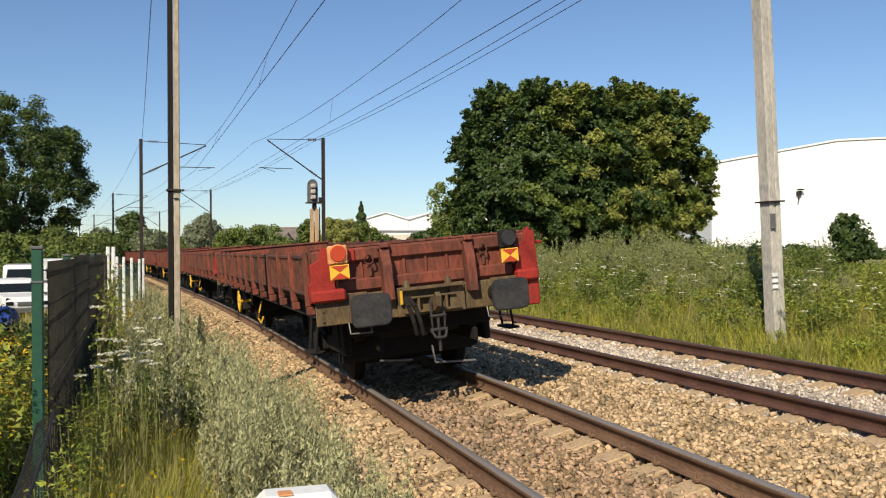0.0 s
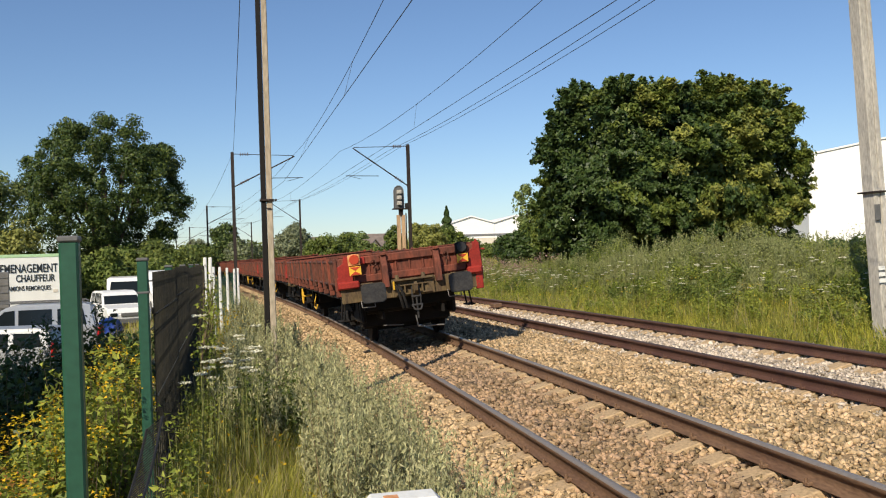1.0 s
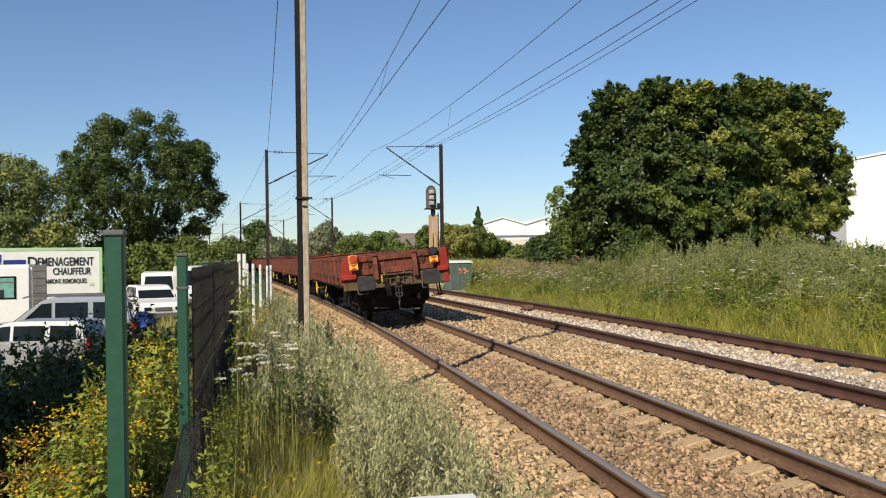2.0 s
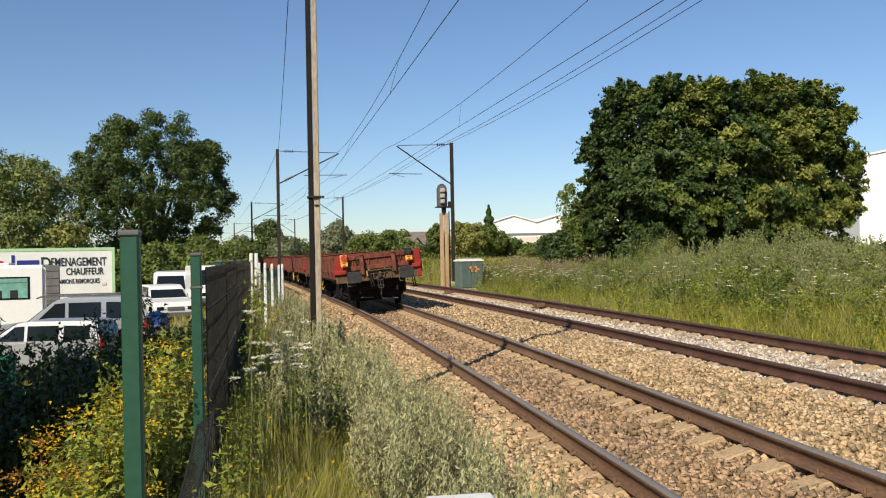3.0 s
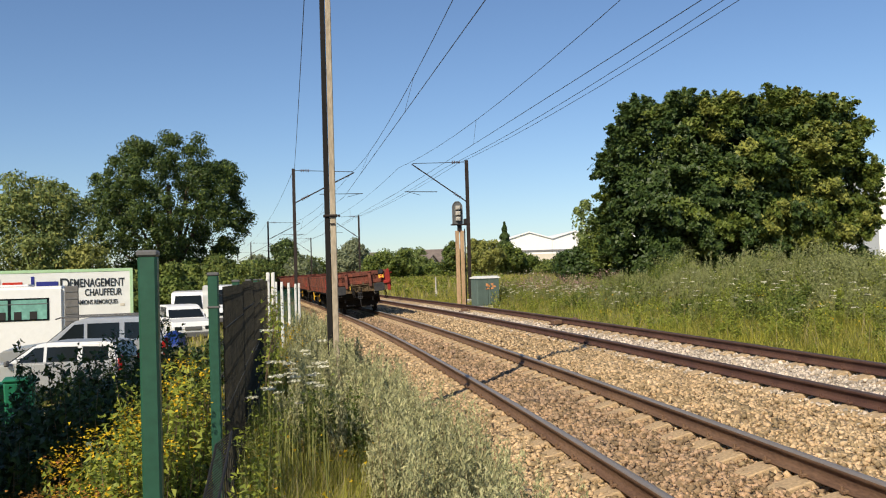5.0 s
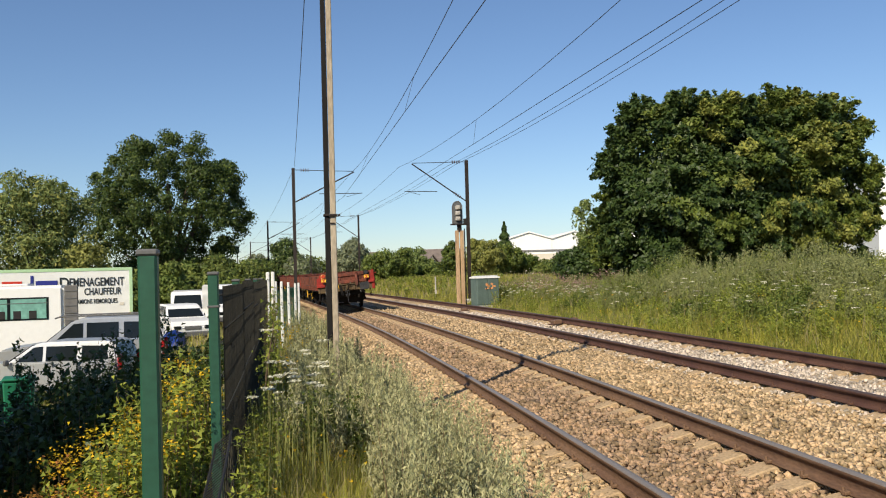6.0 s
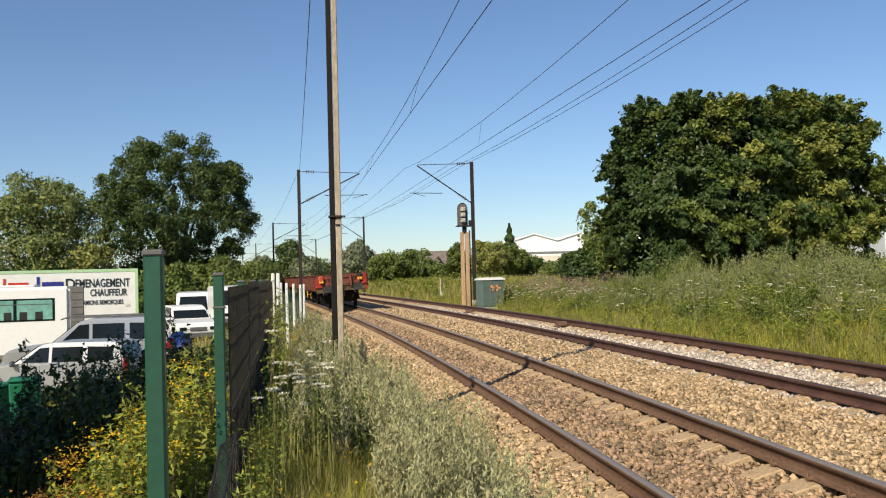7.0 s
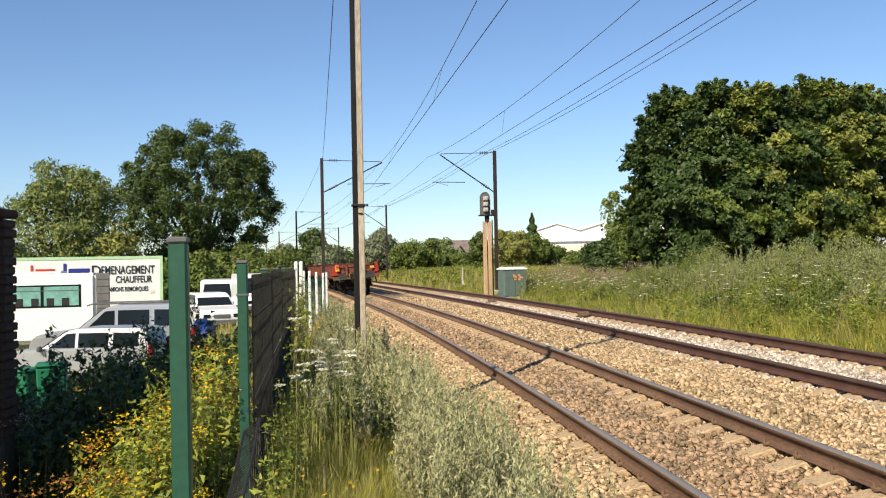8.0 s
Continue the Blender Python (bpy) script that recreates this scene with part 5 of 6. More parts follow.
_b = wheelie_bin(-9.6, 18.9)
copy_thing(_b, pose(-10.3, 19.2, gz(-10.3, 19.2) - 0.1, 0, 0, -10))


def tarp_bundle(x, y):
    """A heap under a blue sheet with folds."""
    g = gz(x, y)
    bm = bmesh.new()
    bmesh.ops.create_grid(bm, x_segments=14, y_segments=14, size=1.0)
    r = random.Random(8)
    for v in bm.verts:
        d = max(abs(v.co.x), abs(v.co.y))
        h = 0.75 * max(0.0, 1 - d ** 3.2) + 0.05 * math.sin(7 * v.co.x) * math.cos(6 * v.co.y)
        v.co = Vector((v.co.x * 0.48 + r.uniform(-.02, .02), v.co.y * 1.1 + r.uniform(-.02, .02), max(0.0, h) + r.uniform(-.03, .03)))
    bmesh.ops.transform(bm, matrix=Matrix.Translation((x, y, g)), verts=bm.verts)
    bmesh.ops.solidify(bm, geom=list(bm.faces), thickness=0.02)
    tagged(part("tarp_bundle", bm, M["blue"]), "heap under a bright blue sheet on the grass", "tarpaulin")


tarp_bundle(-9.45, 36.2)

# ---- plants ----
def rand_dirs(n):
    return unit(RNG.normal(size=(n, 3)))


def leaves_at(sp, p, normal, size, slot, droop=0.3, long=1.7):
    """Leaves at points p that face about their normals."""
    n = len(p)
    nor = unit(normal + RNG.normal(0, 0.5, (n, 3)))
    t = unit(np.cross(nor, RNG.normal(size=(n, 3))))
    t[:, 2] -= droop
    t = unit(t)
    w = unit(np.cross(nor, t))
    k = size * (0.55 + 0.9 * RNG.random((n, 1)))
    sp.slivers(p, t * k * long * 0.5, w * k * 0.55, slot)


def leaf_cloud(sp, c, rad, n, size, slot=0, blobs=40, blob=0.30, flat=0.0, inner=0.45, box_like=2.0, fill=0.0, tall=0.9):
    """A crown: blobs of leaves spread through a rounded body, with gaps and an uneven outline."""
    c, rad = np.asarray(c, float), np.asarray(rad, float)
    d = rand_dirs(blobs)
    d = d / (np.abs(d) ** box_like).sum(1, keepdims=True) ** (1 / box_like)
    rr = (inner + (1 - inner) * RNG.random((blobs, 1)) ** 0.55)
    centres = c + d * rad * rr * (1 - blob * 0.5)
    br = blob * rad.mean() * (0.55 + 0.85 * RNG.random(blobs))
    which = RNG.integers(0, blobs, n)
    dirs = rand_dirs(n)
    dirs[:, 2] += 0.15
    dirs = unit(dirs)
    r = br[which][:, None] * (0.25 + 0.85 * RNG.random((n, 1)) ** 0.8)
    p = centres[which] + dirs * r * np.array([1.9 - tall, 1.9 - tall, tall]) ** 0.8
    # leaves all through the body close the gaps
    deep = RNG.random(n) < fill
    k = int(deep.sum())
    dd = rand_dirs(k)
    dd = dd / (np.abs(dd) ** box_like).sum(1, keepdims=True) ** (1 / box_like)
    p[deep] = c + dd * rad * (0.35 + 0.53 * RNG.random((k, 1)))
    dirs[deep] = unit(dd + [0, 0, 0.3])
    # upright sprigs that break the outline
    far = RNG.random(n) < 0.045
    p[far] += (dirs[far] + [0, 0, 0.5]) * br[which][far][:, None] * 0.16
    p[:, 2] = np.maximum(p[:, 2], c[2] - rad[2])
    if isinstance(slot, (list, tuple)):
        kinds = RNG.choice(len(slot), blobs, p=slot)[which]
        for k in range(len(slot)):
            q = kinds == k
            if q.any():
                leaves_at(sp, p[q], dirs[q], size, k)
    else:
        leaves_at(sp, p, dirs, size, slot)
    return centres


def tree(x, y, top, width, label, slotmat, n, size, trunk_r=0.25, low=0.25, blobs=46, blob=0.27, depth=None, category="tree", name="tree", mats=None, base=None, group="", fill=0.22):
    g = gz(x, y) if base is None else base
    h = top - g
    th = empty(name, label, category, group, at=pose(x, y, g))
    rad = np.array([width / 2, (depth or width) / 2, h * (1 - low) / 2])
    c = np.array([0, 0, h * low + rad[2]])
    sp = Soup()
    cen = leaf_cloud(sp, c, rad, n, size, 0, blobs, blob, 0, 0.45, 2.0, fill)
    if mats and len(mats) > 1:
        sel = RNG.random(sum(len(m) for m in sp.m)) < 0.22
        sp.m = [sel.astype(int)]
    bm = bmesh.new()
    rod(bm, (0, 0, -0.2), (0.1, 0, h * low + 0.3), trunk_r * 1.25, trunk_r, n=10)
    rod(bm, (0.1, 0, h * low + 0.25), (0, 0, h * 0.7), trunk_r, trunk_r * 0.35, n=8)
    for q in cen[:: max(1, len(cen) // 14)]:
        z = h * low * (0.8 + 0.5 * random.random()) + 0.2
        a = Vector((0.05, 0, min(z, q[2] - 0.2)))
        mid = a.lerp(Vector(q), 0.5) + Vector((random.uniform(-.3, .3), random.uniform(-.3, .3), random.uniform(0, .4)))
        rod(bm, a, mid, trunk_r * 0.42, trunk_r * 0.25, n=6)
        rod(bm, mid, q, trunk_r * 0.25, trunk_r * 0.07, n=5)
    part("trunk", bm, M["bark"], th)
    sp.ob("crown", [M[m] for m in (mats or [slotmat])], th)
    return th


def scatter(n, s0, s1, u0, u1, power=1.0):
    s = s0 + (s1 - s0) * RNG.random(n) ** power
    u = u0 + (u1 - u0) * RNG.random(n)
    x, y = place_np(s, u)
    return np.stack([x, y, ground_z(x, y)], 1), s, u


def patchy(base, low=0.45, high=1.35, scale=0.45):
    """A height factor that comes and goes in clumps."""
    v = np.array([noise.noise(Vector((float(x) * scale, float(y) * scale, 3.0))) for x, y in base[:, :2]])
    return np.clip(low + (high - low) * (0.5 + 0.9 * v), low * 0.7, high)


def grass(sp, base, height, width, slot=0, lean=0.35):
    n = len(base)
    a = RNG.random(n) * 6.283
    h = height * (0.5 + 0.7 * RNG.random(n))
    out = lean * h * RNG.random(n)
    tip = base + np.stack([np.cos(a) * out, np.sin(a) * out, h], 1)
    b = a + 1.57 + RNG.normal(0, 0.5, n)
    side = np.stack([np.cos(b), np.sin(b), 0 * b], 1) * width * (0.6 + 0.8 * RNG.random((n, 1)))
    sp.blades(base - [0, 0, 0.03], tip, side, slot)
    return tip


def stems(sp, base, tip, r, slot):
    """Thin three-cornered stalks."""
    n = len(base)
    for k in range(2):
        a = k * 1.57
        sp.quads((base + tip) / 2, (tip - base) / 2, np.tile([[math.cos(a) * r, math.sin(a) * r, 0]], (n, 1)), slot)


def bushy_weeds(sp, base, height, leaves, size, spread, slot, stem_slot, top_heavy=0.6, droop=0.2, long=2.2, shoots=5, clumps=False):
    """Plants with several upright shoots that bear small leaves all along."""
    n = len(base)
    h = height * (0.65 + 0.55 * RNG.random(n)) * (patchy(base) if clumps else 1.0)
    for k in range(shoots):
        a = RNG.random(n) * 6.283
        out = spread * h * (0.15 + 0.85 * RNG.random(n))
        hh = h * (0.7 + 0.3 * RNG.random(n))
        tip = base + np.stack([np.cos(a) * out, np.sin(a) * out, hh], 1)
        stems(sp, base, tip, 0.004 + 0.0025 * (size > 0.05), stem_slot)
        m = max(1, leaves // shoots)
        f = (0.12 + 0.88 * RNG.random((n, m)) ** top_heavy)[..., None]
        p = base[:, None] * (1 - f) + tip[:, None] * f
        off = RNG.normal(size=(n, m, 3)) * (0.055 * h)[:, None, None] * (1.15 - f)
        p = (p + off).reshape(-1, 3)
        nor = unit(off.reshape(-1, 3) + [0, 0, 0.05])
        leaves_at(sp, p, nor, size, slot, droop, long)
    return h


def mugwort(sp, base, height, shoots, branches, leaves, size, slots, spread=0.12, side=0.085):
    """Upright plumes: shoots with short rising side branches, pale leaves above and greener ones below."""
    pale, green, stalk = slots
    n = len(base)
    h0 = height * (0.68 + 0.42 * RNG.random(n))
    for _ in range(shoots):
        a = RNG.random(n) * 6.283
        out = spread * h0 * (0.1 + 0.9 * RNG.random(n))
        h = h0 * (0.62 + 0.42 * RNG.random(n))
        tip = base + np.stack([np.cos(a) * out, np.sin(a) * out, h], 1)
        stems(sp, base, tip, 0.0035 + 0.12 * size * 0.1, stalk)
        f = (0.14 + 0.86 * (np.arange(branches)[None] + RNG.random((n, branches))) / branches)[..., None]
        root = base[:, None] * (1 - f) + tip[:, None] * f
        b = RNG.random((n, branches)) * 6.283
        reach = side * h[:, None] * (1.12 - f[..., 0]) * (0.5 + 0.8 * RNG.random((n, branches)))
        twig = np.stack([np.cos(b) * reach, np.sin(b) * reach, 0.55 * reach + 0.05 * h[:, None]], -1)
        g = RNG.random((n, branches, leaves, 1))
        p = root[:, :, None] + twig[:, :, None] * g + RNG.normal(0, 0.010 * height, (n, branches, leaves, 3))
        way = unit(twig)[:, :, None] + RNG.normal(0, 0.45, (n, branches, leaves, 3))
        p, way = p.reshape(-1, 3), unit(way.reshape(-1, 3))
        low = (np.repeat(f.reshape(-1), leaves) + RNG.normal(0, 0.16, len(p))) < 0.52
        w = unit(np.cross(way, RNG.normal(size=way.shape)))
        k = size * (0.6 + 0.8 * RNG.random((len(p), 1)))
        for slot, pick in ((pale, ~low), (green, low)):
            sp.slivers(p[pick], way[pick] * k[pick] * (1.7 if slot == pale else 2.2), w[pick] * k[pick] * 0.55, slot)


def umbels(sp, base, h, r, slot, stem_slot, florets=22):
    n = len(base)
    tip = base + np.stack([RNG.normal(0, .06, n), RNG.normal(0, .06, n), h * (0.8 + 0.3 * RNG.random(n))], 1)
    stems(sp, base, tip, 0.005, stem_slot)
    a = RNG.random((n, florets)) * 6.283
    q = np.sqrt(RNG.random((n, florets))) * r
    p = tip[:, None] + np.stack([np.cos(a) * q, np.sin(a) * q, -1.2 * q * q + 0.01 * RNG.random((n, florets))], -1)
    leaves_at(sp, p.reshape(-1, 3), np.tile([[0, 0, 1.5]], (n * florets, 1)), r * (0.46 if florets < 50 else 0.36), slot, 0, 1.1)


def flowers(sp, base, h, slot, stem_slot, heads=9, r=0.014, spread=0.08, long=1.0):
    n = len(base)
    tip = base + np.stack([RNG.normal(0, .1, n), RNG.normal(0, .1, n), h * (0.75 + 0.35 * RNG.random(n))], 1)
    stems(sp, base, tip, 0.004, stem_slot)
    p = tip[:, None] + RNG.normal(size=(n, heads, 3)) * [spread, spread, spread * 0.45]
    leaves_at(sp, p.reshape(-1, 3), np.tile([[0, 0, 1.0]], (n * heads, 1)), r * 2, slot, 0, long)


def mounds(sp, n, s0, s1, u0, u1, width, height, leaves, size, slot):
    """Low rounded clumps of close small leaves."""
    b, s, u = scatter(n, s0, s1, u0, u1)
    f = patchy(b)
    for q, k in zip(b, f):
        w = width * (0.6 + 0.8 * RNG.random())
        h = height * (0.6 + 0.5 * RNG.random()) * k
        leaf_cloud(sp, (q[0], q[1], q[2] + 0.42 * h), (w / 2, w / 2, h * 0.58), leaves, size, slot, 12, 0.42, 0, 0.4, 2.0, 0.2)


def build_verge():
    # grass between fence and track
    sp = Soup()
    b, s, u = scatter(26000, 1.3, 40, -4.25, -2.45, 1.6)
    grass(sp, b, 0.50, 0.0045, 0)
    b, s, u = scatter(9000, 1.3, 14, -4.2, -3.1, 1.3)
    grass(sp, b, 0.55, 0.0045, 0, 0.9)
    b, s, u = scatter(15000, 2.0, 10, -4.1, -3.15, 1.1)
    grass(sp, b, 0.62, 0.004, 0, 0.9)
    b, s, u = scatter(12000, 2.0, 9, -4.1, -2.9, 1.2)
    grass(sp, b, 0.55, 0.005, 0, 1.0)
    # low sprawling blades close the gaps between the tall ones
    b, s, u = scatter(22000, 2.2, 9, -4.0, -2.95, 1.2)
    grass(sp, b, 0.34, 0.0065, 0, 1.7)
    b, s, u = scatter(9000, 2.2, 9, -3.95, -3.0, 1.2)
    grass(sp, b, 0.62, 0.0045, 0, 1.3)
    b, s, u = scatter(3500, 2.2, 9, -3.95, -3.0, 1.2)
    grass(sp, b, 0.66, 0.0035, 1, 1.0)
    b, s, u = scatter(7000, 1.5, 45, -4.2, -2.3, 1.5)
    grass(sp, b, 0.70, 0.004, 1)
    b, s, u = scatter(12000, 28, 120, -4.6, -2.3, 1.2)
    grass(sp, b, 0.5, 0.012, 0)
    b, s, u = scatter(5000, 28, 120, -4.6, -2.3, 1.2)
    grass(sp, b, 0.55, 0.012, 1)
    tagged(sp.ob("verge_grass", [M["grass"], M["straw"]]), "tall green and straw-coloured grass on the verge", "grass", kind="stuff")
    # grey-green mugwort: a stand beside the ballast, a farther one by the pole, and single plants
    sp = Soup()
    b, s, u = scatter(185, 2.4, 8.5, -3.1, -2.15, 1.1)
    b = b[(u > -3.1 + 0.06 * (s - 2.4) * (s < 5)) & (patchy(b, scale=1.5) > 0.55)]
    b = b[(b[:, 1] > 3.15) | (np.abs(b[:, 0] + 3.0) > 0.42)]      # clear of the marker post
    mugwort(sp, b, 1.22, 6, 22, 11, 0.0085, (0, 2, 1))
    b, s, u = scatter(95, 7.3, 13.5, -3.75, -2.3, 1.0)
    b = b[patchy(b + 9, scale=0.9) > 0.55]
    mugwort(sp, b, 1.15, 6, 18, 9, 0.012, (0, 2, 1), 0.16)
    b, s, u = scatter(150, 12, 34, -3.8, -2.4, 1.2)
    mugwort(sp, b, 0.92, 6, 11, 6, 0.018, (0, 2, 1), 0.2)
    b, s, u = scatter(26, 2.6, 6.0, -2.35, -1.95)
    mugwort(sp, b, 0.85, 2, 20, 9, 0.0085, (0, 2, 1), 0.2, 0.06)
    b, s, u = scatter(64, 3.4, 15, -2.45, -1.85)
    bushy_weeds(sp, b, 0.95, 190, 0.0085, 0.10, 0, 1, 0.7, -1.2, 3.2, 2)
    tagged(sp.ob("mugwort_weeds", [M["mugwort"], M["stalk"], M["mugwort_green"]]), "grey-green mugwort standing beside the ballast", "weeds", kind="stuff")
    # leafy weeds near the fence, a dark clump among them
    sp = Soup()
    b, s, u = scatter(70, 2.6, 8, -4.0, -3.5)
    bushy_weeds(sp, b, 0.55, 150, 0.018, 0.35, 0, 1, 0.9, long=1.8)
    mounds(sp, 14, 3.0, 9.0, -4.0, -3.5, 0.45, 0.42, 300, 0.018, 0)
    mounds(sp, 16, 4.4, 6.2, -4.0, -3.65, 0.42, 0.6, 300, 0.034, 0)
    mounds(sp, 9, 3.3, 5.0, -3.97, -3.78, 0.30, 0.6, 420, 0.022, 0)
    mounds(sp, 20, 3.2, 4.9, -3.95, -3.68, 0.34, 0.95, 340, 0.026, 0)
    b, s, u = scatter(30, 3.2, 8.5, -3.99, -3.78)
    bushy_weeds(sp, b, 1.05, 170, 0.016, 0.15, 0, 1, 0.8, long=2.2)
    x, y = -3.40, 7.7
    b = np.stack([x + RNG.normal(0, .17, 26), y + RNG.normal(0, .3, 26), 0 * RNG.random(26)], 1)
    b[:, 2] = ground_z(b[:, 0], b[:, 1])
    bushy_weeds(sp, b, 1.02, 420, 0.017, 0.24, 3, 1, 0.9, long=1.9)
    leaf_cloud(sp, (x, y, 0.22), (0.30, 0.34, 0.46), 2600, 0.024, 3, 16, 0.36, 0, 0.4, 2.0, 0.2)
    tagged(sp.ob("leafy_weeds", [M["nettle"], M["stem"], M["leaf_dark"], M["leaf"]]), "leafy green weeds at the foot of the fence", "weeds", kind="stuff")
    # white umbels by the panel and yellow flowers in the grass
    sp = Soup()
    for k in range(26):
        f = RNG.random()
        q = np.array([[-3.93 + 0.50 * f + RNG.normal(0, 0.03), 5.9 + 1.2 * RNG.random(), 0]])
        q[:, 2] = ground_z(q[:, 0], q[:, 1])
        umbels(sp, q, (1.24 + 0.26 * RNG.random()) / 0.95, 0.032 + 0.022 * RNG.random(), 0, 1, 60)
    b, s, u = scatter(120, 2.8, 8, -4.0, -3.0)
    flowers(sp, b, 0.66, 2, 1, 5, 0.010, 0.05)
    b, s, u = scatter(26, 9, 20, -4.1, -3.6)
    flowers(sp, b, 1.0, 2, 1, 12, 0.016, 0.09)
    b, s, u = scatter(9, 5, 9, -2.2, -1.8)
    flowers(sp, b, 0.4, 2, 1, 5, 0.014, 0.04)
    tagged(sp.ob("wild_flowers", [M["umbel"], M["stem"], M["gold"]]), "white umbels and small yellow wild flowers", "flowers", kind="stuff")
    # dry climbers on the dark panels
    sp = Soup()
    n = 110
    f = 0.12 + 0.88 * RNG.random(n)
    p0 = np.stack([-4.0 - 0.45 * f, 7.5 + 10.5 * f, -0.25 + 1.3 * RNG.random(n)], 1)
    p1 = p0 + np.stack([RNG.normal(0.05, .06, n), RNG.normal(0, .25, n), 0.35 + 0.4 * RNG.random(n)], 1)
    p1[:, 2] = np.minimum(p1[:, 2], 1.82)
    stems(sp, p0, p1, 0.006, 1)
    m = RNG.integers(0, n, 1500)
    t = RNG.random((1500, 1))
    q = p0[m] * (1 - t) + p1[m] * t + RNG.normal(0, 0.05, (1500, 3))
    leaves_at(sp, q, RNG.normal(size=(1500, 3)), 0.035, 0, 0.2, 1.3)
    tagged(sp.ob("climbing_plants", [M["nettle"], M["stalk"]]), "dry brown climbers tangled over the dark fence", "climbing plant", kind="stuff")


def build_left_weeds():
    """The overgrown slope beyond the open fence bay."""
    sp = Soup()
    b, s, u = scatter(230, 2.6, 6.6, -7.6, -4.3)
    keep = b[:, 0] > -3.45 - 0.285 * b[:, 1]
    bushy_weeds(sp, b[keep], 0.98, 300, 0.024, 0.22, 0, 1, 0.7, 0.3, 2.4, 6)
    b, s, u = scatter(150, 2.2, 6, -6.0, -4.35)
    bushy_weeds(sp, b, 0.42, 130, 0.042, 0.5, 0, 1, 0.9, long=1.25)
    mounds(sp, 22, 2.4, 4.6, -5.2, -4.4, 0.7, 0.6, 620, 0.036, 0)
    mounds(sp, 26, 4.0, 5.9, -5.0, -4.4, 0.55, 0.85, 700, 0.023, 0)
    # tall shoots close behind the open bay
    b, s, u = scatter(60, 4.9, 8.0, -4.72, -4.25)
    bushy_weeds(sp, b, 1.30, 300, 0.020, 0.16, 0, 1, 0.75, 0.2, 2.4, 6)
    mounds(sp, 14, 4.6, 7.2, -4.7, -4.3, 0.45, 1.0, 620, 0.022, 0)
    # bramble at the near end of the hollow
    b, s, u = scatter(60, 2.9, 4.4, -5.6, -4.5)
    for q in b[b[:, 0] < -3.45 - 0.335 * b[:, 1]][:16]:
        leaf_cloud(sp, (q[0], q[1], q[2] + 0.45), (0.22, 0.24, 0.55), 260, 0.040, 0, 10, 0.42, 0, 0.4, 2.0, 0.15)
    tagged(sp.ob("tansy_plants", [M["nettle"], M["stalk"]]), "tall leafy tansy and bramble on the slope", "weeds", kind="stuff")
    sp = Soup()
    b, s, u = scatter(20, 4.6, 7.4, -4.7, -4.3)
    flowers(sp, b, 1.30, 0, 2, 75, 0.008, 0.06)
    b, s, u = scatter(20, 3.8, 6.0, -5.0, -4.35)
    flowers(sp, b, 1.0, 0, 2, 60, 0.008, 0.06)
    b, s, u = scatter(16, 3.4, 6.6, -5.2, -4.3)
    flowers(sp, b, 0.95, 1, 2, 70, 0.008, 0.06)
    b, s, u = scatter(14, 3.4, 6.4, -5.0, -4.3)
    flowers(sp, b, 0.85, 0, 2, 40, 0.008, 0.05)
    b, s, u = scatter(9, 5.5, 8, -6.2, -5.2)
    flowers(sp, b, 1.35, 3, 2, 40, 0.007, 0.05)
    tagged(sp.ob("tansy_flowers", [M["gold"], M["rustfl"], M["stalk"], M["pink"]]), "clusters of yellow and browning tansy flowers", "flowers", kind="stuff")
    # nettles that stand dark against the parked cars
    sp = Soup()
    b, s, u = scatter(150, 6.6, 8.2, -9.5, -4.7)
    bushy_weeds(sp, b, 1.5, 260, 0.030, 0.13, 0, 1, 0.8, long=2.0, droop=0.6)
    b, s, u = scatter(100, 8.2, 13, -10, -5.0)
    bushy_weeds(sp, b, 1.72, 200, 0.030, 0.10, 0, 1, 0.8, long=2.0, droop=0.6)
    b, s, u = scatter(260, 12, 27, -11.5, -5.0)
    bushy_weeds(sp, b, 0.65, 80, 0.06, 0.2, 0, 1, 0.8, long=1.8, droop=0.4)
    mounds(sp, 44, 6.8, 9.5, -9.5, -4.9, 0.9, 1.4, 460, 0.042, 0)
    mounds(sp, 34, 9.5, 15, -10.5, -5.2, 1.1, 1.1, 420, 0.06, 0)
    tagged(sp.ob("nettles", [M["leaf_dark"], M["stalk"]]), "tall dark nettles between the fence and parked cars", "weeds", kind="stuff")
    sp = Soup()
    b, s, u = scatter(16000, 14, 70, -16, -4.8)
    grass(sp, b, 0.30, 0.012, 0)
    b, s, u = scatter(9000, 14, 70, -16, -4.8)
    grass(sp, b, 0.32, 0.012, 1)
    tagged(sp.ob("lot_grass", [M["grass"], M["straw"]]), "dry rough grass of the car park", "grass", kind="stuff")


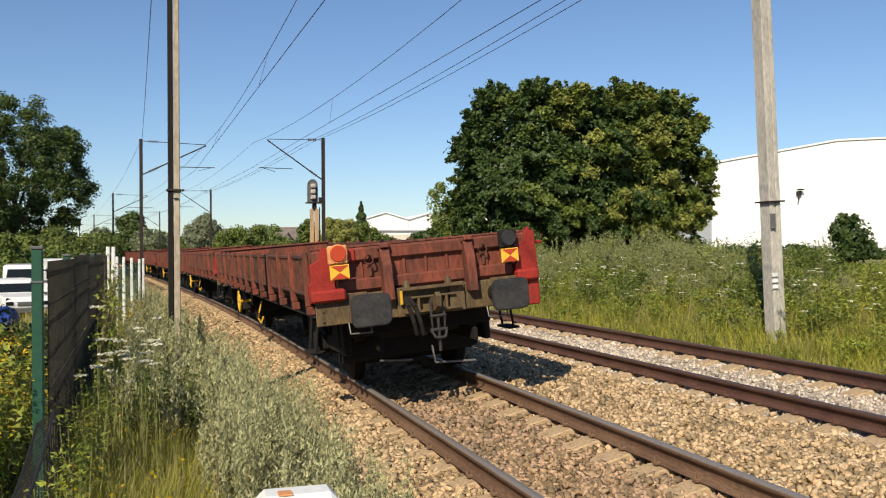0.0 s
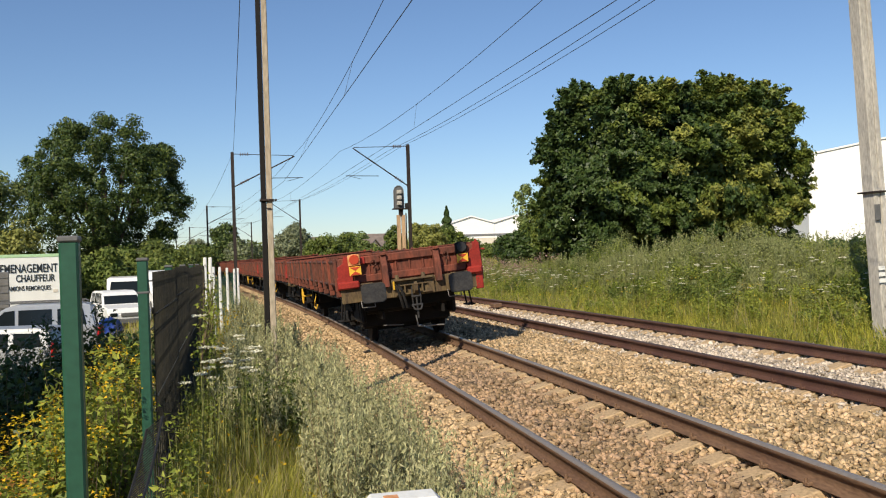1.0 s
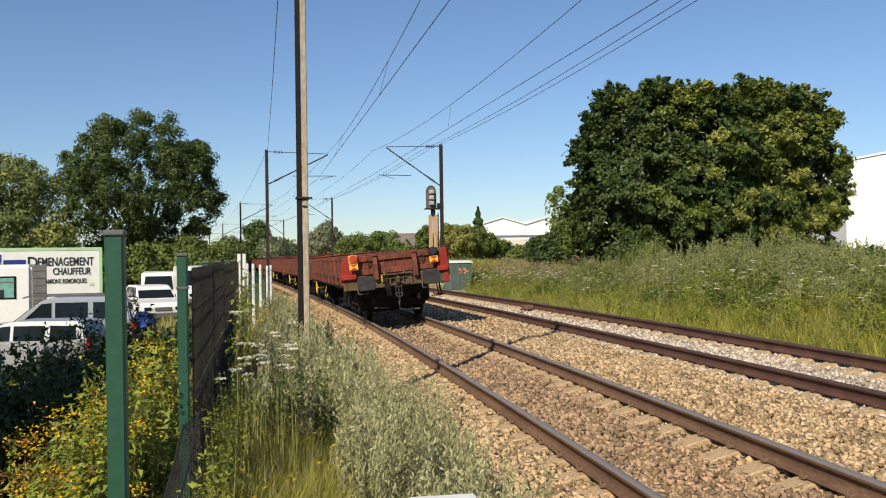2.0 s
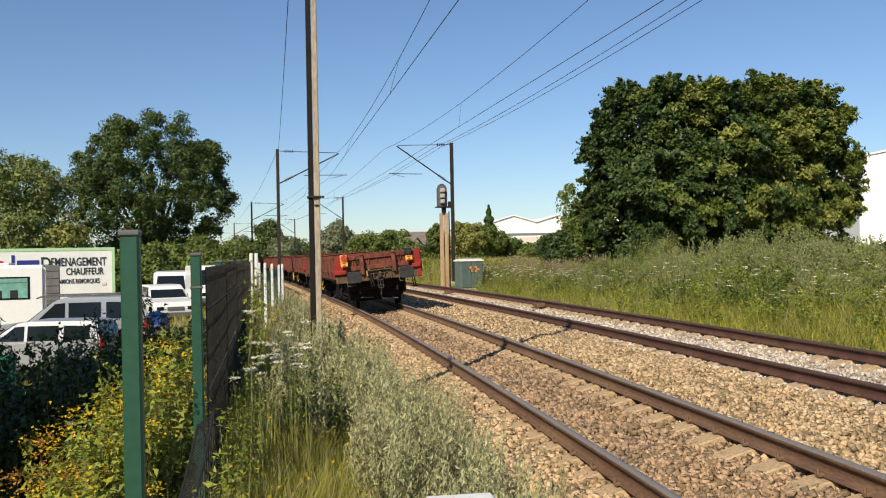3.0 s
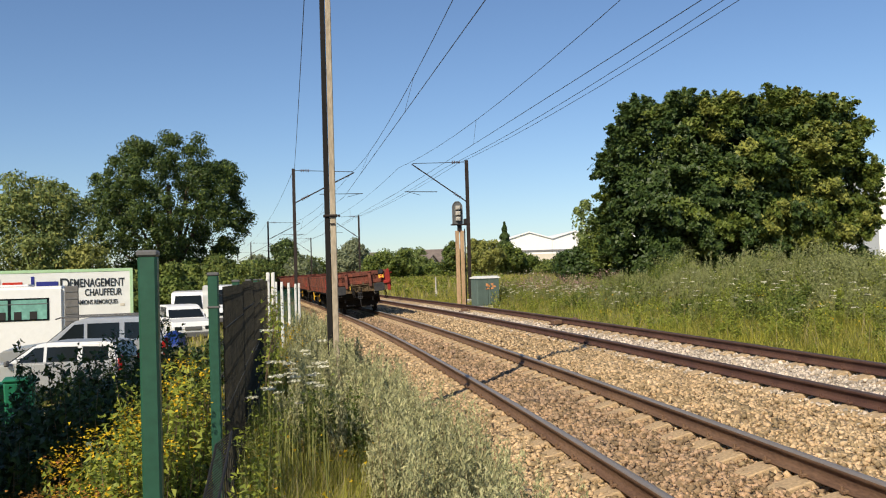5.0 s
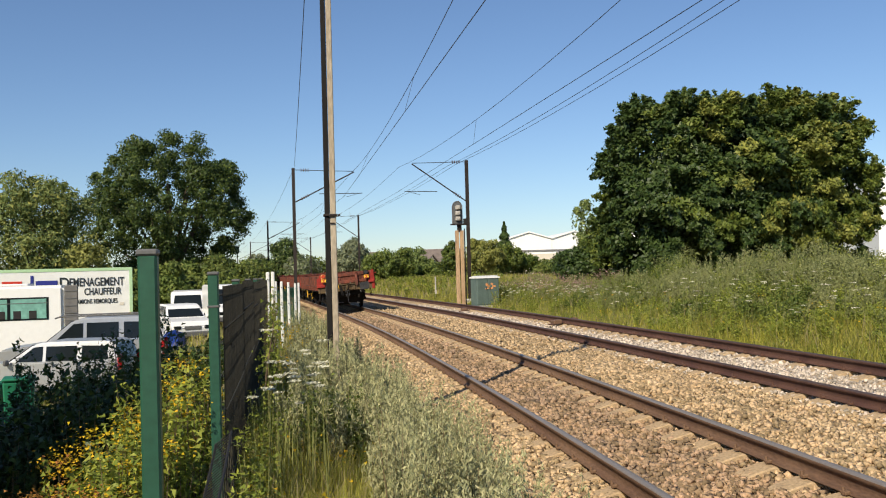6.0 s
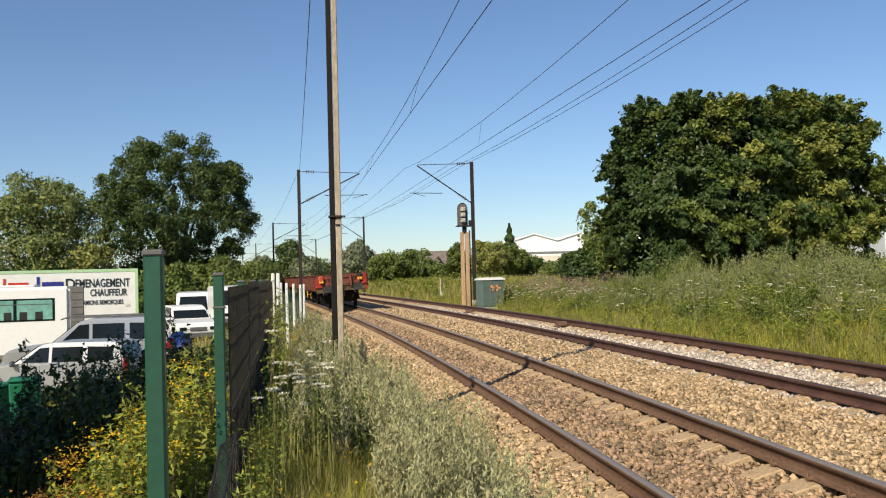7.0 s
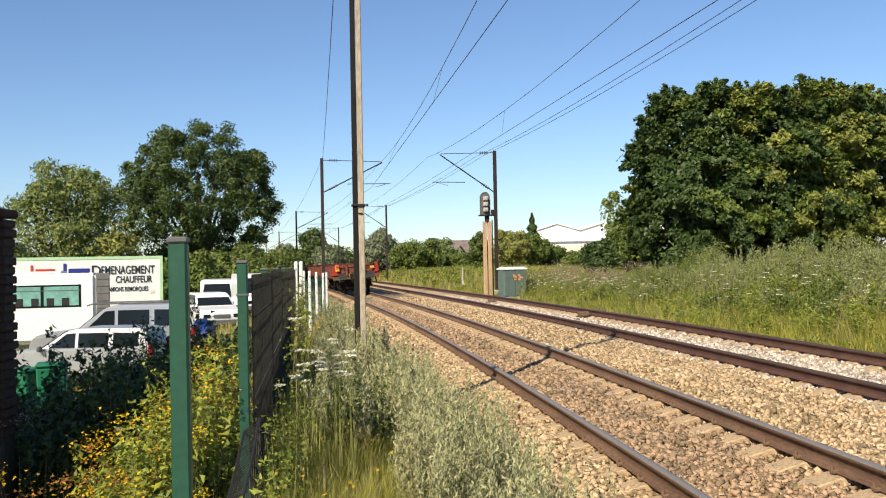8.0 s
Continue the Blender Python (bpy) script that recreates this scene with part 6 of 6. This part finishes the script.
def build_right_bank():
    sp = Soup()
    b, s, u = scatter(30000, 6, 62, 6.2, 9.0)
    grass(sp, b, 0.28, 0.006, 0, 1.0)
    b, s, u = scatter(3000, 14, 62, 6.6, 13)
    grass(sp, b, 0.70, 0.004, 1, 0.7)
    b, s, u = scatter(16000, 6, 24, 6.3, 11)
    grass(sp, b, 0.30, 0.008, 0, 1.3)
    b, s, u = scatter(14000, 6, 60, 9, 22)
    grass(sp, b, 0.42, 0.010, 0, 1.0)
    b, s, u = scatter(16000, 60, 150, 6.4, 20)
    grass(sp, b, 0.6, 0.020, 0, 0.9)
    b, s, u = scatter(6000, 60, 150, 6.4, 20)
    grass(sp, b, 0.7, 0.016, 1, 0.7)
    tagged(sp.ob("bank_grass", [M["grass"], M["straw"]]), "summer grass on the far bank", "grass", kind="stuff")
    sp = Soup()
    for s0, u0, r, h, n in ((25, 11.2, 2.9, 2.0, 90), (30, 12.0, 2.6, 1.6, 60), (21, 11.8, 2.2, 1.5, 46), (34, 9.6, 1.8, 1.35, 34), (28.5, 8.6, 1.2, 1.25, 22), (40, 9.6, 2.2, 1.0, 34), (18, 9.6, 1.6, 1.0, 24), (47, 9.5, 2.4, 1.1, 34)):
        a, f = RNG.random(n) * 6.283, np.sqrt(RNG.random(n))
        x, y = place_np(s0 + r * f * np.sin(a), u0 + r * f * np.cos(a))
        b = np.stack([x, y, ground_z(x, y)], 1)
        for ring in (0, 1, 2):
            pick = (f * 3).astype(int).clip(0, 2) == ring
            if pick.any():
                mugwort(sp, b[pick], h * (0.90 - 0.15 * ring), 8, 13, 5, 0.022, (0, 2, 1), 0.22)
    mounds(sp, 20, 15, 40, 7.6, 10.5, 1.0, 1.0, 1100, 0.034, 3)
    mounds(sp, 30, 13, 38, 7.5, 10.0, 0.8, 0.75, 800, 0.032, 3)
    mounds(sp, 24, 15, 36, 8.0, 12.0, 0.9, 1.15, 900, 0.024, 0)
    b, s, u = scatter(420, 14, 58, 7.4, 13.5)
    b = b[patchy(b, scale=0.3) > 0.9]
    bushy_weeds(sp, b, 0.72, 330, 0.020, 0.22, 0, 1, 0.7, -1.2, 3.4, 8, True)
    b, s, u = scatter(130, 18, 33, 8.6, 14)
    b = b[patchy(b + 17, scale=0.3) > 0.85]
    bushy_weeds(sp, b, 1.0, 560, 0.019, 0.20, 0, 1, 0.65, -1.3, 3.6, 10, True)
    b, s, u = scatter(110, 27, 44, 7.6, 10.5)
    b = b[patchy(b + 5, scale=0.4) > 0.85]
    bushy_weeds(sp, b, 0.8, 380, 0.021, 0.24, 0, 1, 0.7, -1.2, 3.4, 8, True)
    b, s, u = scatter(520, 8, 60, 6.6, 13)
    b = b[patchy(b + 40, scale=0.3) > 0.9]
    bushy_weeds(sp, b, 0.75, 240, 0.032, 0.45, 2, 1, 0.9, 0.1, 2.0, 7, True)
    b, s, u = scatter(420, 8, 50, 6.5, 9.2)
    bushy_weeds(sp, b, 0.42, 110, 0.026, 0.8, 2, 1, 0.9, 0.1, 2.0, 6, True)
    mounds(sp, 36, 16, 56, 8.0, 11.5, 1.4, 1.0, 1500, 0.030, (0.35, 0.0, 0.65))
    mounds(sp, 34, 20, 36, 10.0, 15, 1.9, 1.6, 2400, 0.028, (0.75, 0.0, 0.25))
    mounds(sp, 16, 16, 38, 9.0, 13.5, 1.7, 1.35, 2200, 0.035, 3)
    mounds(sp, 34, 10, 50, 7.0, 9.2, 1.0, 0.6, 800, 0.032, (0.1, 0.0, 0.9))
    mounds(sp, 46, 8, 26, 7.4, 15, 1.1, 0.55, 900, 0.030, (0.1, 0.0, 0.9))
    mounds(sp, 22, 10, 28, 10, 19, 1.6, 0.75, 1100, 0.045, (0.2, 0.0, 0.8))
    b, s, u = scatter(260, 60, 140, 7, 14)
    bushy_weeds(sp, b, 0.9, 90, 0.08, 0.5, 2, 1, 0.9, shoots=6, clumps=True)
    b, s, u = scatter(160, 8, 26, 9, 20)
    bushy_weeds(sp, b, 0.5, 220, 0.035, 0.6, 2, 1, 0.9, shoots=7, clumps=True)
    tagged(sp.ob("bank_weeds", [M["mugwort_green"], M["stem"], M["nettle"], M["leaf"]]), "grey-green and leafy weeds on the far bank", "weeds", kind="stuff")
    sp = Soup()
    b, s, u = scatter(240, 10, 60, 6.9, 12.5)
    b = b[patchy(b + 70, scale=0.35) > 0.95]
    umbels(sp, b, 1.1, 0.055, 0, 1, 14)
    b, s, u = scatter(260, 9, 50, 6.7, 9.0)
    b = b[patchy(b + 30, scale=0.35) > 0.9]
    umbels(sp, b, 0.8, 0.065, 0, 1, 18)
    b, s, u = scatter(60, 12, 27, 7.2, 10.5)
    umbels(sp, b, 1.05, 0.075, 0, 1, 20)
    b, s, u = scatter(90, 12, 50, 6.7, 9.5)
    flowers(sp, b, 0.6, 2, 1, 8, 0.016, 0.10)
    b, s, u = scatter(110, 30, 45, 7.3, 9.4)
    umbels(sp, b, 0.75, 0.07, 0, 1, 18)
    b, s, u = scatter(120, 34, 47, 7.6, 10.5)
    flowers(sp, b, 0.95, 3, 1, 26, 0.022, 0.14)
    tagged(sp.ob("bank_flowers", [M["umbel"], M["stem"], M["gold"], M["pink"]]), "white umbels scattered over the far bank", "flowers", kind="stuff")


build_verge()
build_left_weeds()
build_right_bank()


def big_right_tree():
    x, y = 16.5, 41.0
    g = gz(x, y)
    th = empty("broad_tree", "broad dense leafy tree with several stems and ivy", "tree", at=pose(x, y, g))
    sp = Soup()
    cen = []
    # body, centre and half-sizes, number of sprays, shares of the three leaves
    for c, rad, count, share in (((-2.85, 0, 4.5), (3.25, 3.3, 4.3), 280, (0.18, 0.80, 0.02)),
                                 ((3.2, 0.2, 4.35), (3.45, 3.3, 4.3), 320, (0.50, 0.18, 0.32)),
                                 ((0.5, -0.4, 4.95), (3.3, 3.4, 3.95), 190, (0.46, 0.26, 0.28))):
        c, rad = np.array(c), np.array(rad)
        d = rand_dirs(count)
        d = d / (np.abs(d) ** 4.5).sum(1, keepdims=True) ** (1 / 4.5)
        centres = c + d * rad * (0.62 + 0.34 * RNG.random((count, 1)) ** 0.6)
        for q, out in zip(centres, unit(d + [0, 0, 0.35])):
            slot = RNG.choice(3, p=share)
            # each bough ends in a few sprays of uneven length, thinning towards their tips
            for _ in range(4):
                way = unit(out + RNG.normal(0, 0.75, 3))
                long = 0.35 + 0.75 * RNG.random()
                m = int(150 * long + 45)
                f = RNG.random((m, 1)) ** 0.8
                pts = q + way * long * f + RNG.normal(0, 1.0, (m, 3)) * (0.22 * (1.15 - f)) * [1.1, 1.1, 0.75]
                pts[:, 2] -= 0.12 * f[:, 0] ** 2 * long
                leaves_at(sp, pts, out * 0.8 + [0, 0, 0.35] + RNG.normal(0, 0.35, (m, 3)), 0.108, slot, 0.35, 1.9)
        cen += list(centres)
        # an inner mass of dark leaves: the crown's inner shade put into the colour
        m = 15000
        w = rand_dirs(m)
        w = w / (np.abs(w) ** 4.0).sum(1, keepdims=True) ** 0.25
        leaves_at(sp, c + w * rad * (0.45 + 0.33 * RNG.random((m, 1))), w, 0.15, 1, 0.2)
    # upright leading shoots along the top
    for k in range(46):
        x0, y0 = -5.2 + 10.8 * RNG.random(), -2.6 + 5.0 * RNG.random()
        z0 = 8.35 - 0.9 * (abs(x0 - 0.3) / 6.2) ** 3
        m = 60
        f = RNG.random((m, 1))
        pts = np.array([x0, y0, z0]) + f * np.array([0.15 * RNG.normal(), 0, 0.55 + 0.5 * RNG.random()]) + RNG.normal(0, 0.15, (m, 3)) * (1.1 - f)
        leaves_at(sp, pts, RNG.normal(size=(m, 3)), 0.10, int(RNG.choice(2, p=(0.6, 0.4))), 0.1, 1.9)
    bm = bmesh.new()
    for i, (dx, dy) in enumerate(((-2.4, 0), (0.2, 0.3), (2.3, -0.2), (4.2, 0.1))):
        rod(bm, (dx, dy, -0.3), (dx * 1.1, dy, 3.2), 0.24, 0.17, n=9)
        for q in cen[i::40][:9]:
            a = Vector((dx * 1.1, dy, 2.2 + random.random()))
            mid = a.lerp(Vector(q), 0.55) + Vector((0, 0, 0.4))
            rod(bm, a, mid, 0.11, 0.06, n=6)
            rod(bm, mid, q, 0.06, 0.015, n=5)
    part("trunk", bm, M["bark"], th)
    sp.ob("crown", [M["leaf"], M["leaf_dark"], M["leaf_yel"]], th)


big_right_tree()
tree(11.0, 43.8, 4.2, 3.6, "young bushy tree at the edge of the bank", "leaf", 11000, 0.10, 0.10, 0.10, 26, 0.3, group="bank trees")
tree(10.4, 44.8, 5.6, 2.2, "thin young ash with an open crown", "leaf_far", 2600, 0.11, 0.06, 0.35, 18, 0.26, group="bank trees")
tree(9.5, 44.0, 3.0, 3.2, "low dark bush in front of the trees", "leaf_dark", 16000, 0.09, 0.08, 0.03, 44, 0.22, category="bush", name="bush", group="bank bushes")
tree(15.4, 20.8, 2.85, 1.35, "young sapling on the bank with open crown", "leaf_dark", 3600, 0.085, 0.05, 0.12, 18, 0.28, group="bank trees")
# the tall tree over the car park, its neighbours and the hedge
tree(-18.1, 87.5, 16.4, 16.0, "tall spreading ash tree with an open dark crown", "leaf_dark", 95000, 0.14, 0.5, 0.14, 300, 0.10, mats=["leaf_dark", "leaf"], group="trees over the car park", fill=0.06)
tree(-26.3, 74.0, 10.9, 9.6, "rounded tree beside the tall ash", "leaf", 34000, 0.145, 0.3, 0.12, 150, 0.15, mats=["leaf_far", "sallow"], group="trees over the car park")
tree(-30.5, 66.0, 7.0, 8.0, "dense green tree behind the truck", "leaf_far", 30000, 0.14, 0.3, 0.06, 130, 0.15, mats=["leaf_far", "hedge"], group="trees over the car park")
tree(-20.5, 68.5, 6.0, 3.4, "pale green young tree behind the truck", "sallow", 8000, 0.15, 0.12, 0.08, 24, 0.26, group="trees over the car park")
tree(-37.0, 70.0, 8.5, 9.0, "tree at the edge of the car park", "leaf", 12000, 0.24, 0.3, 0.1, 102, 0.17, group="trees over the car park")
tree(-11.4, 190.0, 11.2, 6.4, "dark round tree far down the line", "leaf_dark", 14000, 0.26, 0.25, 0.1, 50, 0.2, mats=["leaf_dark", "leaf_far"], group="distant trees")


def hedge(name, pts, h, w, n, size, material, label, base=None):
    sp = Soup()
    for (x0, y0), (x1, y1) in zip(pts, pts[1:]):
        L = math.hypot(x1 - x0, y1 - y0)
        m = max(2, int(L / (w * 0.7)))
        for k in range(m):
            f = (k + RNG.random()) / m
            x, y = x0 + (x1 - x0) * f, y0 + (y1 - y0) * f
            g = gz(x, y) if base is None else base
            hh = h * (0.75 + 0.4 * RNG.random())
            leaf_cloud(sp, (x + RNG.normal(0, .3), y + RNG.normal(0, .3), g + hh * 0.48), (w * 0.75, w * 0.6, hh * 0.55), max(60, n // m), size, 0, 12, 0.38)
    return tagged(sp.ob(name, M[material]), label, "hedge", kind="stuff")


hedge("hedge", [(-48, 66), (-34, 63), (-22, 65), (-14.0, 76), (-11.6, 90)], 4.4, 4.5, 36000, 0.19, "hedge", "tall overgrown hedge along the car park")
hedge("hedge", [(-9.6, 70), (-9.8, 92)], 3.6, 2.6, 14000, 0.15, "hedge", "overgrown hedge beside the line")

# ---- distance ----
def barn(name, label, x, y, L, D, eave, ridge, turn, wall, roof, n=1, base=None, category="warehouse", skirt=None):
    """A hall with n gables towards -y."""
    g = gz(x, y) if base is None else base
    th = empty(name, label, category, at=pose(x, y, g, 0, 0, turn))
    w = L / n
    for k in range(n):
        c = -L / 2 + w * (k + 0.5)
        bm = bmesh.new()
        prism(bm, [(c - w / 2 + .02, -0.3), (c + w / 2 - .02, -0.3), (c + w / 2 - .02, eave), (c, ridge), (c - w / 2 + .02, eave)], 0, D)
        part("wall", bm, M[wall], th)
        for sx in (-1, 1):
            bm = bmesh.new()
            t = 0.18
            prism(bm, [(c, ridge + 0.03), (c + sx * (w / 2 + 0.02), eave + 0.03), (c + sx * (w / 2 + 0.02), eave + 0.03 + t), (c, ridge + 0.03 + t)], -0.25, D + 0.25)
            part("roof", bm, M[roof], th)
    if skirt:
        bm = bmesh.new()
        box(bm, (0, -0.06, skirt / 2), (L, 0.10, skirt), 0.01)
        part("plinth", bm, M["cream"], th)
        bm = bmesh.new()
        box(bm, (0, -0.08, skirt + 0.5), (L, 0.14, 0.28), 0.01)
        part("gutter", bm, M["slate"], th)
    return th


def big_hall():
    """The white hall behind the bank: a long low-pitched gable."""
    g = 0.9
    th = empty("white_hall", "large plain white clad industrial hall with a shallow gable", "warehouse", at=pose(52.6, 61.2, g, 0, 0, -17))
    bm = bmesh.new()
    prism(bm, [(-12.7, -0.4), (34, -0.4), (34, 9.2), (20, 10.25), (4, 10.2), (-2, 9.95), (-12.7, 8.05)], 0, 60)
    part("wall", bm, M["cladding"], th)
    bm = bmesh.new()
    for a, b in (((-12.75, 8.08), (-2, 9.98)), ((-2, 9.98), (4, 10.23)), ((4, 10.23), (20, 10.28)), ((20, 10.28), (34.05, 9.23))):
        prism(bm, [a, b, (b[0], b[1] + 0.16), (a[0], a[1] + 0.16)], -0.12, 60.1)
    part("roof_edge", bm, M["white"], th)
    for k in range(15):
        bm = bmesh.new()
        x = -12.0 + 3.1 * k
        h = float(np.interp(x, [-12.7, -2, 4, 20, 34], [8.0, 9.9, 10.15, 10.2, 9.15]))
        box(bm, (x, -0.015, h / 2 - 0.2), (0.05, 0.03, h + 0.3), 0)
        part("panel_joint", bm, M["cladding"], th)
    bm = bmesh.new()
    box(bm, (5.5, 6, 10.5), (5.0, 3, 0.7), 0.05)
    part("roof_light", bm, M["cladding"], th)
    bm = bmesh.new()
    box(bm, (-5.35, -0.2, 5.55), (0.42, 0.3, 0.42), 0.08)
    box(bm, (-5.25, -0.35, 5.85), (0.5, 0.4, 0.12), 0.04)
    rod(bm, (-5.35, -0.25, 5.5), (-5.5, -0.45, 4.95), 0.09, 0.06, n=8)
    part("wall_lamp", bm, M["black"], th, "black wall lamp")


big_hall()
hedge("hedge", [(24, 46), (44, 50), (76, 44)], 0.8, 2.2, 26000, 0.12, "leaf_dark", "low dark hedge before the white hall")
barn("factory_hall", "white factory with a row of shallow gables", 36.5, 137.0, 22.2, 30, 6.3, 7.4, -3, "cladding", "cladding", 3, base=0.4, skirt=4.0)
barn("factory_hall", "grey-roofed rear range of the factory", 48.5, 168.0, 20, 10, 6.9, 8.9, -3, "cream", "slate", 1, base=0.4)
barn("house", "cream house with a brown tiled roof", 15.0, 150.0, 9, 9, 2.3, 4.4, 62, "cream", "roof", 1, base=0.4, category="house")
barn("house", "low house with a tiled roof behind trees", 7.2, 165.0, 12, 4, 3.6, 5.6, 80, "cream", "roof", 1, base=0.2, category="house")
barn("house", "distant house with a tiled roof", 26.0, 190.0, 12, 8, 3.4, 6.4, 80, "cream", "roof", 1, base=0.4, category="house")


def conifer(x, y, top, width, label):
    """Tiers of drooping sprays that narrow to a point."""
    g = gz(x, y)
    h = top - g
    th = empty("conifer", label, "tree", "distant trees", at=pose(x, y, g))
    bm = bmesh.new()
    rod(bm, (0, 0, -0.2), (0, 0, h * 0.96), 0.16, 0.02, n=8)
    part("trunk", bm, M["bark"], th)
    sp = Soup()
    n = 9000
    f = RNG.random(n) ** 0.75
    a = RNG.random(n) * 6.283
    tier = 0.72 + 0.28 * np.cos(f * 42.0 + 0.8 * np.sin(a * 3))
    r = width / 2 * (1.02 - f) * tier * (0.45 + 0.55 * RNG.random(n) ** 0.5)
    q = np.stack([np.cos(a) * r, np.sin(a) * r, 0.3 + f * (h - 0.3) - 0.15 * r], 1)
    leaves_at(sp, q, np.stack([np.cos(a), np.sin(a), 0.5 + 0 * a], 1), 0.15, 0, 0.3)
    sp.ob("crown", [M["leaf_dark"]], th)


conifer(21.2, 118.5, 8.5, 5.2, "narrow dark conifer with pointed crown")
tree(14.5, 99.0, 5.7, 5.0, "yellow-green willow with drooping crown", "sallow", 12000, 0.15, 0.2, 0.08, 44, 0.2, group="distant trees")
tree(17.8, 101.0, 5.5, 3.6, "leafy tree beside the willow", "leaf_far", 9000, 0.15, 0.2, 0.08, 40, 0.22, mats=["leaf", "leaf_far"], group="distant trees")
tree(9.9, 91.5, 5.2, 2.6, "slim dark tree behind the signal", "leaf_dark", 6500, 0.14, 0.12, 0.04, 34, 0.22, mats=["leaf", "leaf_dark"], group="distant trees")
tree(4.8, 112.0, 5.1, 7.5, "round dark tree across the line", "leaf_far", 15000, 0.18, 0.25, 0.04, 60, 0.2, mats=["leaf", "leaf_far"], group="distant trees")
tree(9.0, 122.0, 4.6, 6.0, "broad dark tree across the line", "leaf_far", 12000, 0.18, 0.25, 0.04, 50, 0.2, mats=["leaf_far", "leaf"], group="distant trees")
tree(0.4, 118.0, 6.9, 5.6, "silver-grey willow across the line", "leaf_grey", 13000, 0.18, 0.25, 0.06, 60, 0.19, group="distant trees")
tree(-7.0, 150.0, 5.4, 7.5, "grey-green tree far down the line", "leaf_grey", 10000, 0.22, 0.25, 0.05, 40, 0.22, mats=["leaf_grey", "leaf_far"], group="distant trees")
tree(-25.9, 300.0, 9.8, 12.0, "grey-green tree beyond the end of the curve", "leaf_grey", 9000, 0.36, 0.3, 0.05, 40, 0.22, group="distant trees")
tree(-25.0, 170.0, 6.5, 9.0, "pale tree at the end of the curve", "leaf_grey", 7920, 0.26, 0.25, 0.1, 26, 0.3, group="distant trees")
tree(14.6, 185.0, 7.4, 8.0, "large far tree on the skyline", "leaf_far", 9240, 0.28, 0.3, 0.05, 40, 0.22, group="distant trees")
hedge("far_hedge", [(-2.5, 128), (8, 118), (20, 104), (27, 96)], 2.4, 3.4, 24000, 0.16, "hedge", "hedge beyond the far track")
hedge("far_hedge", [(-40, 175), (-20, 200), (4, 210), (40, 215), (90, 190)], 6.0, 9.0, 16000, 0.45, "hedge", "far belt of trees on the skyline")
hedge("far_hedge", [(-16, 120), (-22, 160), (-30, 200)], 4.0, 5.0, 16000, 0.24, "leaf_grey", "scrub on the inner side of the curve")
hedge("far_hedge", [(24, 84), (33, 96), (42, 104)], 1.8, 3.0, 9000, 0.16, "hedge", "low hedge before the factory")


motions()
